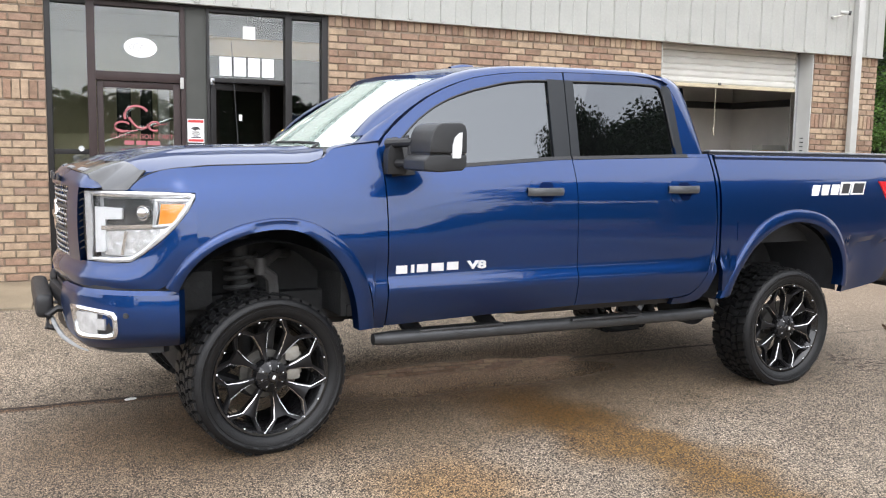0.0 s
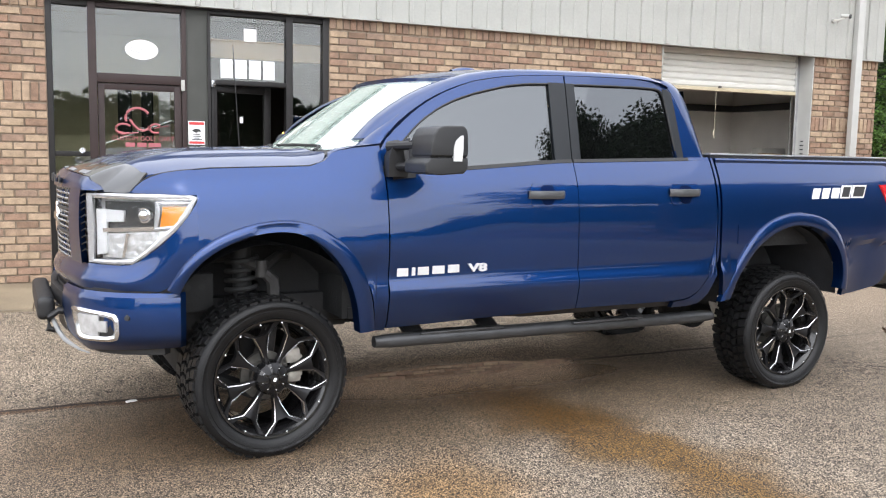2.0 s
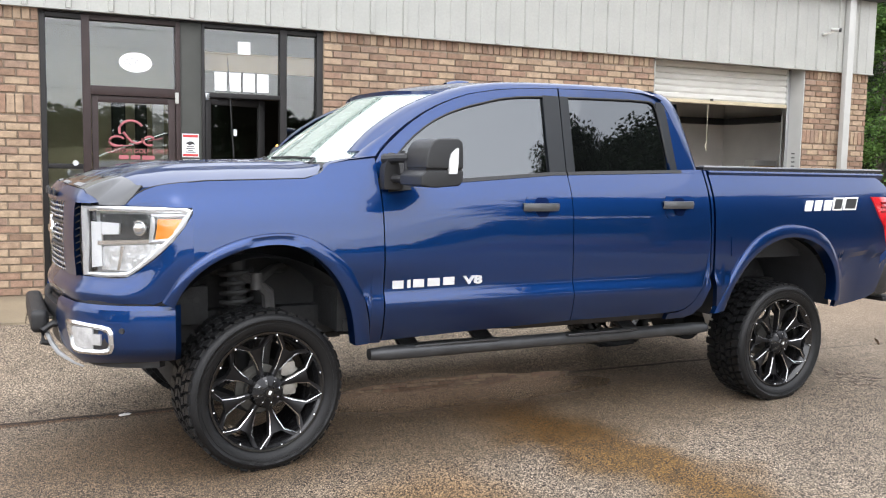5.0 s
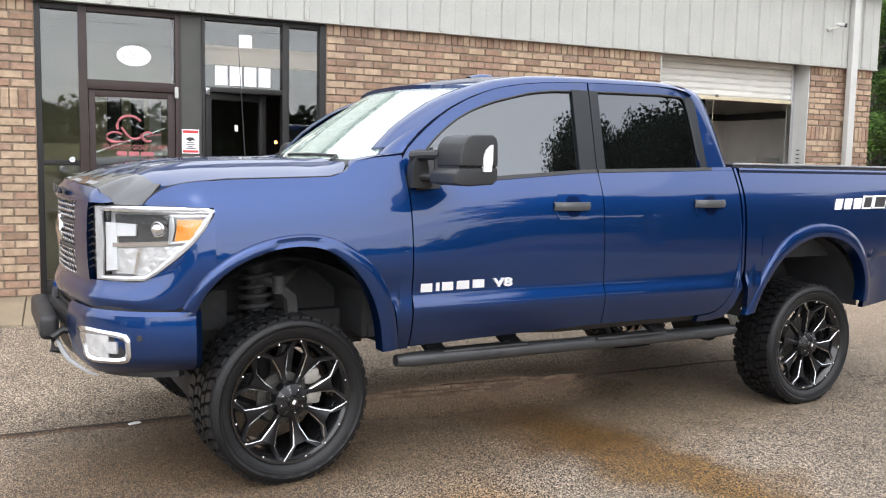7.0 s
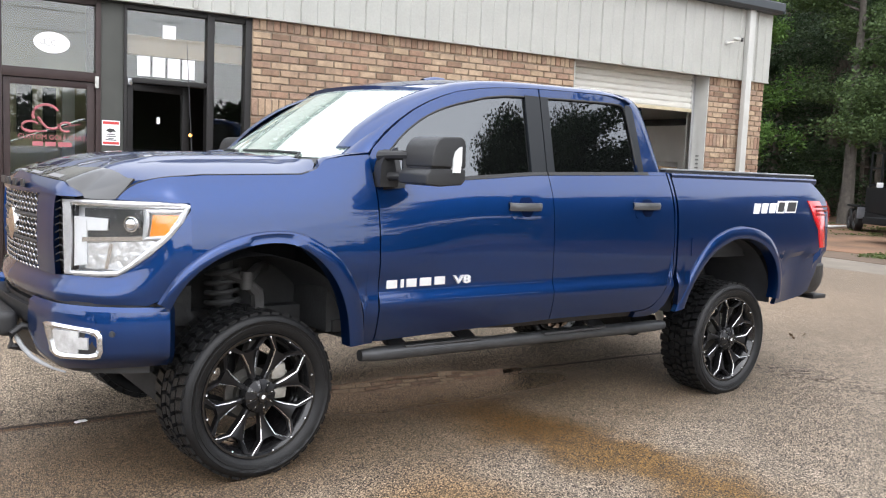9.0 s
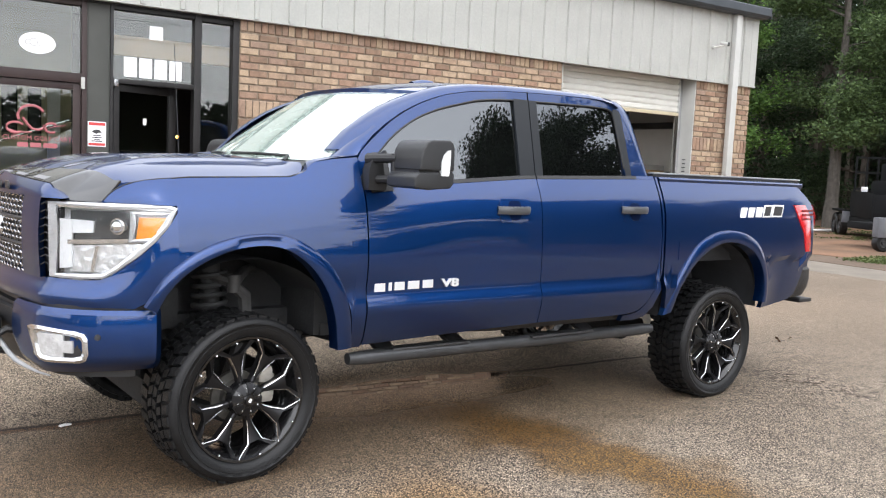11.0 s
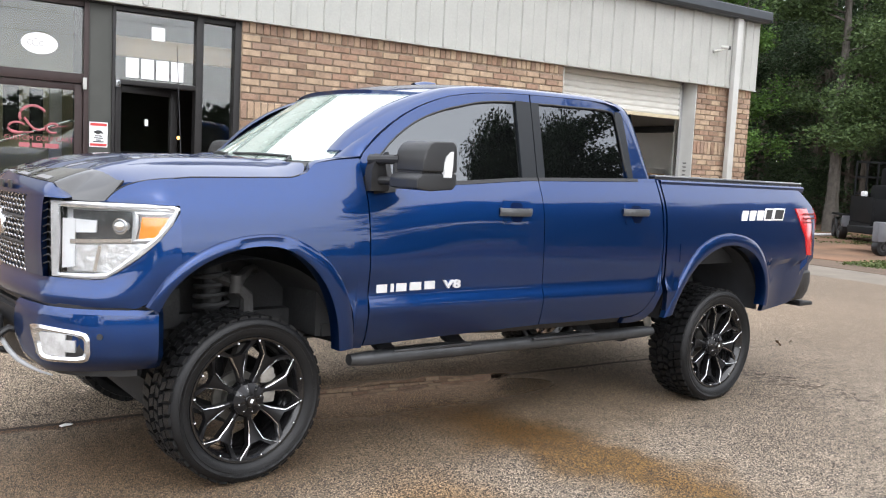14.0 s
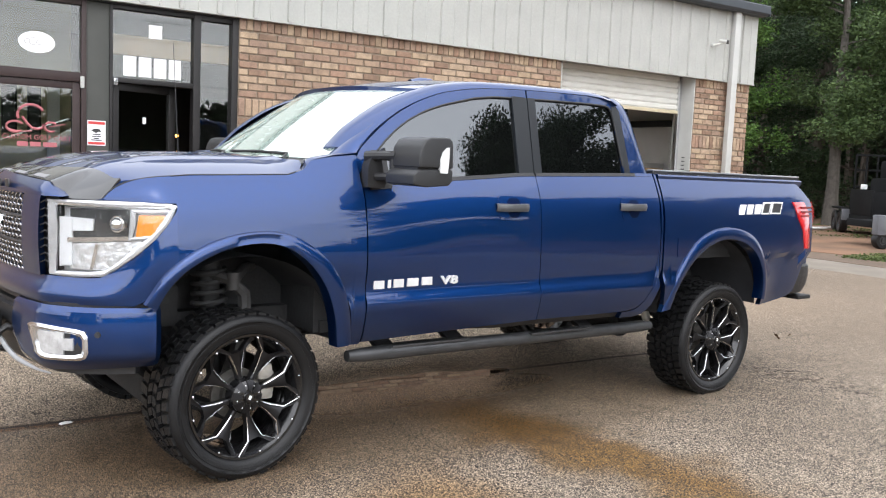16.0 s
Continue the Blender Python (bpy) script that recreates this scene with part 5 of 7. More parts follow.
both("handle_field", handle_panel(1.465), PAINT, front_doors)
both("handle_field", handle_panel(2.46), PAINT, rear_doors)
HANDLE = mat("satin_grey_handle", (0.075, 0.078, 0.084), 0.36, 0.2, var=0.1, scale=20)
both("door_handle", handle(1.465), HANDLE, front_doors, "dark grey door handle")
both("door_handle", handle(2.46), HANDLE, rear_doors, "dark grey door handle")
# darker blue paints the shade of the handle hollows, which are not modelled
SHADE_BLUE = mat("cup_shade_blue", (0.002, 0.010, 0.05), 0.4, 0.85, spec=0.2, var=0.1, scale=5)
both("handle_cup_shade", cup_shade_patch(1.455), SHADE_BLUE, front_doors)
both("handle_cup_shade", cup_shade_patch(2.45), SHADE_BLUE, rear_doors)


def shell(outline, y0, y1, r=0.016):
    def make():
        bm = prism(bmesh.new(), outline, y0, y1)
        bmesh.ops.bevel(bm, geom=bm.edges[:], offset=r, segments=3, affect="EDGES", profile=0.6, clamp_overlap=True)
        return bm
    return make


MIRROR = mat("grained_mirror_plastic", (0.024, 0.025, 0.027), 0.42, spec=0.4, var=0.15, scale=15, bump=0.15, bscale=350)
mirrors = both("wing_mirror", shell([(0.668, 1.528), (0.671, 1.585), (0.684, 1.632), (0.706, 1.662), (0.735, 1.674), (0.840, 1.678), (0.862, 1.664), (0.870, 1.635), (0.872, 1.528)], -0.42, -0.17, 0.020), MIRROR, front_doors, "large dark grey towing mirror")
both("mirror_lower_shell", shell([(0.640, 1.446), (0.640, 1.496), (0.668, 1.520), (0.872, 1.524), (0.872, 1.470), (0.852, 1.446), (0.72, 1.436)], -0.419, -0.171, 0.012), MIRROR, mirrors)
both("mirror_lamp", lambda: prism(bmesh.new(), [(0.788, 1.505), (0.832, 1.505), (0.838, 1.56), (0.838, 1.630), (0.824, 1.628), (0.800, 1.606), (0.788, 1.57)], -0.4275, -0.405), WHITE_LAMP, mirrors, "white marker lamp")
both("mirror_seam", lambda: box(bmesh.new(), 0.674, 0.79, -0.40, -0.19, 1.518, 1.532), TRIM, mirrors)
both("mirror_glass", lambda: box(bmesh.new(), 0.8715, 0.8745, -0.395, -0.195, 1.475, 1.645, 0.001), CHROME, mirrors)


def arms():
    bm = bmesh.new()
    tube(bm, [(0.625, -0.02, 1.572), (0.650, -0.10, 1.578), (0.690, -0.19, 1.580)], [0.030, 0.024, 0.026], 10)
    tube(bm, [(0.640, -0.02, 1.470), (0.665, -0.10, 1.474), (0.700, -0.19, 1.476)], [0.028, 0.021, 0.024], 10)
    cyl(bm, (0.690, -0.175, 1.452), (0.690, -0.175, 1.602), 0.026, 0.026, 14)
    prism(bm, [(0.598, 1.418), (0.600, 1.520), (0.622, 1.585), (0.652, 1.606), (0.672, 1.590), (0.690, 1.500), (0.708, 1.440), (0.700, 1.418)], -0.075, -0.01)
    return bm


both("mirror_arm", arms, TRIM, front_doors)


def badge(x0, bars, z0, slope, material, parent, slant=0.0, out=0.0):
    """Plain raised bars where the letters stand."""
    x = x0
    for w, h, gap in bars:
        bm = bmesh.new()
        z = z0 + slope * (x - x0)
        prism(bm, [(x, z), (x + w, z), (x + w + slant, z + h), (x + slant, z + h)], side_y(x, z) - 0.008 - out, side_y(x, z) + 0.006)
        part("badge_bar", bm, material, parent)
        x += w + gap


L = [(0.062, 0.042, 0.022), (0.018, 0.042, 0.016), (0.062, 0.042, 0.022), (0.070, 0.042, 0.022), (0.066, 0.042, 0.052)]
badge(0.640, L, 0.905, 0.026, LETTERS, front_doors[0])
PL = [(0.062, 0.070, 0.028), (0.062, 0.070, 0.028), (0.068, 0.070, 0.02)]
badge(3.64, PL, 1.290, 0.02, VINYL_WHITE, bed_sides[0], 0.018, -0.004)
badge(3.905, [(0.095, 0.088, 0.012), (0.13, 0.088, 0.0)], 1.293, 0.02, VINYL_WHITE, bed_sides[0], 0.02, -0.0045)
badge(3.918, [(0.072, 0.068, 0.038), (0.104, 0.068, 0.0)], 1.303, 0.02, GREYTRIM, bed_sides[0], 0.016, -0.002)

# ---- running boards ----
def step_tube():
    bm = bmesh.new()
    pts, rs = [], []
    for i in range(25):
        t = i / 24
        pts.append((0.555 + 2.42 * t, 0.0 + 0.05 * t, 0.548 - 0.032 * t))
        rs.append(0.0385 if 0 < i < 24 else 0.030)
    tube(bm, pts, rs, 14)
    return bm


STEP = mat("satin_black_step", (0.060, 0.062, 0.066), 0.36, 0.3, var=0.25, scale=12, bump=0.12, bscale=25)
steps = both("side_step", step_tube, STEP, None, "black tubular side step")
for a in (0.82, 1.82):
    both("tread_pad", lambda: box(bmesh.new(), a, a + 0.52, -0.025, 0.055, 0.572 - 0.014 * (a - 0.5), 0.586 - 0.014 * (a - 0.5), 0.005), STEP, steps)
for a in (0.80, 1.27, 2.3):
    both("step_bracket", lambda: box(bmesh.new(), -0.055, 0.055, 0.0, 0.30, -0.014, 0.014, 0.006, Matrix.Translation((a, 0.0, 0.560)) @ Matrix.Rotation(radians(24), 4, 'X')), TRIM, steps)

# ---- wheels ----
def wheel_tyre():
    prof = [(0.290, 0.02), (0.303, -0.004), (0.318, -0.0195), (0.335, -0.0275), (0.345, -0.0290), (0.347, -0.0295), (0.350, -0.030), (0.352, -0.0275), (0.366, -0.0300), (0.368, -0.0325), (0.371, -0.0325), (0.373, -0.0290), (0.380, -0.0275), (0.391, -0.022), (0.400, -0.011), (0.403, 0.002), (0.386, 0.008), (0.386, 0.05), (0.3865, 0.12), (0.386, 0.20), (0.385, 0.25), (0.383, 0.266), (0.379, 0.278), (0.36, 0.281), (0.335, 0.27), (0.304, 0.24), (0.288, 0.13), (0.290, 0.02)]
    prof = [(r if r < 0.33 else 0.33 + 0.9 * (r - 0.33), y) for r, y in prof]
    seg = 96
    rows = [[Vector((r * math.cos(a * math.tau / seg), y, r * math.sin(a * math.tau / seg))) for r, y in prof] for a in range(seg + 1)]
    bm = sheet(bmesh.new(), rows)
    bmesh.ops.remove_doubles(bm, verts=bm.verts, dist=1e-5)
    return bm


def tread():
    bm = bmesh.new()

    def block(a, y0, y1, w, r0, r1, skew=0.0):
        vs = []
        r0, r1 = 0.33 + 0.9 * (r0 - 0.33), 0.33 + 0.9 * (r1 - 0.33)
        for r in (r0, r1):
            for yy, da in ((y0, -w), (y0, w), (y1, w), (y1, -w)):
                an = a + da * (0.92 if r == r1 else 1.0) + skew * (yy - 0.12)
                vs.append(bm.verts.new((r * math.cos(an), yy, r * math.sin(an))))
        for q in ((4, 5, 6, 7), (0, 1, 5, 4), (1, 2, 6, 5), (2, 3, 7, 6), (3, 0, 4, 7)):
            bm.faces.new([vs[i] for i in q])

    n = 44
    for k in range(n):
        a = math.tau * k / n
        long = 0.008 if k % 2 else 0.0
        block(a, -0.004 - long * 0.4, 0.046, 0.056, 0.380, 0.4145, 0.5)
        block(a + 0.071, 0.204, 0.266 + long, 0.054, 0.380, 0.4145, -0.5)
        block(a + 0.04, 0.058, 0.098, 0.050, 0.380, 0.4145, 0.9)
        block(a + 0.10, 0.108, 0.144, 0.050, 0.380, 0.4145, -0.9)
        block(a + 0.05, 0.154, 0.194, 0.050, 0.380, 0.4145, 0.9)
    # moulded dashes round the sidewall
    for k in range(30):
        a = math.tau * k / 30
        if k % 10 < 3:
            continue
        vs = [bm.verts.new((r * math.cos(an), y, r * math.sin(an))) for r, y, an in ((0.3525, -0.0315, a), (0.3525, -0.0315, a + 0.13), (0.3600, -0.0330, a + 0.13), (0.3600, -0.0330, a))]
        bm.faces.new(vs)
    bmesh.ops.recalc_face_normals(bm, faces=bm.faces[:])
    return bm


def lathe(prof, seg=64):
    rows = [[Vector((r * math.cos(a * math.tau / seg), y, r * math.sin(a * math.tau / seg))) for r, y in prof] for a in range(seg + 1)]
    bm = sheet(bmesh.new(), rows)
    bmesh.ops.remove_doubles(bm, verts=bm.verts, dist=1e-5)
    return bm


def pol(r, deg):
    return r * math.cos(radians(deg)), r * math.sin(radians(deg))


def face_y(r):
    """The dished face of the wheel."""
    return lerp([(0.06, 0.018), (0.12, 0.030), (0.20, 0.020), (0.26, 0.004), (0.30, 0.0)], r)


def spoke():
    """One forked spoke pointing along +x."""
    bm = bmesh.new()
    half = [(0.075, 0.016), (0.115, 0.012), (0.16, 0.020), (0.205, 0.033), (0.232, 0.042)]
    front = []
    for r, w in half:
        front.append([Vector((r, face_y(r) + (0.006 if abs(s) == 1 else 0.0), w * s)) for s in (-1, -0.55, 0, 0.55, 1)])
    sheet(bm, front, (0, 0.035, 0))
    for s in (-1, 1):
        x1, z1 = pol(0.297, 21.0 * s)
        x2, z2 = pol(0.303, 16.5 * s)
        a, b, c, d = Vector((0.232, face_y(.232) + .006, 0.042 * s)), Vector((0.232, face_y(.23) + .004, 0.022 * s)), Vector((x2, face_y(.3), z2)), Vector((x1, face_y(.3), z1))
        sheet(bm, [[a, a.lerp(b, .5), b], [a.lerp(d, .5), (a.lerp(d, .5) + b.lerp(c, .5)) / 2 + Vector((0, 0.004, 0)), b.lerp(c, .62)], [d, d.lerp(c, .5), c]], (0, 0.03, 0))
    return bm


def milled():
    """The bright cut edges of all spokes."""
    bm = bmesh.new()
    for k in range(8):
        rot = Matrix.Rotation(-radians(45 * k), 4, "Y")
        for s in (-1, 1):
            line = [Vector((0.115, face_y(.115), 0.0125 * s)), Vector((0.16, face_y(.16), 0.0205 * s)), Vector((0.232, face_y(.232), 0.043 * s)), Vector((*[pol(0.297, 21.3 * s)[0]], face_y(.3), pol(0.297, 21.3 * s)[1]))]
            grid = []
            for i, p in enumerate(line):
                q = Vector((-p.z * 0 + 0, 0, s))
                w = (0.002, 0.0042, 0.0048, 0.003)[i]
                grid.append([rot @ (p + Vector((0, 0.008, 0.002 * s))), rot @ (p + Vector((0, -0.001, 0))), rot @ (p + Vector((0, -0.003, -w * s)))])
            sheet(bm, grid)
    return bm


def alloy(name, bm, material, parent, label=""):
    """A piece of the alloy wheel, a little smaller than the tyre's bead."""
    bmesh.ops.scale(bm, vec=(0.965, 1, 0.965), verts=bm.verts)
    return part(name, bm, material, parent, label)


def make_wheel():
    hubname = empty("wheel", "", "")
    hubname.parent = truck
    part("tyre", wheel_tyre(), RUBBER, hubname, "black off-road tyre", 45)
    part("tread", tread(), RUBBER, hubname)
    alloy("rim", lathe([(0.300, 0.03), (0.309, 0.012), (0.318, -0.006), (0.314, -0.012), (0.303, -0.010), (0.296, 0.0), (0.285, 0.014), (0.272, 0.05), (0.262, 0.11), (0.262, 0.20)]), GLOSSBLACK, hubname, "gloss black alloy rim")
    alloy("barrel", lathe([(0.262, 0.10), (0.258, 0.12), (0.255, 0.24), (0.30, 0.25)], 48), GLOSSBLACK, hubname)
    for k in range(8):
        bm = spoke()
        bmesh.ops.rotate(bm, cent=(0, 0, 0), matrix=Matrix.Rotation(-radians(45 * k), 3, "Y"), verts=bm.verts)
        alloy("spoke", bm, SPOKEGREY, hubname)
    alloy("milled_edge", milled(), MILLED, hubname, "bright milled spoke edges")
    bm = lathe([(0.0, -0.022), (0.026, -0.022), (0.030, -0.016), (0.056, -0.013), (0.080, 0.0), (0.089, 0.016), (0.092, 0.05)], 40)
    alloy("hub", bm, GLOSSBLACK, hubname)
    for k in range(8):
        rot = Matrix.Rotation(-radians(45 * k + 22.5), 4, "Y")
        bm = sheet(bmesh.new(), [[rot @ Vector((0.034, -0.0205, -0.008)), rot @ Vector((0.034, -0.0205, 0.008))], [rot @ Vector((0.060, -0.0150, -0.015)), rot @ Vector((0.060, -0.0150, 0.015))], [rot @ Vector((0.082, -0.002, -0.019)), rot @ Vector((0.082, -0.002, 0.019))]], (0, 0.006, 0))
        alloy("hub_facet", bm, SPOKEGREY, hubname)
    bm = bmesh.new()
    cyl(bm, (0, -0.018, 0), (0, -0.029, 0), 0.025, 0.023, 20)
    alloy("centre_cap", bm, GLOSSBLACK, hubname)
    bm = bmesh.new()
    box(bm, -0.007, 0.007, -0.031, -0.028, -0.010, 0.010, 0.001)
    alloy("cap_emblem", bm, VINYL_WHITE, hubname)
    for k in range(16):
        bm = bmesh.new()
        x, z = pol(0.297, 22.5 * k)
        bmesh.ops.create_uvsphere(bm, u_segments=8, v_segments=5, radius=0.0065, matrix=Matrix.Translation((x, -0.012, z)))
        alloy("rivet", bm, MILLED, hubname)
    for k in range(8):
        bm = bmesh.new()
        x, z = pol(0.060, 45 * k)
        bmesh.ops.create_uvsphere(bm, u_segments=8, v_segments=5, radius=0.005, matrix=Matrix.Translation((x, -0.009, z)))
        alloy("bolt", bm, MILLED, hubname)
    return hubname


wheel = make_wheel()
# the front wheels are turned a little
STEER = Matrix.Translation((0, 0.13, 0)) @ Matrix.Rotation(radians(5.5), 4, "Z") @ Matrix.Translation((0, -0.13, 0))
wheel.matrix_basis = Matrix.Translation((0, -0.002, 0.406)) @ STEER @ Matrix.Rotation(radians(31.2), 4, "Y")
w2 = copy_thing(wheel, Matrix.Translation((3.56, -0.062, 0.390)) @ Matrix.Rotation(radians(8), 4, "Y"))
w3 = copy_thing(wheel, Matrix.Translation((0, 2 * YC + 0.002, 0.406)) @ Matrix.Rotation(math.pi, 4, "Z") @ STEER @ Matrix.Rotation(radians(30), 4, "Y"))
w4 = copy_thing(wheel, Matrix.Translation((3.56, 2 * YC + 0.062, 0.400)) @ Matrix.Rotation(math.pi, 4, "Z"))

# brakes
for x in (0, 3.55):
    both("brake_disc", lambda: cyl(cyl(bmesh.new(), (x, 0.10, 0.400), (x, 0.125, 0.400), 0.125, 0.125, 40), (x, 0.06, 0.400), (x, 0.12, 0.400), 0.085, 0.085, 24), BRAKE)
    both("brake_caliper", lambda: box(box(box(bmesh.new(), x + 0.10, x + 0.18, 0.07, 0.16, 0.455, 0.535, 0.02), x + 0.11, x + 0.185, 0.07, 0.16, 0.355, 0.415, 0.02), x + 0.15, x + 0.20, 0.10, 0.17, 0.38, 0.49, 0.01), CALIPER)

# ---- wheel wells, chassis, suspension ----
def well(cx, r, flat):
    def make():
        rows = []
        for k in range(25):
            a = math.pi * (k / 24)
            x, z = cx + r * math.cos(a), 0.62 + (r - 0.06) * math.sin(a)
            rows.append([Vector((x, flat, z)), Vector((x, 0.15, z)), Vector((x, 0.34, z - 0.01)), Vector((x, 0.52, z - 0.04))])
        bm = sheet(bmesh.new(), rows)
        return bm
    return make


both("wheel_well", well(0.0, 0.52, 0), LINER)
both("wheel_well", well(3.48, 0.56, -0.05), LINER)


def inner_wall(x0, x1):
    return lambda: box(bmesh.new(), x0, x1, 0.50, 0.53, 0.55, 1.25)


both("well_back", inner_wall(-0.62, 0.58), UNDER)
both("well_back", inner_wall(2.9, 4.1), UNDER)
both("frame_rail", lambda: box(bmesh.new(), -0.80, 4.62, 0.42, 0.50, 0.60, 0.76, 0.01), UNDER)


def spring(x, y, z0, z1, r, wire, turns):
    n = turns * 16
    return tube(bmesh.new(), [(x + r * math.cos(k * math.tau / 16), y + r * math.sin(k * math.tau / 16), z0 + (z1 - z0) * k / n) for k in range(n + 1)], wire, 7)


both("coil_spring", lambda: spring(-0.07, 0.29, 0.70, 0.99, 0.078, 0.013, 6), UNDER)
both("shock_absorber", lambda: cyl(cyl(bmesh.new(), (-0.03, 0.30, 0.45), (-0.065, 0.29, 0.80), 0.040, 0.040, 14), (-0.065, 0.29, 0.78), (-0.075, 0.29, 1.1), 0.050, 0.050, 14), UNDER)


def upper_arm():
    bm = bmesh.new()
    tube(bm, [(-0.20, 0.45, 0.97), (-0.12, 0.32, 0.985), (0.0, 0.16, 0.945)], [0.028, 0.024, 0.03], 8)
    tube(bm, [(0.22, 0.45, 0.97), (0.13, 0.32, 0.985), (0.0, 0.16, 0.945)], [0.028, 0.024, 0.03], 8)
    cyl(bm, (0.0, 0.16, 0.90), (0.0, 0.16, 0.985), 0.032, 0.032, 12)
    return bm


both("upper_control_arm", upper_arm, CHASSIS)


def knuckle():
    bm = bmesh.new()
    tube(bm, [(0.0, 0.16, 0.93), (0.06, 0.17, 0.88), (0.075, 0.18, 0.75), (0.04, 0.18, 0.60), (0.0, 0.17, 0.45), (0.0, 0.18, 0.28)], [0.028, 0.034, 0.034, 0.042, 0.06, 0.035], 8)
    return bm


both("steering_knuckle", knuckle, CHASSIS)
both("lower_control_arm", lambda: tube(tube(bmesh.new(), [(-0.28, 0.52, 0.36), (0.0, 0.18, 0.28)], 0.04, 8), [(0.28, 0.52, 0.36), (0.0, 0.18, 0.28)], 0.04, 8), UNDER)
both("lift_bracket", lambda: box(bmesh.new(), -0.37, -0.20, 0.36, 0.41, 0.70, 0.90, 0.008), UNDER)
# dark discs on the bracket's face paint the shade of two holes
for a in (-0.33, -0.26):
    both("hole_shade_disc", lambda: cyl(bmesh.new(), (a, 0.3585, 0.83), (a, 0.365, 0.83), 0.017, 0.017, 14), DARK)
part("cross_member", box(box(bmesh.new(), -0.34, -0.16, 0.46, 2 * YC - 0.46, 0.30, 0.44, 0.02), 0.2, 0.36, 0.46, 2 * YC - 0.46, 0.30, 0.44, 0.02), UNDER, truck)
part("rear_axle", cyl(cyl(bmesh.new(), (3.55, 0.12, 0.400), (3.55, 2 * YC - 0.12, 0.400), 0.05, 0.05, 16), (3.55, YC - 0.13, 0.400), (3.55, YC + 0.13, 0.400), 0.15, 0.15, 20), UNDER, truck)
part("front_differential", box(bmesh.new(), -0.15, 0.15, YC - 0.2, YC + 0.2, 0.36, 0.60, 0.05), UNDER, truck)


def leaf_spring():
    bm = bmesh.new()
    for k, w in enumerate((0.66, 0.55, 0.42, 0.3)):
        tube(bm, [(3.55 + w * (i / 6 - 1), 0.42, 0.53 - 0.016 * k + 0.14 * (i / 6 - 1) ** 2) for i in range(13)], 0.012, 4)
    return bm


both("leaf_spring", leaf_spring, UNDER)
both("rear_shock", lambda: cyl(cyl(bmesh.new(), (3.35, 0.36, 0.42), (3.25, 0.40, 0.72), 0.03, 0.03, 12), (3.27, 0.39, 0.66), (3.2, 0.42, 0.98), 0.036, 0.036, 12), WHITE_STEEL)
part("transmission", box(box(bmesh.new(), 0.5, 1.4, YC - 0.2, YC + 0.2, 0.50, 0.66, 0.06), 1.4, 3.3, YC - 0.045, YC + 0.045, 0.47, 0.56, 0.02), UNDER, truck)
part("exhaust", tube(bmesh.new(), [(0.9, 1.35, 0.58), (2.2, 1.38, 0.58), (2.5, 1.38, 0.60), (3.0, 1.38, 0.66), (3.7, 1.45, 0.80), (4.4, 1.5, 0.70), (4.75, 1.5, 0.66)], 0.035, 10), BRAKE, truck)
part("fuel_tank", box(bmesh.new(), 1.75, 2.95, 0.5, 0.85, 0.50, 0.68, 0.04), UNDER, truck)
part("spare_tyre", cyl(bmesh.new(), (4.18, YC, 0.60), (4.18, YC, 0.78), 0.36, 0.36, 32), RUBBER, truck)

# ---- cab floor and inside ----
part("cab_floor", box(bmesh.new(), 0.45, 2.80, 0.10, 2 * YC - 0.10, 0.66, 0.72), UNDER, truck)
part("firewall", box(bmesh.new(), 0.42, 0.50, 0.12, 2 * YC - 0.12, 0.66, 1.50), UNDER, truck)
part("engine_bay", box(bmesh.new(), -0.78, 0.42, 0.53, 2 * YC - 0.53, 0.62, 1.36), UNDER, truck)
part("cab_back_wall", box(bmesh.new(), 2.785, 2.82, 0.10, 2 * YC - 0.10, 0.62, 1.52), PAINT, truck)


def back_glass():
    return sheet(bmesh.new(), [[Vector((2.81, y, 1.53)), Vector((2.74, y * 0.96 + YC * 0.04, 1.97))] for y in (0.13, YC, 2 * YC - 0.13)], (0.006, 0, 0))


part("rear_window", back_glass(), TINT, truck)
part("bed_floor", box(box(bmesh.new(), 2.86, 4.66, 0.08, 2 * YC - 0.08, 0.96, 1.0), 2.852, 2.88, 0.05, 2 * YC - 0.05, 0.64, 1.52), UNDER, truck)
both("bed_inner_wall", lambda: box(bmesh.new(), 2.87, 4.66, 0.06, 0.085, 1.0, 1.53), UNDER)
part("dashboard", box(bmesh.new(), 0.40, 0.85, 0.16, 2 * YC - 0.16, 1.20, 1.50, 0.06), LEATHER, truck)


def steering():
    bm = bmesh.new()
    c = Vector((0.98, 0.52, 1.46))
    q = Matrix.Translation(c) @ Euler((0, radians(-65), 0)).to_matrix().to_4x4()
    tube(bm, [q @ Vector((0.185 * math.cos(a * math.tau / 24), 0.185 * math.sin(a * math.tau / 24), 0)) for a in range(25)], 0.016, 8)
    for a in (0, 2.1, 4.2):
        tube(bm, [q @ Vector((0, 0, -0.02)), q @ Vector((0.18 * math.cos(a), 0.18 * math.sin(a), 0))], 0.018, 6)
    cyl(bm, q @ Vector((0, 0, -0.25)), q @ Vector((0, 0, 0)), 0.04, 0.055, 12)
    return bm


part("steering_wheel", steering(), GREYTRIM, truck)


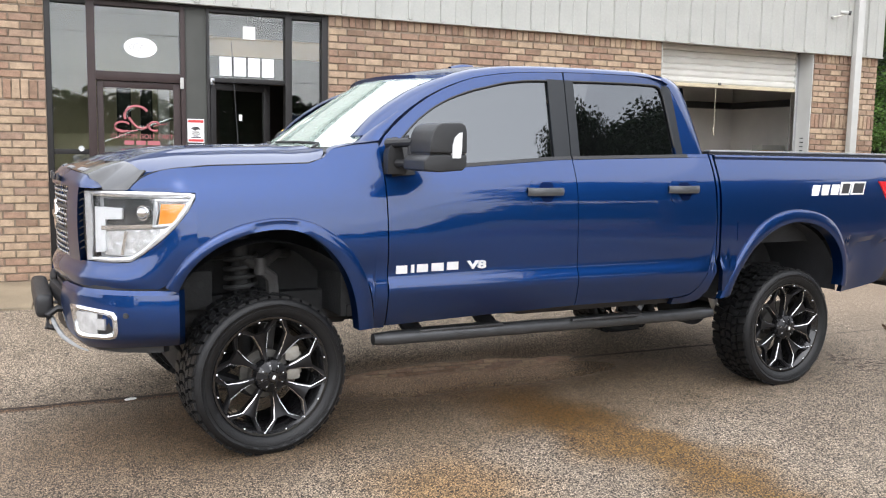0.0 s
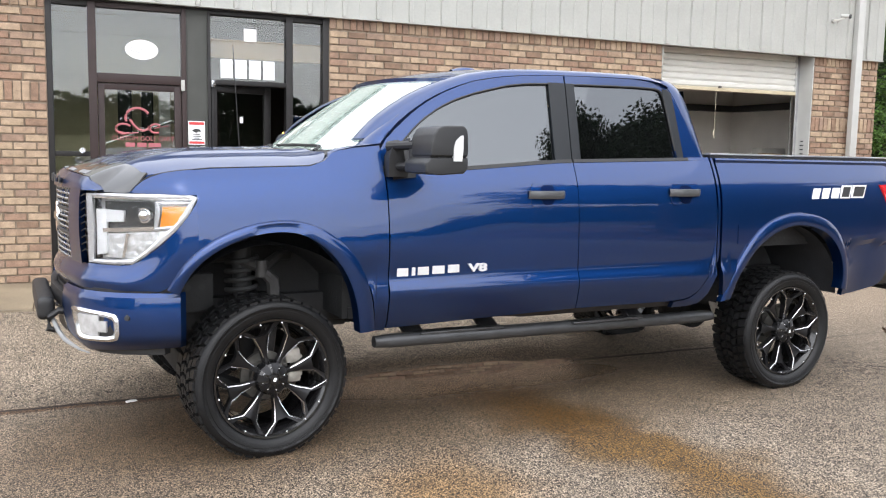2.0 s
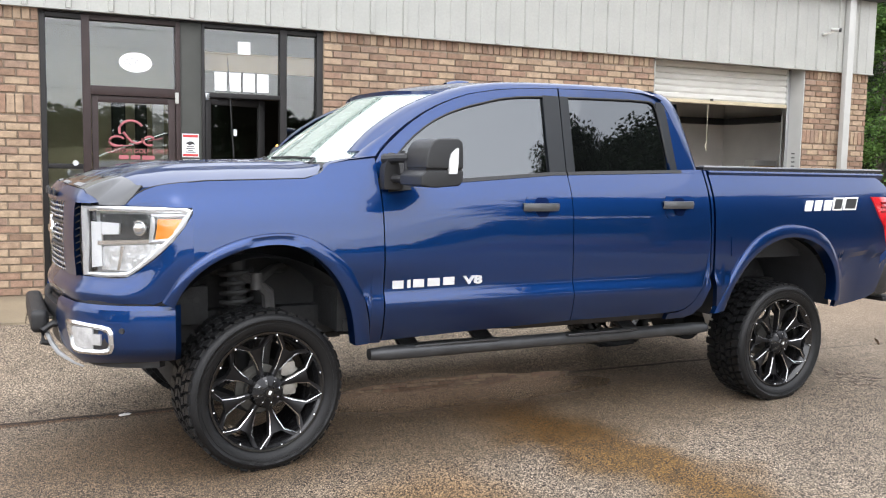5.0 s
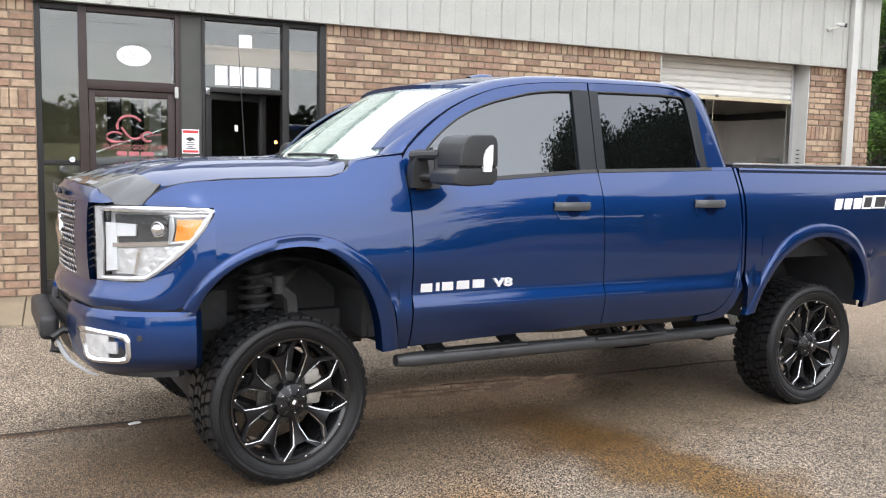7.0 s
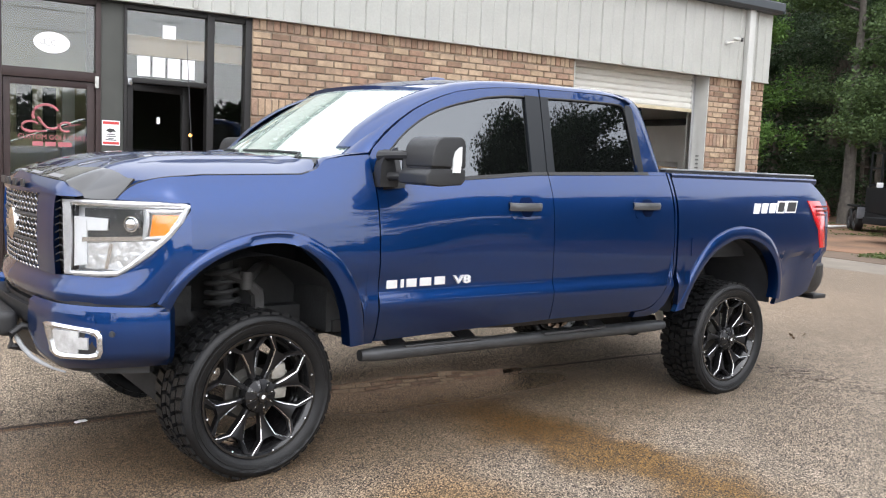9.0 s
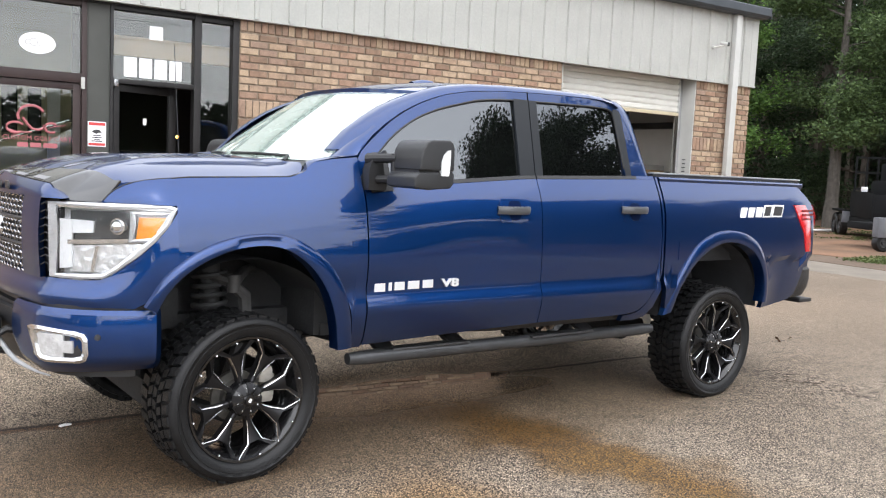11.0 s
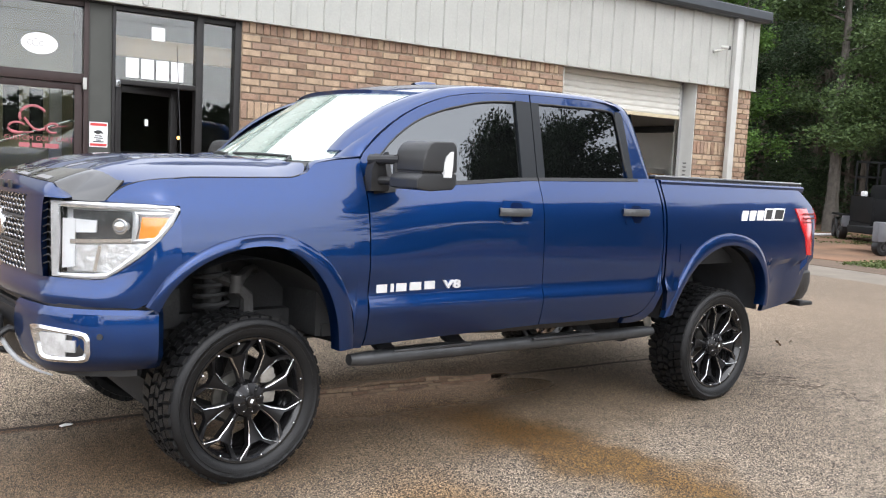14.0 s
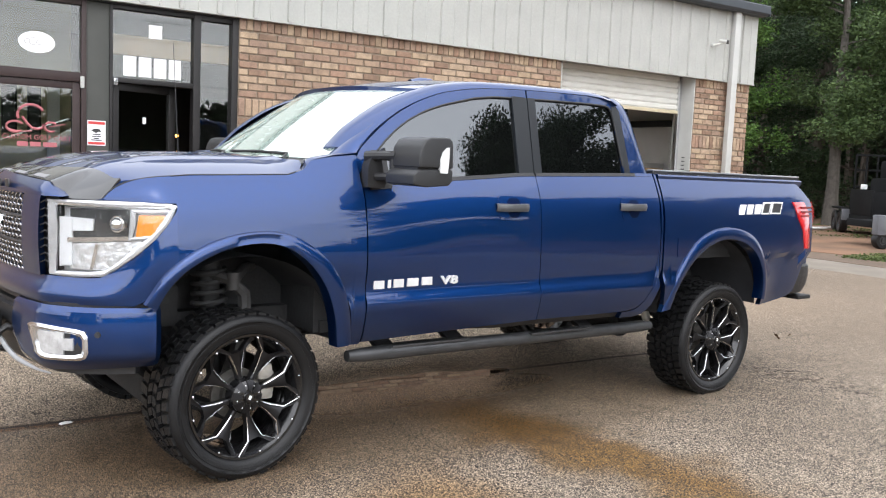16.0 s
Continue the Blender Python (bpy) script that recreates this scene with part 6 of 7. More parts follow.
def seat(x, y0, y1):
    bm = bmesh.new()
    box(bm, x, x + 0.52, y0, y1, 0.88, 1.06, 0.05)
    box(bm, 0, 0.16, y0, y1, 0.0, 0.66, 0.05, Matrix.Translation((x + 0.47, 0, 1.0)) @ Euler((0, radians(16), 0)).to_matrix().to_4x4())
    box(bm, 0, 0.10, (y0 + y1) / 2 - 0.13, (y0 + y1) / 2 + 0.13, 0.68, 0.86, 0.04, Matrix.Translation((x + 0.49, 0, 1.0)) @ Euler((0, radians(14), 0)).to_matrix().to_4x4())
    return bm


for x, y0, y1 in ((1.15, 0.25, 0.78), (1.15, 2 * YC - 0.78, 2 * YC - 0.25), (2.05, 0.22, 1.64)):
    part("seat", seat(x, y0, y1), LEATHER, truck)
part("headliner", sheet(bmesh.new(), [[Vector((x, YC + s * 0.70, 1.955 + 0.02 * (1 - s * s))) for s in (-1, -0.5, 0, 0.5, 1)] for x in (1.05, 1.6, 2.2, 2.7)]), INNER, truck)
# mast on the far front wing, and the fin on the roof
mast = part("mast_antenna", tube(bmesh.new(), [(0.275, 1.70, 1.40), (0.268, 1.70, 1.55), (0.250, 1.70, 1.85), (0.228, 1.70, 2.232)], [0.0042, 0.0036, 0.0028, 0.0022], 8), TRIM, truck, "thin black whip antenna")
part("base", cyl(bmesh.new(), (0.28, 1.70, 1.36), (0.274, 1.70, 1.43), 0.02, 0.008, 14), TRIM, mast)
part("roof_antenna", sheet(bmesh.new(), [[Vector((1.30 + 0.16 * t, 0.62 + s * 0.03 * (1 - 0.4 * t), 2.045 + 0.01 * t + 0.022 * math.sin(math.pi * (0.15 + 0.6 * t)) * (1 - s * s))) for s in (-1, -0.5, 0, 0.5, 1)] for t in (0, 0.25, 0.5, 0.75, 1)]), PAINT, truck)

# ---- storefront ----
def shop_empty(name, label, category, kind="structure", group=""):
    ob = empty(name, label, category, group)
    ob.matrix_world = SHOP
    if kind:
        ob["kind"] = kind
    return ob


def bars(thing, name, specs, material, bev=0.004):
    """Frame members (u0, u1, d0, d1, z0, z1), a part each."""
    for s in specs:
        part(name, box(bmesh.new(), *s, bev), material, thing)


def pane(thing, u0, u1, z0, z1, d=0.075, name="pane"):
    ob = part(name, box(bmesh.new(), u0, u1, d, d + 0.006, z0, z1), STOREGLASS, thing)
    ob.visible_shadow = False
    return ob


TOP, BOT = 2.955, 0.232
win = shop_empty("window_1", "storefront sidelight in a dark bronze frame", "window")
bars(win, "window_frame", [(-2.775, -2.722, 0.02, 0.13, BOT, TOP), (-2.722, -2.404, 0.03, 0.12, TOP - 0.05, TOP), (-2.722, -2.404, 0.03, 0.12, BOT, BOT + 0.12), (-2.722, -2.404, 0.035, 0.115, 1.455, 1.505)], BRONZE)
pane(win, -2.722, -2.404, BOT + 0.12, 1.455)
pane(win, -2.722, -2.404, 1.505, TOP - 0.05)
win = shop_empty("window_2", "storefront transom light above the glazed door", "window")
bars(win, "window_frame", [(-2.404, -2.327, 0.015, 0.135, BOT, TOP), (-2.327, -1.526, 0.03, 0.12, TOP - 0.05, TOP), (-2.327, -1.526, 0.02, 0.13, 2.185, 2.275), (-1.526, -1.481, 0.02, 0.13, BOT, TOP)], BROWN)
pane(win, -2.327, -1.526, 2.275, TOP - 0.05)
bm = bmesh.new()
box(bm, -1.481, -1.269, 0.04, 0.16, BOT, TOP, 0.004)
placed(part("storefront_post", bm, POSTGREY), "grey-painted panel post between two shop doors", "post")
win = shop_empty("window_3", "storefront transom light with white vinyl bars", "window")
bars(win, "window_frame", [(-1.269, -1.240, 0.02, 0.13, BOT, TOP), (-1.240, -0.462, 0.03, 0.12, TOP - 0.04, TOP), (-1.240, -0.462, 0.02, 0.13, 2.212, 2.262)], BRONZE)
pane(win, -1.240, -0.462, 2.262, TOP - 0.04)
win = shop_empty("window_4", "tall storefront sidelight beside the brick", "window")
bars(win, "window_frame", [(-0.462, -0.39, 0.015, 0.135, BOT, TOP), (-0.39, -0.066, 0.03, 0.12, TOP - 0.05, TOP), (-0.39, -0.066, 0.03, 0.12, BOT, BOT + 0.12), (-0.066, 0.0, 0.015, 0.135, BOT, TOP)], BRONZE)
pane(win, -0.39, -0.066, BOT + 0.12, TOP - 0.05)
bm = bmesh.new()
box(bm, STORE0, STORE1, 0.0, 0.15, TOP, 2.99)
placed(part("storefront_header", bm, BRONZE), "dark bronze head of the storefront", "trim")

door = shop_empty("door_1", "closed glazed shop door in a brown frame", "door")
bars(door, "door_stile", [(-2.322, -2.262, 0.045, 0.09, BOT + 0.01, 2.18), (-1.60, -1.531, 0.045, 0.09, BOT + 0.01, 2.18)], BROWN)
bars(door, "door_rail", [(-2.262, -1.60, 0.045, 0.09, 2.118, 2.18), (-2.262, -1.60, 0.045, 0.09, BOT + 0.01, BOT + 0.22)], BROWN)
pane(door, -2.262, -1.60, BOT + 0.22, 2.118, 0.065)
part("push_bar", tube(bmesh.new(), [(-1.56, 0.16, 1.80), (-1.62, 0.16, 1.83), (-2.22, 0.16, 1.60), (-2.27, 0.14, 1.58)], 0.014, 8), SATIN, door)
part("closer", box(bmesh.new(), -1.535, -1.50, 0.0, 0.03, 2.13, 2.24, 0.005), GREY_STEEL, door)
part("lock", cyl(bmesh.new(), (-2.475, 0.03, 1.512), (-2.475, 0.005, 1.512), 0.030, 0.027, 18), SATIN, win)

door = shop_empty("door_2", "dark glazed shop door standing ajar inwards", "door")
hinge = Matrix.Translation((-1.238, 0.06, 0)) @ Matrix.Rotation(radians(16), 4, "Z")
door.matrix_world = SHOP @ hinge
bars(door, "door_stile", [(0.0, 0.06, -0.02, 0.025, BOT + 0.01, 2.21), (0.60, 0.675, -0.02, 0.025, BOT + 0.01, 2.21)], BRONZE)
bars(door, "door_rail", [(0.06, 0.60, -0.02, 0.025, 2.14, 2.21), (0.06, 0.60, -0.02, 0.025, BOT + 0.01, BOT + 0.22)], BRONZE)
pane(door, 0.06, 0.60, BOT + 0.22, 2.14, 0.0)
part("hinge", box(bmesh.new(), -0.018, 0.022, -0.07, -0.035, 2.18, 2.25, 0.004), SATIN, door)
part("notice", box(bmesh.new(), 0.32, 0.355, -0.006, -0.002, 1.83, 1.895), VINYL_WHITE, door)


def sticker(name, bm, material, label, category):
    ob = part(name, bm, material)
    ob.matrix_world = SHOP
    return tagged(ob, label, category)


def ellipse(cx, cz, rx, rz, n=40):
    return [(cx + rx * math.cos(math.tau * k / n), cz + rz * math.sin(math.tau * k / n)) for k in range(n)]


G = 0.073
# white oval decal with a faint grey device
bm = prism(bmesh.new(), ellipse(-1.905, 2.522, 0.157, 0.098), G - 0.002, G)
oval = sticker("oval_decal", bm, VINYL_WHITE, "white oval vinyl decal on the transom glass", "decal")
for c, r in (((-1.985, 2.525), 0.022), ((-1.935, 2.528), 0.034), ((-1.885, 2.522), 0.022)):
    part("device", tube(bmesh.new(), [(c[0] + r * math.cos(a), G - 0.003, c[1] + r * math.sin(a)) for a in [0.9 + 0.45 * k for k in range(11)]], 0.004, 4), GREY_STEEL, oval)
bm = prism(bmesh.new(), ellipse(-1.95, 1.27, 0.20, 0.10), 0.06, 0.0625)
sticker("oval_decal", bm, VINYL_WHITE, "white oval vinyl decal low on the door glass", "decal")
num = shop_empty("white_number_bars", "four bold white vinyl bars on the transom glass", "decal", "")
for k in range(4):
    u = -1.135 + 0.146 * k
    part("bar", prism(bmesh.new(), [(u, 2.288), (u + 0.122, 2.288), (u + 0.122, 2.480), (u, 2.480)], G - 0.002, G), VINYL_WHITE, num)
bm = prism(bmesh.new(), [(-0.895, 2.672), (-0.765, 2.672), (-0.765, 2.802), (-0.895, 2.802)], G - 0.002, G)
sticker("white_letter_bar", bm, VINYL_WHITE, "single white vinyl bar above four others", "decal")

# pink device and words on the door
logo = shop_empty("pink_logo", "pink vinyl swoosh device with lettering on the door glass", "decal", "")
D = 0.0625
for pts, r in (([(-2.09 + 0.075 * math.cos(a), 1.735 + 0.05 * math.sin(a)) for a in [0.6 + 0.44 * k for k in range(12)]], 0.011),
               ([(-1.955 + 0.115 * math.cos(a), 1.845 + 0.10 * math.sin(a)) for a in [0.5 + 0.30 * k for k in range(11)]], 0.013),
               ([(-2.03, 1.83), (-1.99, 1.77), (-1.95, 1.73), (-1.90, 1.72), (-1.86, 1.735), (-1.85, 1.77)], 0.012),
               ([(-1.785 + 0.055 * math.cos(a), 1.745 + 0.045 * math.sin(a)) for a in [0.7 + 0.46 * k for k in range(11)]], 0.011),
               ([(-1.80, 1.745), (-1.73, 1.765), (-1.66, 1.775)], 0.004),
               ([(-2.16, 1.715), (-2.06, 1.690), (-1.95, 1.700)], 0.006)):
    part("swoosh", tube(bmesh.new(), [(u, D, z) for u, z in pts], r, 5), VINYL_PINK, logo)


def words(text, size, u, z, material, parent, d, wide=1.0, thick=0.0008, bold=0.0):
    cu = bpy.data.curves.new("lettering", "FONT")
    cu.body, cu.size, cu.extrude, cu.offset = text, size, thick, bold
    ob = new("lettering", cu)
    bpy.context.view_layer.update()
    me = bpy.data.meshes.new_from_object(ob)
    bpy.data.objects.remove(ob)
    bm = bmesh.new()
    bm.from_mesh(me)
    left = set(bm.verts)
    while left:
        stack, found = [left.pop()], []
        while stack:
            v = stack.pop()
            found.append(v)
            for e in v.link_edges:
                w = e.other_vert(v)
                if w in left:
                    left.remove(w)
                    stack.append(w)
        keep = set(found)
        one, index = bmesh.new(), {}
        for v in found:
            index[v] = one.verts.new((v.co.x * wide, v.co.y, v.co.z))
        for f in bm.faces:
            if f.verts[0] in keep:
                one.faces.new([index[v] for v in f.verts])
        ob = part("letter", one, material, parent)
        ob.matrix_basis = pose(u, d, z, 90, 0, 0)
    bm.free()


words("V8", 0.058, 1.056, 0.915, LETTERS, front_doors[0], side_y(1.1, 0.93) - 0.006, 1.75, 0.005, 0.0022)
words("CUSTOM GOLF CARTS", 0.061, -2.20, 1.622, VINYL_PINK, logo, D)
for u0, u1 in ((-2.075, -1.985), (-1.965, -1.875), (-1.855, -1.735)):
    part("bar", prism(bmesh.new(), [(u0, 1.558), (u1, 1.558), (u1, 1.600), (u0, 1.600)], D - 0.002, D), VINYL_PINK, logo)

# warning notice on the post
sign = shop_empty("notice_sign", "small white notice with red bands on the grey post", "sign", "")
part("plate", box(bmesh.new(), -1.468, -1.302, 0.034, 0.039, 1.592, 1.832), VINYL_WHITE, sign)
part("red_band", box(bmesh.new(), -1.460, -1.310, 0.031, 0.034, 1.795, 1.822), VINYL_RED, sign)
part("red_band", box(bmesh.new(), -1.460, -1.310, 0.031, 0.034, 1.602, 1.626), VINYL_RED, sign)
part("device", prism(bmesh.new(), [(-1.435, 1.735), (-1.40, 1.755), (-1.36, 1.752), (-1.338, 1.722), (-1.37, 1.725), (-1.39, 1.712), (-1.41, 1.722)], 0.031, 0.034), PRINT_BLACK, sign)
for z, w in ((1.695, 0.07), (1.675, 0.085), (1.655, 0.05), (1.64, 0.1)):
    part("print_bar", box(bmesh.new(), -1.385 - w / 2, -1.385 + w / 2, 0.031, 0.034, z, z + 0.009), PRINT_BLACK, sign)

# green turf mat on the walk before the doors
def walk_z(d):
    return lerp([(-1.07, 0.118), (0.2, 0.232)], d) + 0.004


turf = shop_empty("door_mat", "green turf mat with a black rubber edge on the walk", "mat", "")
part("turf", sheet(bmesh.new(), [[Vector((u, d, walk_z(d) + 0.016)) for d in (-0.97, -0.7, -0.4, -0.1, -0.02)] for u in (-2.68, -2.2, -1.8, -1.45)], (0, 0, -0.012)), mat("green_turf", (0.012, 0.16, 0.045), 0.9, var=0.3, scale=40, bump=0.8, bscale=300), turf)
for d0, d1, u0, u1 in ((-1.02, -0.972, -2.73, -1.40), (-0.018, 0.0, -2.73, -1.40), (-0.971, -0.019, -2.73, -2.682), (-0.971, -0.019, -1.448, -1.40)):
    part("edge", sheet(bmesh.new(), [[Vector((u, d, walk_z(d) + 0.019)) for d in (d0, d1)] for u in (u0, u1)], (0, 0, -0.016)), TRIM, turf)
part("stripe", sheet(bmesh.new(), [[Vector((u, d, walk_z(d) + 0.019)) for d in (-0.62, -0.42)] for u in (-2.60, -1.50)], (0, 0, -0.002)), VINYL_WHITE, turf)

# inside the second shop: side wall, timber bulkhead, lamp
# partition coloured near-black too, in place of an unlit wall
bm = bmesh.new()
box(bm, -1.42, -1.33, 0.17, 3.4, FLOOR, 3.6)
placed(part("wall_partition", bm, DARK), "partition wall between the two shops, coloured near-black as unlit", "wall")
bm = bmesh.new()
box(bm, -1.33, 3.2, 0.30, 0.36, 2.515, 2.71, 0.008)
placed(part("bulkhead", bm, mat("tan_timber", (0.74, 0.50, 0.32), 0.7, var=0.15, scale=3, fine=0.2)), "tan timber bulkhead below the shop ceiling", "bulkhead")
bulb = shop_empty("table_lamp", "small glowing amber lamp inside the dark shop", "lamp", "")
GLOW = mat("amber_glow", (0.9, 0.45, 0.1), 0.5)
GLOW.node_tree.nodes["Principled BSDF"].inputs["Emission Color"].default_value = (1.0, 0.45, 0.10, 1)
GLOW.node_tree.nodes["Principled BSDF"].inputs["Emission Strength"].default_value = 2.5
LAMP_AT = (0.04, 2.5, 1.78)
bm = bmesh.new()
bmesh.ops.create_uvsphere(bm, u_segments=14, v_segments=10, radius=0.022, matrix=Matrix.Translation(LAMP_AT))
part("bulb", bm, GLOW, bulb)
part("stem", cyl(bmesh.new(), (LAMP_AT[0], 2.5, FLOOR), (LAMP_AT[0], 2.5, LAMP_AT[2] - 0.03), 0.02, 0.012, 10), TRIM, bulb)
part("foot", cyl(bmesh.new(), (LAMP_AT[0], 2.5, FLOOR), (LAMP_AT[0], 2.5, FLOOR + 0.03), 0.14, 0.12, 20), TRIM, bulb)

# dim office behind the glazed door
for u, w, z0, z1 in ((-2.10, 0.15, 1.66, 2.20), (-1.85, 0.13, 1.60, 2.18)):
    pic = shop_empty("framed_board", "tall dark framed board on the tan office wall", "board", "", "boards on the office wall")
    part("board", box(bmesh.new(), u + 0.02, u + w - 0.02, 1.275, 1.29, z0 + 0.02, z1 - 0.02), DARK, pic)
    for a in ((u, u + 0.02, 1.26, 1.298, z0, z1), (u + w - 0.02, u + w, 1.26, 1.298, z0, z1), (u + 0.02, u + w - 0.02, 1.26, 1.298, z1 - 0.02, z1), (u + 0.02, u + w - 0.02, 1.26, 1.298, z0, z0 + 0.02)):
        part("frame", box(bmesh.new(), *a), BRONZE, pic)
bm = bmesh.new()
box(bm, -1.66, -1.54, 1.22, 1.298, FLOOR, 2.28, 0.006)
placed(part("door_casing", bm, INNER), "pale timber door casing on the office wall", "door casing")

# ---- roll door and work bay ----
REV = 0.29
jam = shop_empty("door_frame", "grey steel jambs of the roll-door opening", "door frame")
part("jamb", box(bmesh.new(), BAY1 - 0.014, BAY1 - 0.001, 0.004, REV + 0.10, 0.1, 3.0, 0.003), GREY_STEEL, jam)
part("jamb", box(bmesh.new(), BAY0 + 0.001, BAY0 + 0.014, 0.004, REV + 0.10, 0.1, 3.0, 0.003), GREY_STEEL, jam)
part("guide", box(bmesh.new(), BAY1 - 0.07, BAY1 - 0.016, REV - 0.05, REV + 0.02, 0.1, 3.0, 0.004), SATIN, jam)
part("guide", box(bmesh.new(), BAY0 + 0.016, BAY0 + 0.07, REV - 0.05, REV + 0.02, 0.1, 3.0, 0.004), SATIN, jam)
for k in range(4):
    part("label_bar", box(bmesh.new(), BAY1 - 0.019, BAY1 - 0.0145, 0.10, 0.16, 1.64 + 0.058 * k, 1.655 + 0.058 * k), PRINT_BLACK, jam)
roller = shop_empty("roll_up_door", "half-raised white ribbed steel roll-up door", "roll-up door", "")


def slat(z):
    prof = [(0, 0), (-0.006, 0.008), (-0.018, 0.02), (-0.022, 0.045), (-0.018, 0.066), (-0.004, 0.076), (0.004, 0.08), (0, 0.084)]
    return sheet(bmesh.new(), [[Vector((u, REV + d, z + h)) for d, h in prof] for u in (BAY0 + 0.03, 5.2, 6.0, BAY1 - 0.03)], (0, 0.008, 0))


for k in range(8):
    part("slat", slat(2.51 + 0.084 * k), WHITE_STEEL, roller)
part("bottom_bar", box(bmesh.new(), BAY0 + 0.03, BAY1 - 0.03, REV - 0.035, REV + 0.03, 2.462, 2.508, 0.006), mat("cream_bar", (0.62, 0.54, 0.38), 0.5, var=0.2, scale=5), roller)
CORD = mat("tan_cord", (0.48, 0.43, 0.34), 0.8, var=0.2, scale=30)
part("pull_cord", tube(bmesh.new(), [(5.42, REV - 0.02, 2.46), (5.415, REV - 0.02, 2.2), (5.42, REV - 0.02, 1.82)], 0.0035, 6), CORD, roller)
part("cord_knot", tube(bmesh.new(), [(5.42, REV - 0.02, 1.95), (5.40, REV - 0.02, 1.90), (5.425, REV - 0.02, 1.84)], 0.009, 6), CORD, roller)
part("latch", box(bmesh.new(), 5.44, 5.48, REV - 0.05, REV - 0.03, 2.50, 2.53, 0.004), BRAKE, roller)

# bench with cartons in the bay
bench = shop_empty("workbench", "plain grey workbench along the bay's side wall", "workbench", "")
part("bench_top", box(bmesh.new(), 7.05, 7.75, 0.6, 2.45, 1.10, 1.16, 0.006), GREY_STEEL, bench)
for u in (7.08, 7.66):
    for d in (0.65, 2.34):
        part("leg", box(bmesh.new(), u, u + 0.06, d, d + 0.06, FLOOR, 1.10), GREY_STEEL, bench)


def carton(u, d, w, h, material, label):
    ob = part("carton", box(box(bmesh.new(), u, u + w, d, d + 0.22, 1.162, 1.162 + h, 0.004), u + 0.01, u + w - 0.01, d + 0.1, d + 0.12, 1.160 + h, 1.166 + h), material)
    ob.matrix_world = SHOP
    return tagged(ob, label, "carton")


carton(7.22, 1.30, 0.45, 0.575, mat("white_carton", (0.55, 0.53, 0.49), 0.8, var=0.1, scale=6), "white carton on the workbench")
carton(7.10, 1.05, 0.3, 0.49, CARDBOARD, "brown cardboard carton on the workbench")
carton(7.2, 0.72, 0.3, 0.47, DARK, "dark storage box on the workbench")

# ---- security camera ----
cctv = shop_empty("security_camera", "small white bullet security camera on the siding", "security camera", "")
part("base", cyl(bmesh.new(), (7.07, -0.055, 3.47), (7.07, -0.085, 3.47), 0.032, 0.028, 16), GREY_STEEL, cctv)
part("arm", tube(bmesh.new(), [(7.07, -0.08, 3.47), (7.10, -0.15, 3.475), (7.14, -0.19, 3.50)], 0.013, 8), WHITE_STEEL, cctv)
part("body", cyl(bmesh.new(), (7.10, -0.16, 3.525), (7.17, -0.24, 3.508), 0.024, 0.026, 16), GREY_STEEL, cctv)
part("lens_hood", cyl(bmesh.new(), (7.168, -0.238, 3.508), (7.188, -0.262, 3.503), 0.029, 0.029, 16), PRINT_BLACK, cctv)

# ---- far edge of the lot ----
def strip(name, x0, x1, z, material, label, category, wob=0.0):
    ys = [-60, -30, -15] + [-8 + 0.6 * i for i in range(60)] + [34, 45, 70]
    rnd = random.Random(len(name))
    rows = []
    for y in ys:
        a, b = x0(y) + rnd.uniform(-wob, wob), x1(y)
        rows.append([Vector((a + (b - a) * t, y, z + (0.0 if 0 < t < 1 else -0.0))) for t in (0, 0.1, 0.5, 0.9, 1)])
    bm = sheet(bmesh.new(), rows, (0, 0, -0.1))
    return tagged(part(name, bm, material), label, category, kind="structure")


DIRT = mat("red_clay_dirt", (0.21, 0.11, 0.06), 0.95, second=(0.105, 0.062, 0.036), scale=0.7, bump=0.5, bscale=25, fine=0.5)
REDTAR = mat("brown_drive_surface", (0.135, 0.092, 0.062), 0.85, var=0.3, scale=1.5, bump=0.4, bscale=60, fine=0.4)
strip("gutter_strip", lambda y: 11.28 + 0.17 * y, lambda y: 13.75 + 0.14 * y, 0.022, DRYCONC, "pale worn concrete gutter strip", "pavement", 0.03)
strip("drive", lambda y: 13.75 + 0.14 * y, lambda y: 15.2 + 0.14 * y, 0.030, REDTAR, "brown surfaced drive edge", "road")
strip("dirt_verge", lambda y: 15.2 + 0.14 * y, lambda y: 90 + 0.0 * y, 0.038, DIRT, "red clay verge with scattered grass", "ground", 0.12)



def leaf_material(name, a, b):
    m = bpy.data.materials.new(name)
    m.use_nodes = True
    n, l = m.node_tree.nodes, m.node_tree.links
    s = n["Principled BSDF"]
    s.inputs["Roughness"].default_value = 0.55
    s.inputs["Specular IOR Level"].default_value = 0.3
    ge, r = n.new("ShaderNodeNewGeometry"), n.new("ShaderNodeValToRGB")
    r.color_ramp.elements[0].color, r.color_ramp.elements[1].color = (*a, 1), (*b, 1)
    l.new(ge.outputs["Random Per Island"], r.inputs[0])
    l.new(r.outputs[0], s.inputs["Base Color"])
    tr, mx = n.new("ShaderNodeBsdfTranslucent"), n.new("ShaderNodeMixShader")
    l.new(r.outputs[0], tr.inputs[0])
    mx.inputs[0].default_value = 0.3
    l.new(s.outputs[0], mx.inputs[1])
    l.new(tr.outputs[0], mx.inputs[2])
    l.new(mx.outputs[0], n["Material Output"].inputs[0])
    return m


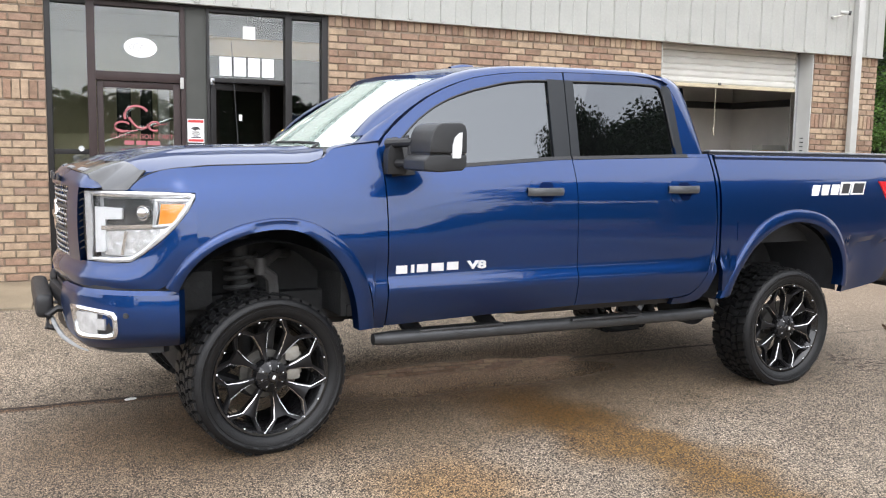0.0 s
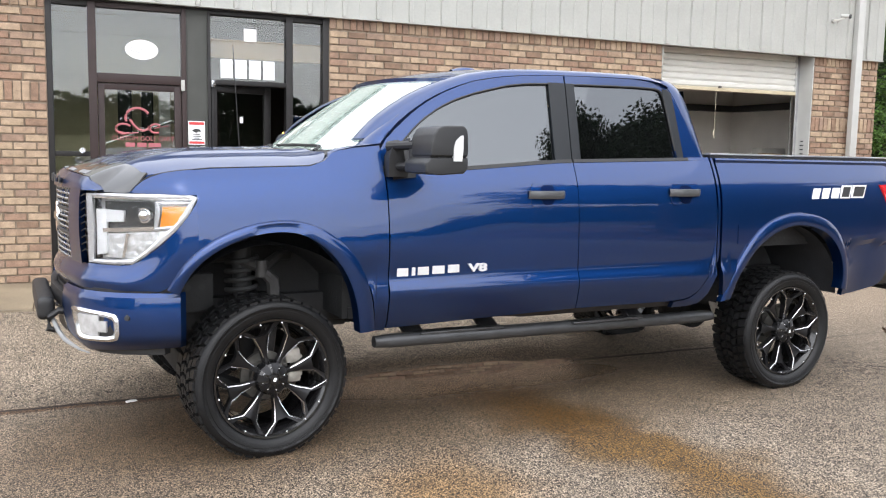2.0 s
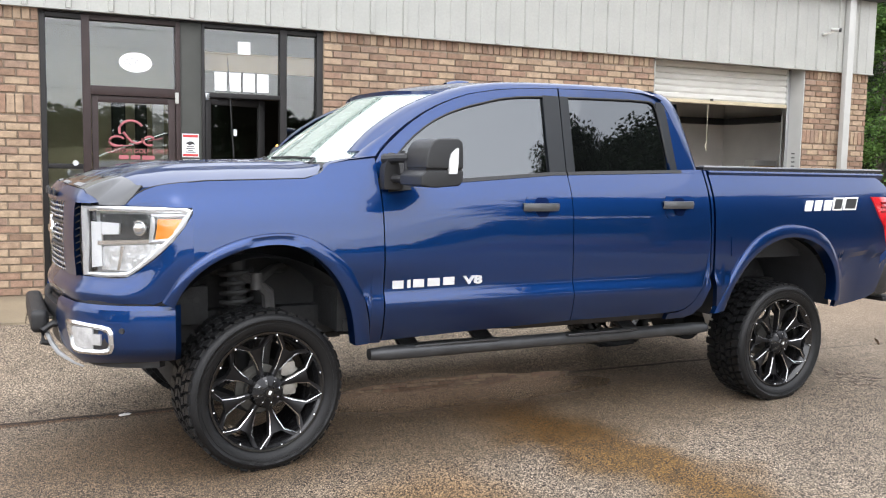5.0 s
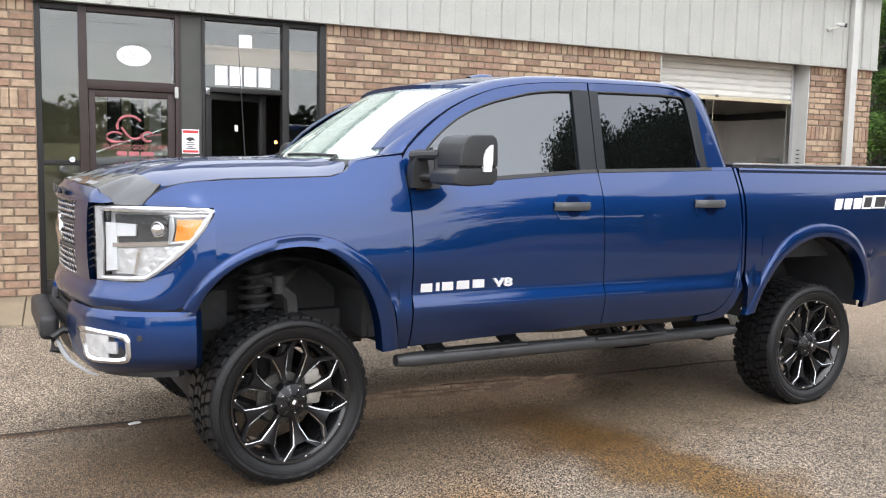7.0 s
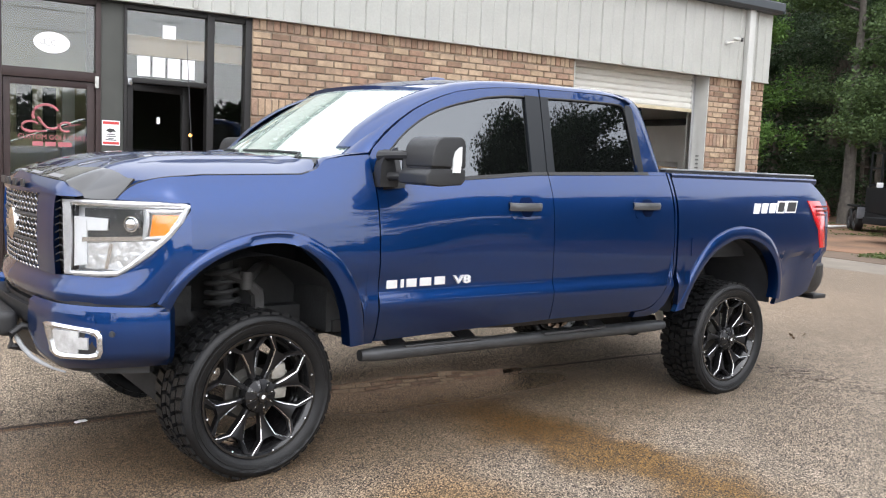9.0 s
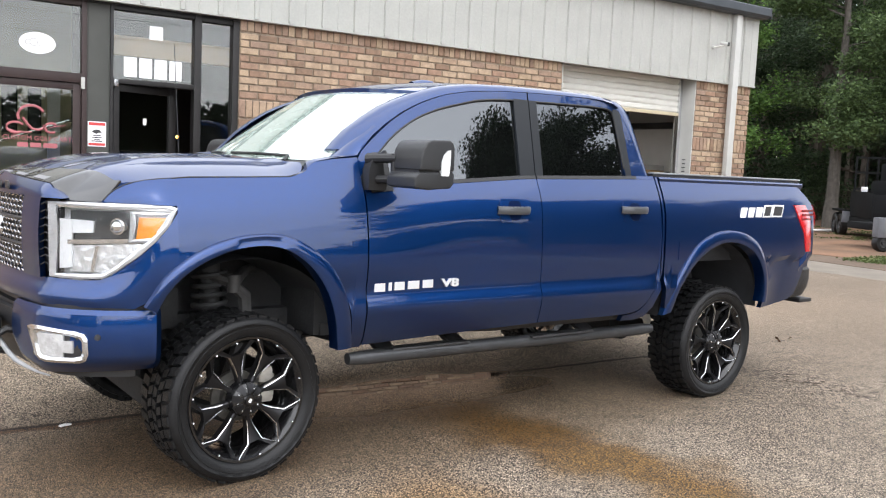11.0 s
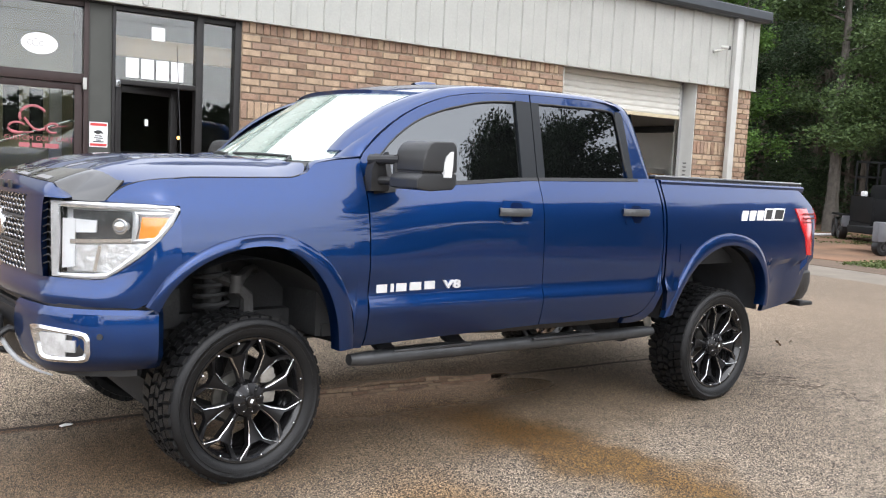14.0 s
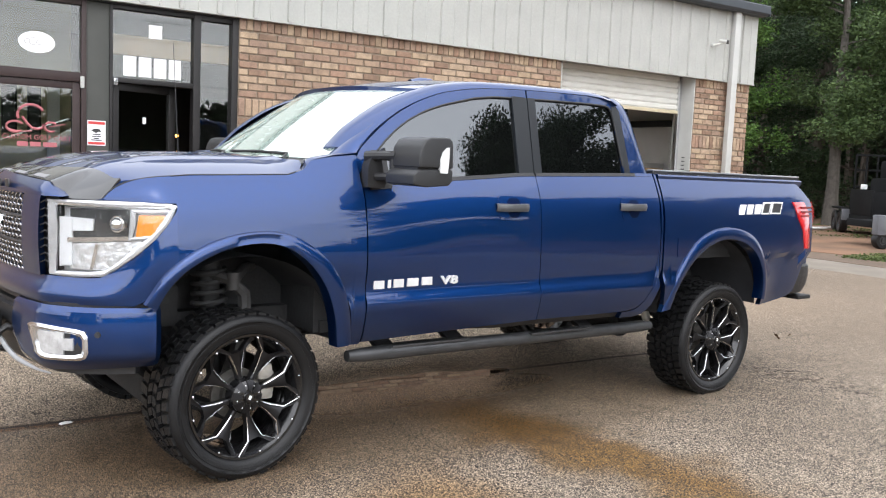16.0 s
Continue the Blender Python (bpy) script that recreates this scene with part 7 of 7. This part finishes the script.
LEAF_A = leaf_material("mid_green_leaves", (0.034, 0.060, 0.022), (0.105, 0.160, 0.056))
LEAF_B = leaf_material("bright_green_leaves", (0.045, 0.095, 0.022), (0.125, 0.225, 0.050))
LEAF_C = leaf_material("deep_green_leaves", (0.020, 0.037, 0.018), (0.060, 0.095, 0.042))
# leaf green darkened in the colour, standing in for trees seen against the sky
LEAF_D = leaf_material("backlit_dark_leaves", (0.008, 0.018, 0.007), (0.022, 0.042, 0.015))
LEAF_G = leaf_material("grass_blades", (0.05, 0.075, 0.022), (0.12, 0.15, 0.05))
BARK = mat("bark", (0.13, 0.11, 0.09), 0.9, var=0.5, scale=6, bump=0.8, bscale=30)
BARK_PALE = mat("pale_bark", (0.085, 0.075, 0.064), 0.9, var=0.45, scale=7, bump=0.8, bscale=35)


def leaves(name, centres, per, spread_r, size, material, parent, seed, kind=""):
    """Small pointed leaves in clumps round the centres, as one mesh."""
    rng = np.random.default_rng(seed)
    c = np.repeat(np.array(centres, float), per, axis=0)
    n = len(c)
    off = rng.normal(size=(n, 3))
    off *= (rng.random((n, 1)) ** 0.5) / np.linalg.norm(off, axis=1, keepdims=True)
    c = c + off * np.array(spread_r)
    s = size * (0.6 + 0.8 * rng.random((n, 1)))
    d = rng.normal(size=(n, 3))
    d[:, 2] *= 0.5
    d /= np.linalg.norm(d, axis=1, keepdims=True)
    e = rng.normal(size=(n, 3))
    e -= d * (e * d).sum(1, keepdims=True)
    e /= np.linalg.norm(e, axis=1, keepdims=True)
    f = np.cross(d, e)
    v = np.stack([c - d * s * 0.5, c + e * s * 0.26 + f * s * 0.06, c + d * s * 0.5, c - e * s * 0.26 + f * s * 0.06], 1).reshape(-1, 3)
    q = np.arange(4 * n).reshape(-1, 4)
    me = bpy.data.meshes.new(name)
    me.from_pydata(v.tolist(), [], q.tolist())
    me.materials.append(material)
    ob = new(name, me)
    if parent is not None:
        ob.parent = parent
    if kind:
        ob["kind"] = kind
    return ob


def tree(at, height, radius, seed, leaf, bark, label, base=0.3, clumps=90, per=60, size=0.17, trunk=0.16, lean=(0, 0), tiers=False):
    """A tapered trunk with limbs, and a ragged crown of leaf clumps on the limbs."""
    rnd = random.Random(seed)
    ob = empty("tree", label, "tree", "trees", at)
    bm = bmesh.new()
    pts, rs = [], []
    for i in range(9):
        t = i / 8
        pts.append((lean[0] * t + rnd.uniform(-0.08, 0.08) * t, lean[1] * t + rnd.uniform(-0.08, 0.08) * t, height * 0.92 * t - 0.1))
        rs.append(trunk * (1.25 if i == 0 else 1) * (1 - 0.85 * t))
    tube(bm, pts, rs, 10)
    centres = []
    for k in range(22):
        t = base + (0.95 - base) * (k + rnd.random()) / 22
        a = rnd.uniform(0, math.tau)
        ln = radius * (0.45 + 0.75 * rnd.random()) * (1.0 - 0.65 * max(0, (t - 0.45) / 0.55))
        p = Vector((lean[0] * t, lean[1] * t, height * 0.92 * t))
        q = p + Vector((math.cos(a) * ln, math.sin(a) * ln, ln * rnd.uniform(0.05, 0.45)))
        m = p.lerp(q, 0.5) + Vector((0, 0, ln * 0.08))
        tube(bm, [p, m, q], [trunk * 0.35 * (1 - t * 0.7), trunk * 0.2 * (1 - t * 0.7), 0.012], 5)
        for _ in range(max(2, clumps // 22)):
            s = rnd.uniform(0.35, 1.08)
            centres.append(p.lerp(q, s) + Vector((rnd.gauss(0, .32), rnd.gauss(0, .32), rnd.gauss(0, .28))) * (radius / 3))
    part("trunk", bm, bark, ob)
    wide, deep = (0.20 * radius, 0.035 * radius) if tiers else (0.16 * radius + 0.15, 0.11 * radius + 0.1)
    leaves("crown", [tuple(c) for c in centres], per, (wide, wide, deep), size, leaf, ob, seed)
    return ob


# trees past the shop's corner
tree((27.6, 12.5, 0), 13, 3.0, 11, LEAF_A, BARK_PALE, "tall leafy tree with a pale bare trunk", 0.26, 220, 190, 0.135, 0.24, (0.9, 0.5))
tree((25.5, 17.0, 0), 11, 3.4, 12, LEAF_B, BARK, "bright green leafy tree behind the shop", 0.05, 220, 190, 0.135, 0.16)
tree((31.0, 9.5, 0), 12, 3.2, 13, LEAF_A, BARK, "leafy tree at the wood's edge", 0.22, 180, 190, 0.135, 0.15)
tree((24.0, 20.5, 0), 9, 3.0, 14, LEAF_B, BARK, "bright green leafy tree behind the shop", 0.03, 180, 190, 0.135, 0.14)
tree((33.5, 14.5, 0), 15, 3.4, 15, LEAF_C, BARK, "dark leafy tree at the wood's edge", 0.05, 220, 190, 0.135, 0.2)
tree((29.5, 5.5, 0), 12, 3.4, 16, LEAF_A, BARK, "leafy tree at the wood's edge", 0.16, 180, 190, 0.135, 0.17)
tree((31.0, 19.0, 0), 14, 3.6, 17, LEAF_C, BARK, "dark leafy tree at the wood's edge", 0.04, 220, 190, 0.135, 0.2)
tree((33.5, 11.0, 0), 15, 3.4, 18, LEAF_C, BARK, "dark leafy tree at the wood's edge", 0.03, 220, 190, 0.135, 0.2)


def woods(name, x0, x1, y0, y1, n, h, seed, label, per=26, size=0.5, floor=0.0):
    """A mass of far trees: dark stems and leaf clumps at all heights."""
    rnd = random.Random(seed)
    bm = bmesh.new()
    for _ in range(max(10, n // 12)):
        x, y = rnd.uniform(x0, x1), rnd.uniform(y0, y1)
        tube(bm, [(x, y, -0.2), (x + rnd.uniform(-.3, .3), y + rnd.uniform(-.3, .3), h * 0.5), (x + rnd.uniform(-.8, .8), y, h * 0.85)], [0.2, 0.14, 0.03], 6)
    ob = tagged(part(name, bm, BARK), label, "woods", kind="stuff")
    cs = [(rnd.uniform(x0, x1), rnd.uniform(y0, y1), floor + h * rnd.random() ** 0.9) for _ in range(n)]
    # stands across the lot take the green darkened as backlit
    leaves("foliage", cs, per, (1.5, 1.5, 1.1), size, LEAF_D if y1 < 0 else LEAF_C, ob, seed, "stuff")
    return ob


woods("woodland", 34, 48, 0, 44, 2000, 15, 21, "dense dark green wood behind the trailers", 60, 0.28)
woods("woodland", 48, 62, -6, 56, 1500, 15, 23, "dense dark green wood behind the trailers", 26, 0.85)
woods("woodland", -80, 60, -92, -80, 1500, 6.2, 22, "distant tree line across the road", 18, 1.0, 0.6)
woods("woodland", 38, 80, -72, -62, 700, 9, 26, "distant tree line across the road", 18, 0.9, 0.6)
woods("woodland", -75, -60, -60, 40, 800, 7, 24, "distant tree line beyond the lot", 16, 1.1)
bm = bmesh.new()
rb = random.Random(4)
sheet(bm, [[Vector((x, y, z + (0.4 * math.sin(x * 0.11) + rb.uniform(-.15, .15) if z > 0.3 else 0))) for y, z in ((-50, 0.02), (-56, 0.5), (-62, 1.6), (-70, 2.5), (-80, 3.0), (-100, 3.0), (-120, 0.0))] for x in range(-120, 101, 5)], (0, 0, -0.3))
tagged(part("grass_bank", bm, mat("dry_grass", (0.17, 0.155, 0.07), 0.9, var=0.4, scale=0.15, fine=0.4, bscale=4)), "low bank of dry grass across the road", "bank", kind="structure")
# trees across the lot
tree((16.2, -16.8, 0), 11.2, 5.4, 31, LEAF_D, BARK, "broad tree across the lot, leaves darkened as backlit", 0.40, 760, 170, 0.165, 0.26, tiers=True)
tree((21.8, -17.2, 0), 12.4, 5.4, 32, LEAF_D, BARK, "broad tree across the lot, leaves darkened as backlit", 0.20, 760, 170, 0.165, 0.26, tiers=True)
tree((31.0, -16.0, 0), 14.0, 6.4, 33, LEAF_D, BARK, "broad tree across the lot, leaves darkened as backlit", 0.08, 700, 130, 0.19, 0.26, tiers=True)

# verge out of view; tree shade is in its colour, to darken door reflections
verge = bmesh.new()
sheet(verge, [[Vector((x + 0.25 * math.sin(y), y, 0.03 + 0.02 * math.sin(x + y)) if k else (x, y, 0.0)) for k, x in enumerate((12.3 - 0.25 * (y + 12), 12.8 - 0.25 * (y + 12), 20, 40, 80))] for y in (-70, -50, -36, -26, -20, -17, -14.5, -13, -12)], (0, 0, -0.2))
tagged(part("grass_verge", verge, mat("shade_toned_grass", (0.045, 0.055, 0.022), 0.9, var=0.5, scale=1.2, fine=0.5, bscale=30, bump=0.5)), "grass under the broad trees across the lot, tree shade in its colour", "grass", kind="structure")
# undergrowth out of view, added so that the doors mirror something dark
woods("woodland", 25, 62, -30, -21, 900, 5.0, 25, "dark undergrowth below the broad trees", 22, 0.45)

# overhead lines across the road
line = empty("utility_line", "wooden utility pole with overhead lines across the road", "utility pole", at=(-30, -26, 0))
part("pole", tube(bmesh.new(), [(0, 0, -0.1), (0, 0, 11.5)], [0.16, 0.11], 10), BARK, line)
part("crossarm", box(bmesh.new(), -0.06, 0.06, -1.1, 1.1, 8.9, 9.05), BARK, line)
for dy, dz in ((-1.0, 9.1), (1.0, 9.15), (0.0, 7.2), (0.0, 10.2), (-0.3, 11.2), (0.3, 8.0), (-0.2, 5.4)):
    part("cable", tube(bmesh.new(), [(x, dy, dz - 0.8 * (1 - ((x - 32) / 32) ** 2)) for x in range(0, 65, 4)], 0.016, 5), PRINT_BLACK, line)


# ---- trailers ----
def small_wheel(at, r, parent):
    w = part("wheel", lathe([(r * 0.5, 0.0), (r * 0.55, -0.02), (r * 0.9, -0.02), (r, 0.02), (r, 0.17), (r * 0.9, 0.2), (r * 0.5, 0.2)], 28), RUBBER, parent)
    w.location = at
    c = part("rim", lathe([(0.0, 0.0), (r * 0.2, -0.01), (r * 0.25, 0.03), (r * 0.48, 0.03), (r * 0.55, -0.01)], 20), GREYTRIM, w)
    return w


T1 = Matrix.Translation((24.67, 10.45, 0.04)) @ Matrix.Rotation(radians(-140), 4, "Z")
tr = empty("utility_trailer", "black tandem-axle trailer with solid side panels on the verge", "trailer", "trailers")
tr.matrix_world = T1
BLACKSTEEL = mat("black_trailer_steel", (0.007, 0.0075, 0.0085), 0.7, spec=0.12, var=0.3, scale=5)
part("side_panel", box(bmesh.new(), 1.0, 3.6, -0.05, 0.0, 0.62, 1.35, 0.01), BLACKSTEEL, tr)
part("side_panel", box(bmesh.new(), 1.0, 3.6, 1.9, 1.95, 0.62, 1.35, 0.01), BLACKSTEEL, tr)
part("front_panel", box(bmesh.new(), 3.55, 3.6, 0.0, 1.9, 0.62, 1.3, 0.01), BLACKSTEEL, tr)
part("deck", box(bmesh.new(), -0.6, 3.6, 0.0, 1.9, 0.55, 0.62), BLACKSTEEL, tr)
part("side_rail", box(bmesh.new(), -0.6, 3.6, -0.06, 0.0, 0.42, 0.60, 0.01), BLACKSTEEL, tr)
part("mudguard", box(bmesh.new(), -0.5, 1.1, -0.26, 0.0, 0.72, 0.78, 0.02), BLACKSTEEL, tr)
GUARD = mat("dull_grey_mudguard", (0.12, 0.125, 0.14), 0.6, var=0.25, scale=6)
part("mudguard_end", box(bmesh.new(), 1.02, 1.10, -0.26, 0.0, 0.40, 0.76, 0.02), GUARD, tr)
for y in [0.0, 0.3, 0.6, 0.95, 1.3, 1.6, 1.86]:
    part("gate_bar", box(bmesh.new(), 1.06, 1.10, y, y + 0.05, 0.62, 2.35), BLACKSTEEL, tr)
for z in (1.0, 1.4, 1.9, 2.35):
    part("gate_rail", box(bmesh.new(), 1.055, 1.105, 0.0, 1.91, z, z + 0.05), BLACKSTEEL, tr)
part("equipment", box(box(bmesh.new(), 1.5, 3.2, 0.35, 1.5, 0.62, 1.7, 0.12), 1.9, 2.6, 0.5, 1.3, 1.6, 2.2, 0.1), BLACKSTEEL, tr, "dark covered machine on the trailer deck")
part("jerrycan", box(bmesh.new(), 1.6, 1.78, 0.08, 0.24, 1.352, 1.5, 0.03), VINYL_WHITE, tr, "small white can")
for x in (-0.1, 0.68):
    small_wheel((x, -0.24, 0.33), 0.33, tr)
T2 = Matrix.Translation((18.72, 6.36, 0.04)) @ Matrix.Rotation(radians(-30), 4, "Z")
tr = empty("flat_trailer", "low black trailer with a grey steel mudguard", "trailer", "trailers")
tr.matrix_world = T2
part("mudguard", box(bmesh.new(), -0.15, 0.24, -0.22, 0.02, 0.33, 0.80, 0.03), GUARD, tr)
part("frame", box(bmesh.new(), 0.25, 4.5, 0.1, 1.7, 0.45, 0.62, 0.02), BLACKSTEEL, tr)
part("side_board", box(bmesh.new(), 0.3, 4.5, 0.06, 0.1, 0.45, 0.95, 0.01), BLACKSTEEL, tr)
small_wheel((0.05, -0.18, 0.21), 0.21, tr)
pole = part("white_pole", tube(bmesh.new(), [(21.8, 11.35, 0.085), (24.3, 11.1, 0.085), (25.6, 11.05, 0.085)], 0.045, 8), VINYL_WHITE)
tagged(pole, "white plastic pole lying on the clay verge", "pole")

scrap = part("paper_scrap", prism(bmesh.new(), [(-0.035, 0.0), (0.022, 0.0), (0.034, 0.004), (0.0, 0.008), (-0.028, 0.005)], -0.012, 0.018), VINYL_WHITE)
scrap.matrix_world = pose(-0.506, 1.262, 0.008, 0, 0, 15)
tagged(scrap, "small crumpled white scrap on the asphalt", "litter")
# grass tufts and fallen leaves on the verge
rnd = random.Random(77)
cs = [(rnd.uniform(15.5, 17.2), rnd.uniform(2.6, 5.3), 0.05) for _ in range(90)] + [(rnd.uniform(21.0, 30), rnd.uniform(5, 13), 0.05) for _ in range(140)]
cs = [c for c in cs if (math.sin(c[0] * 1.7) + math.cos(c[1] * 1.3)) > 0.0]
tagged(leaves("grass", cs, 40, (0.40, 0.40, 0.035), 0.07, LEAF_G, None, 5), "sparse grass tufts on the clay verge", "grass", kind="stuff")
cs = [(rnd.uniform(3.5, 12), rnd.uniform(-2.5, 4.0), 0.018) for _ in range(26)]
tagged(leaves("fallen_leaves", cs, 3, (0.25, 0.25, 0.003), 0.05, mat("dead_leaf", (0.10, 0.06, 0.03), 0.8, var=0.4, scale=30), None, 6), "brown fallen leaves on the asphalt", "leaves", kind="stuff")

# ---- bricks, in courses from the top: soldiers under the siding, nine rows, soldiers, rows to the walk ----
COURSE, LEN, JOINT = 0.0755, 0.2065, 0.010


def brick_mesh():
    bm = bmesh.new()
    b = 0.08
    a = [bm.verts.new((x, 0.0, z)) for x, z in ((-.5 + b * .4, -.5 + b), (.5 - b * .4, -.5 + b), (.5 - b * .4, .5 - b), (-.5 + b * .4, .5 - b))]
    c = [bm.verts.new((x, 0.35, z)) for x, z in ((-.5, -.5), (.5, -.5), (.5, .5), (-.5, .5))]
    d = [bm.verts.new((x, 1.0, z)) for x, z in ((-.5, -.5), (.5, -.5), (.5, .5), (-.5, .5))]
    bm.faces.new(a)
    for p, q in ((a, c), (c, d)):
        for i in range(4):
            bm.faces.new((p[i], q[i], q[(i + 1) % 4], p[(i + 1) % 4]))
    bmesh.ops.recalc_face_normals(bm, faces=bm.faces[:])
    me = bpy.data.meshes.new("brick")
    bm.to_mesh(me)
    bm.free()
    me.materials.append(BRICK)
    return me


BRICKMESH = brick_mesh()


def courses():
    """(z0, height, soldier) of every course."""
    out = [(2.845, 0.2, True)]
    z = 2.845
    for _ in range(9):
        z -= COURSE
        out.append((z, COURSE, False))
    z -= 0.2065
    out.append((z, 0.2065, True))
    while z > 0.2:
        z -= COURSE
        out.append((z, COURSE, False))
    return out


def layout(u0, u1):
    """Bricks of one stretch of wall: centre u, z, width, height."""
    out = []
    for i, (z, h, soldier) in enumerate(courses()):
        step = 0.0755 if soldier else LEN
        off = 0 if soldier or i % 2 else LEN / 2
        k = 0
        u = u0 - off
        while u < u1 - 0.02:
            a, b = max(u, u0), min(u + step, u1)
            if b - a > 0.03:
                out.append(((a + b) / 2, z + h / 2, b - a - JOINT, h - JOINT))
            u += step
    return out


rnd = random.Random(9)
near, rest = [], []
for u0, u1 in ((-3.6, STORE0), (STORE1, BAY0), (BAY1, U1)):
    for b in layout(u0, u1):
        seen = b[1] > 2.28 if u0 == STORE1 else (b[1] > 2.0 if u0 == BAY1 else b[0] > -3.3)
        (near if seen else rest).append(b)
rest += [b for b in layout(U0, -3.6)]
rest += near[300:]
for u, z, w, h in near[:300]:
    ob = new("brick", BRICKMESH)
    ob.parent = wall
    ob.matrix_basis = Matrix.Translation((u, rnd.uniform(-0.002, 0.002), z)) @ Matrix.Rotation(rnd.uniform(-0.006, 0.006), 4, "Y") @ Matrix.Diagonal((w, 0.05, h, 1))
verts, faces = [], []
src_v = [v.co.copy() for v in BRICKMESH.vertices]
src_f = [tuple(p.vertices) for p in BRICKMESH.polygons]
for u, z, w, h in rest:
    n0 = len(verts)
    dy = rnd.uniform(-0.002, 0.002)
    verts += [(u + v.x * w, dy + v.y * 0.05, z + v.z * h) for v in src_v]
    faces += [tuple(n0 + i for i in f) for f in src_f]
# the end wall, seen edge-on
for u, z, w, h in layout(0.1, 13.5):
    n0 = len(verts)
    verts += [(U1 + 0.002 - v.y * 0.05, u + v.x * w, z + v.z * h) for v in src_v]
    faces += [tuple(n0 + i for i in f[::-1]) for f in src_f]
me = bpy.data.meshes.new("brickwork")
me.from_pydata(verts, [], faces)
me.materials.append(BRICK)
ob = new("brickwork", me)
ob.parent = wall
ob["kind"] = "stuff"
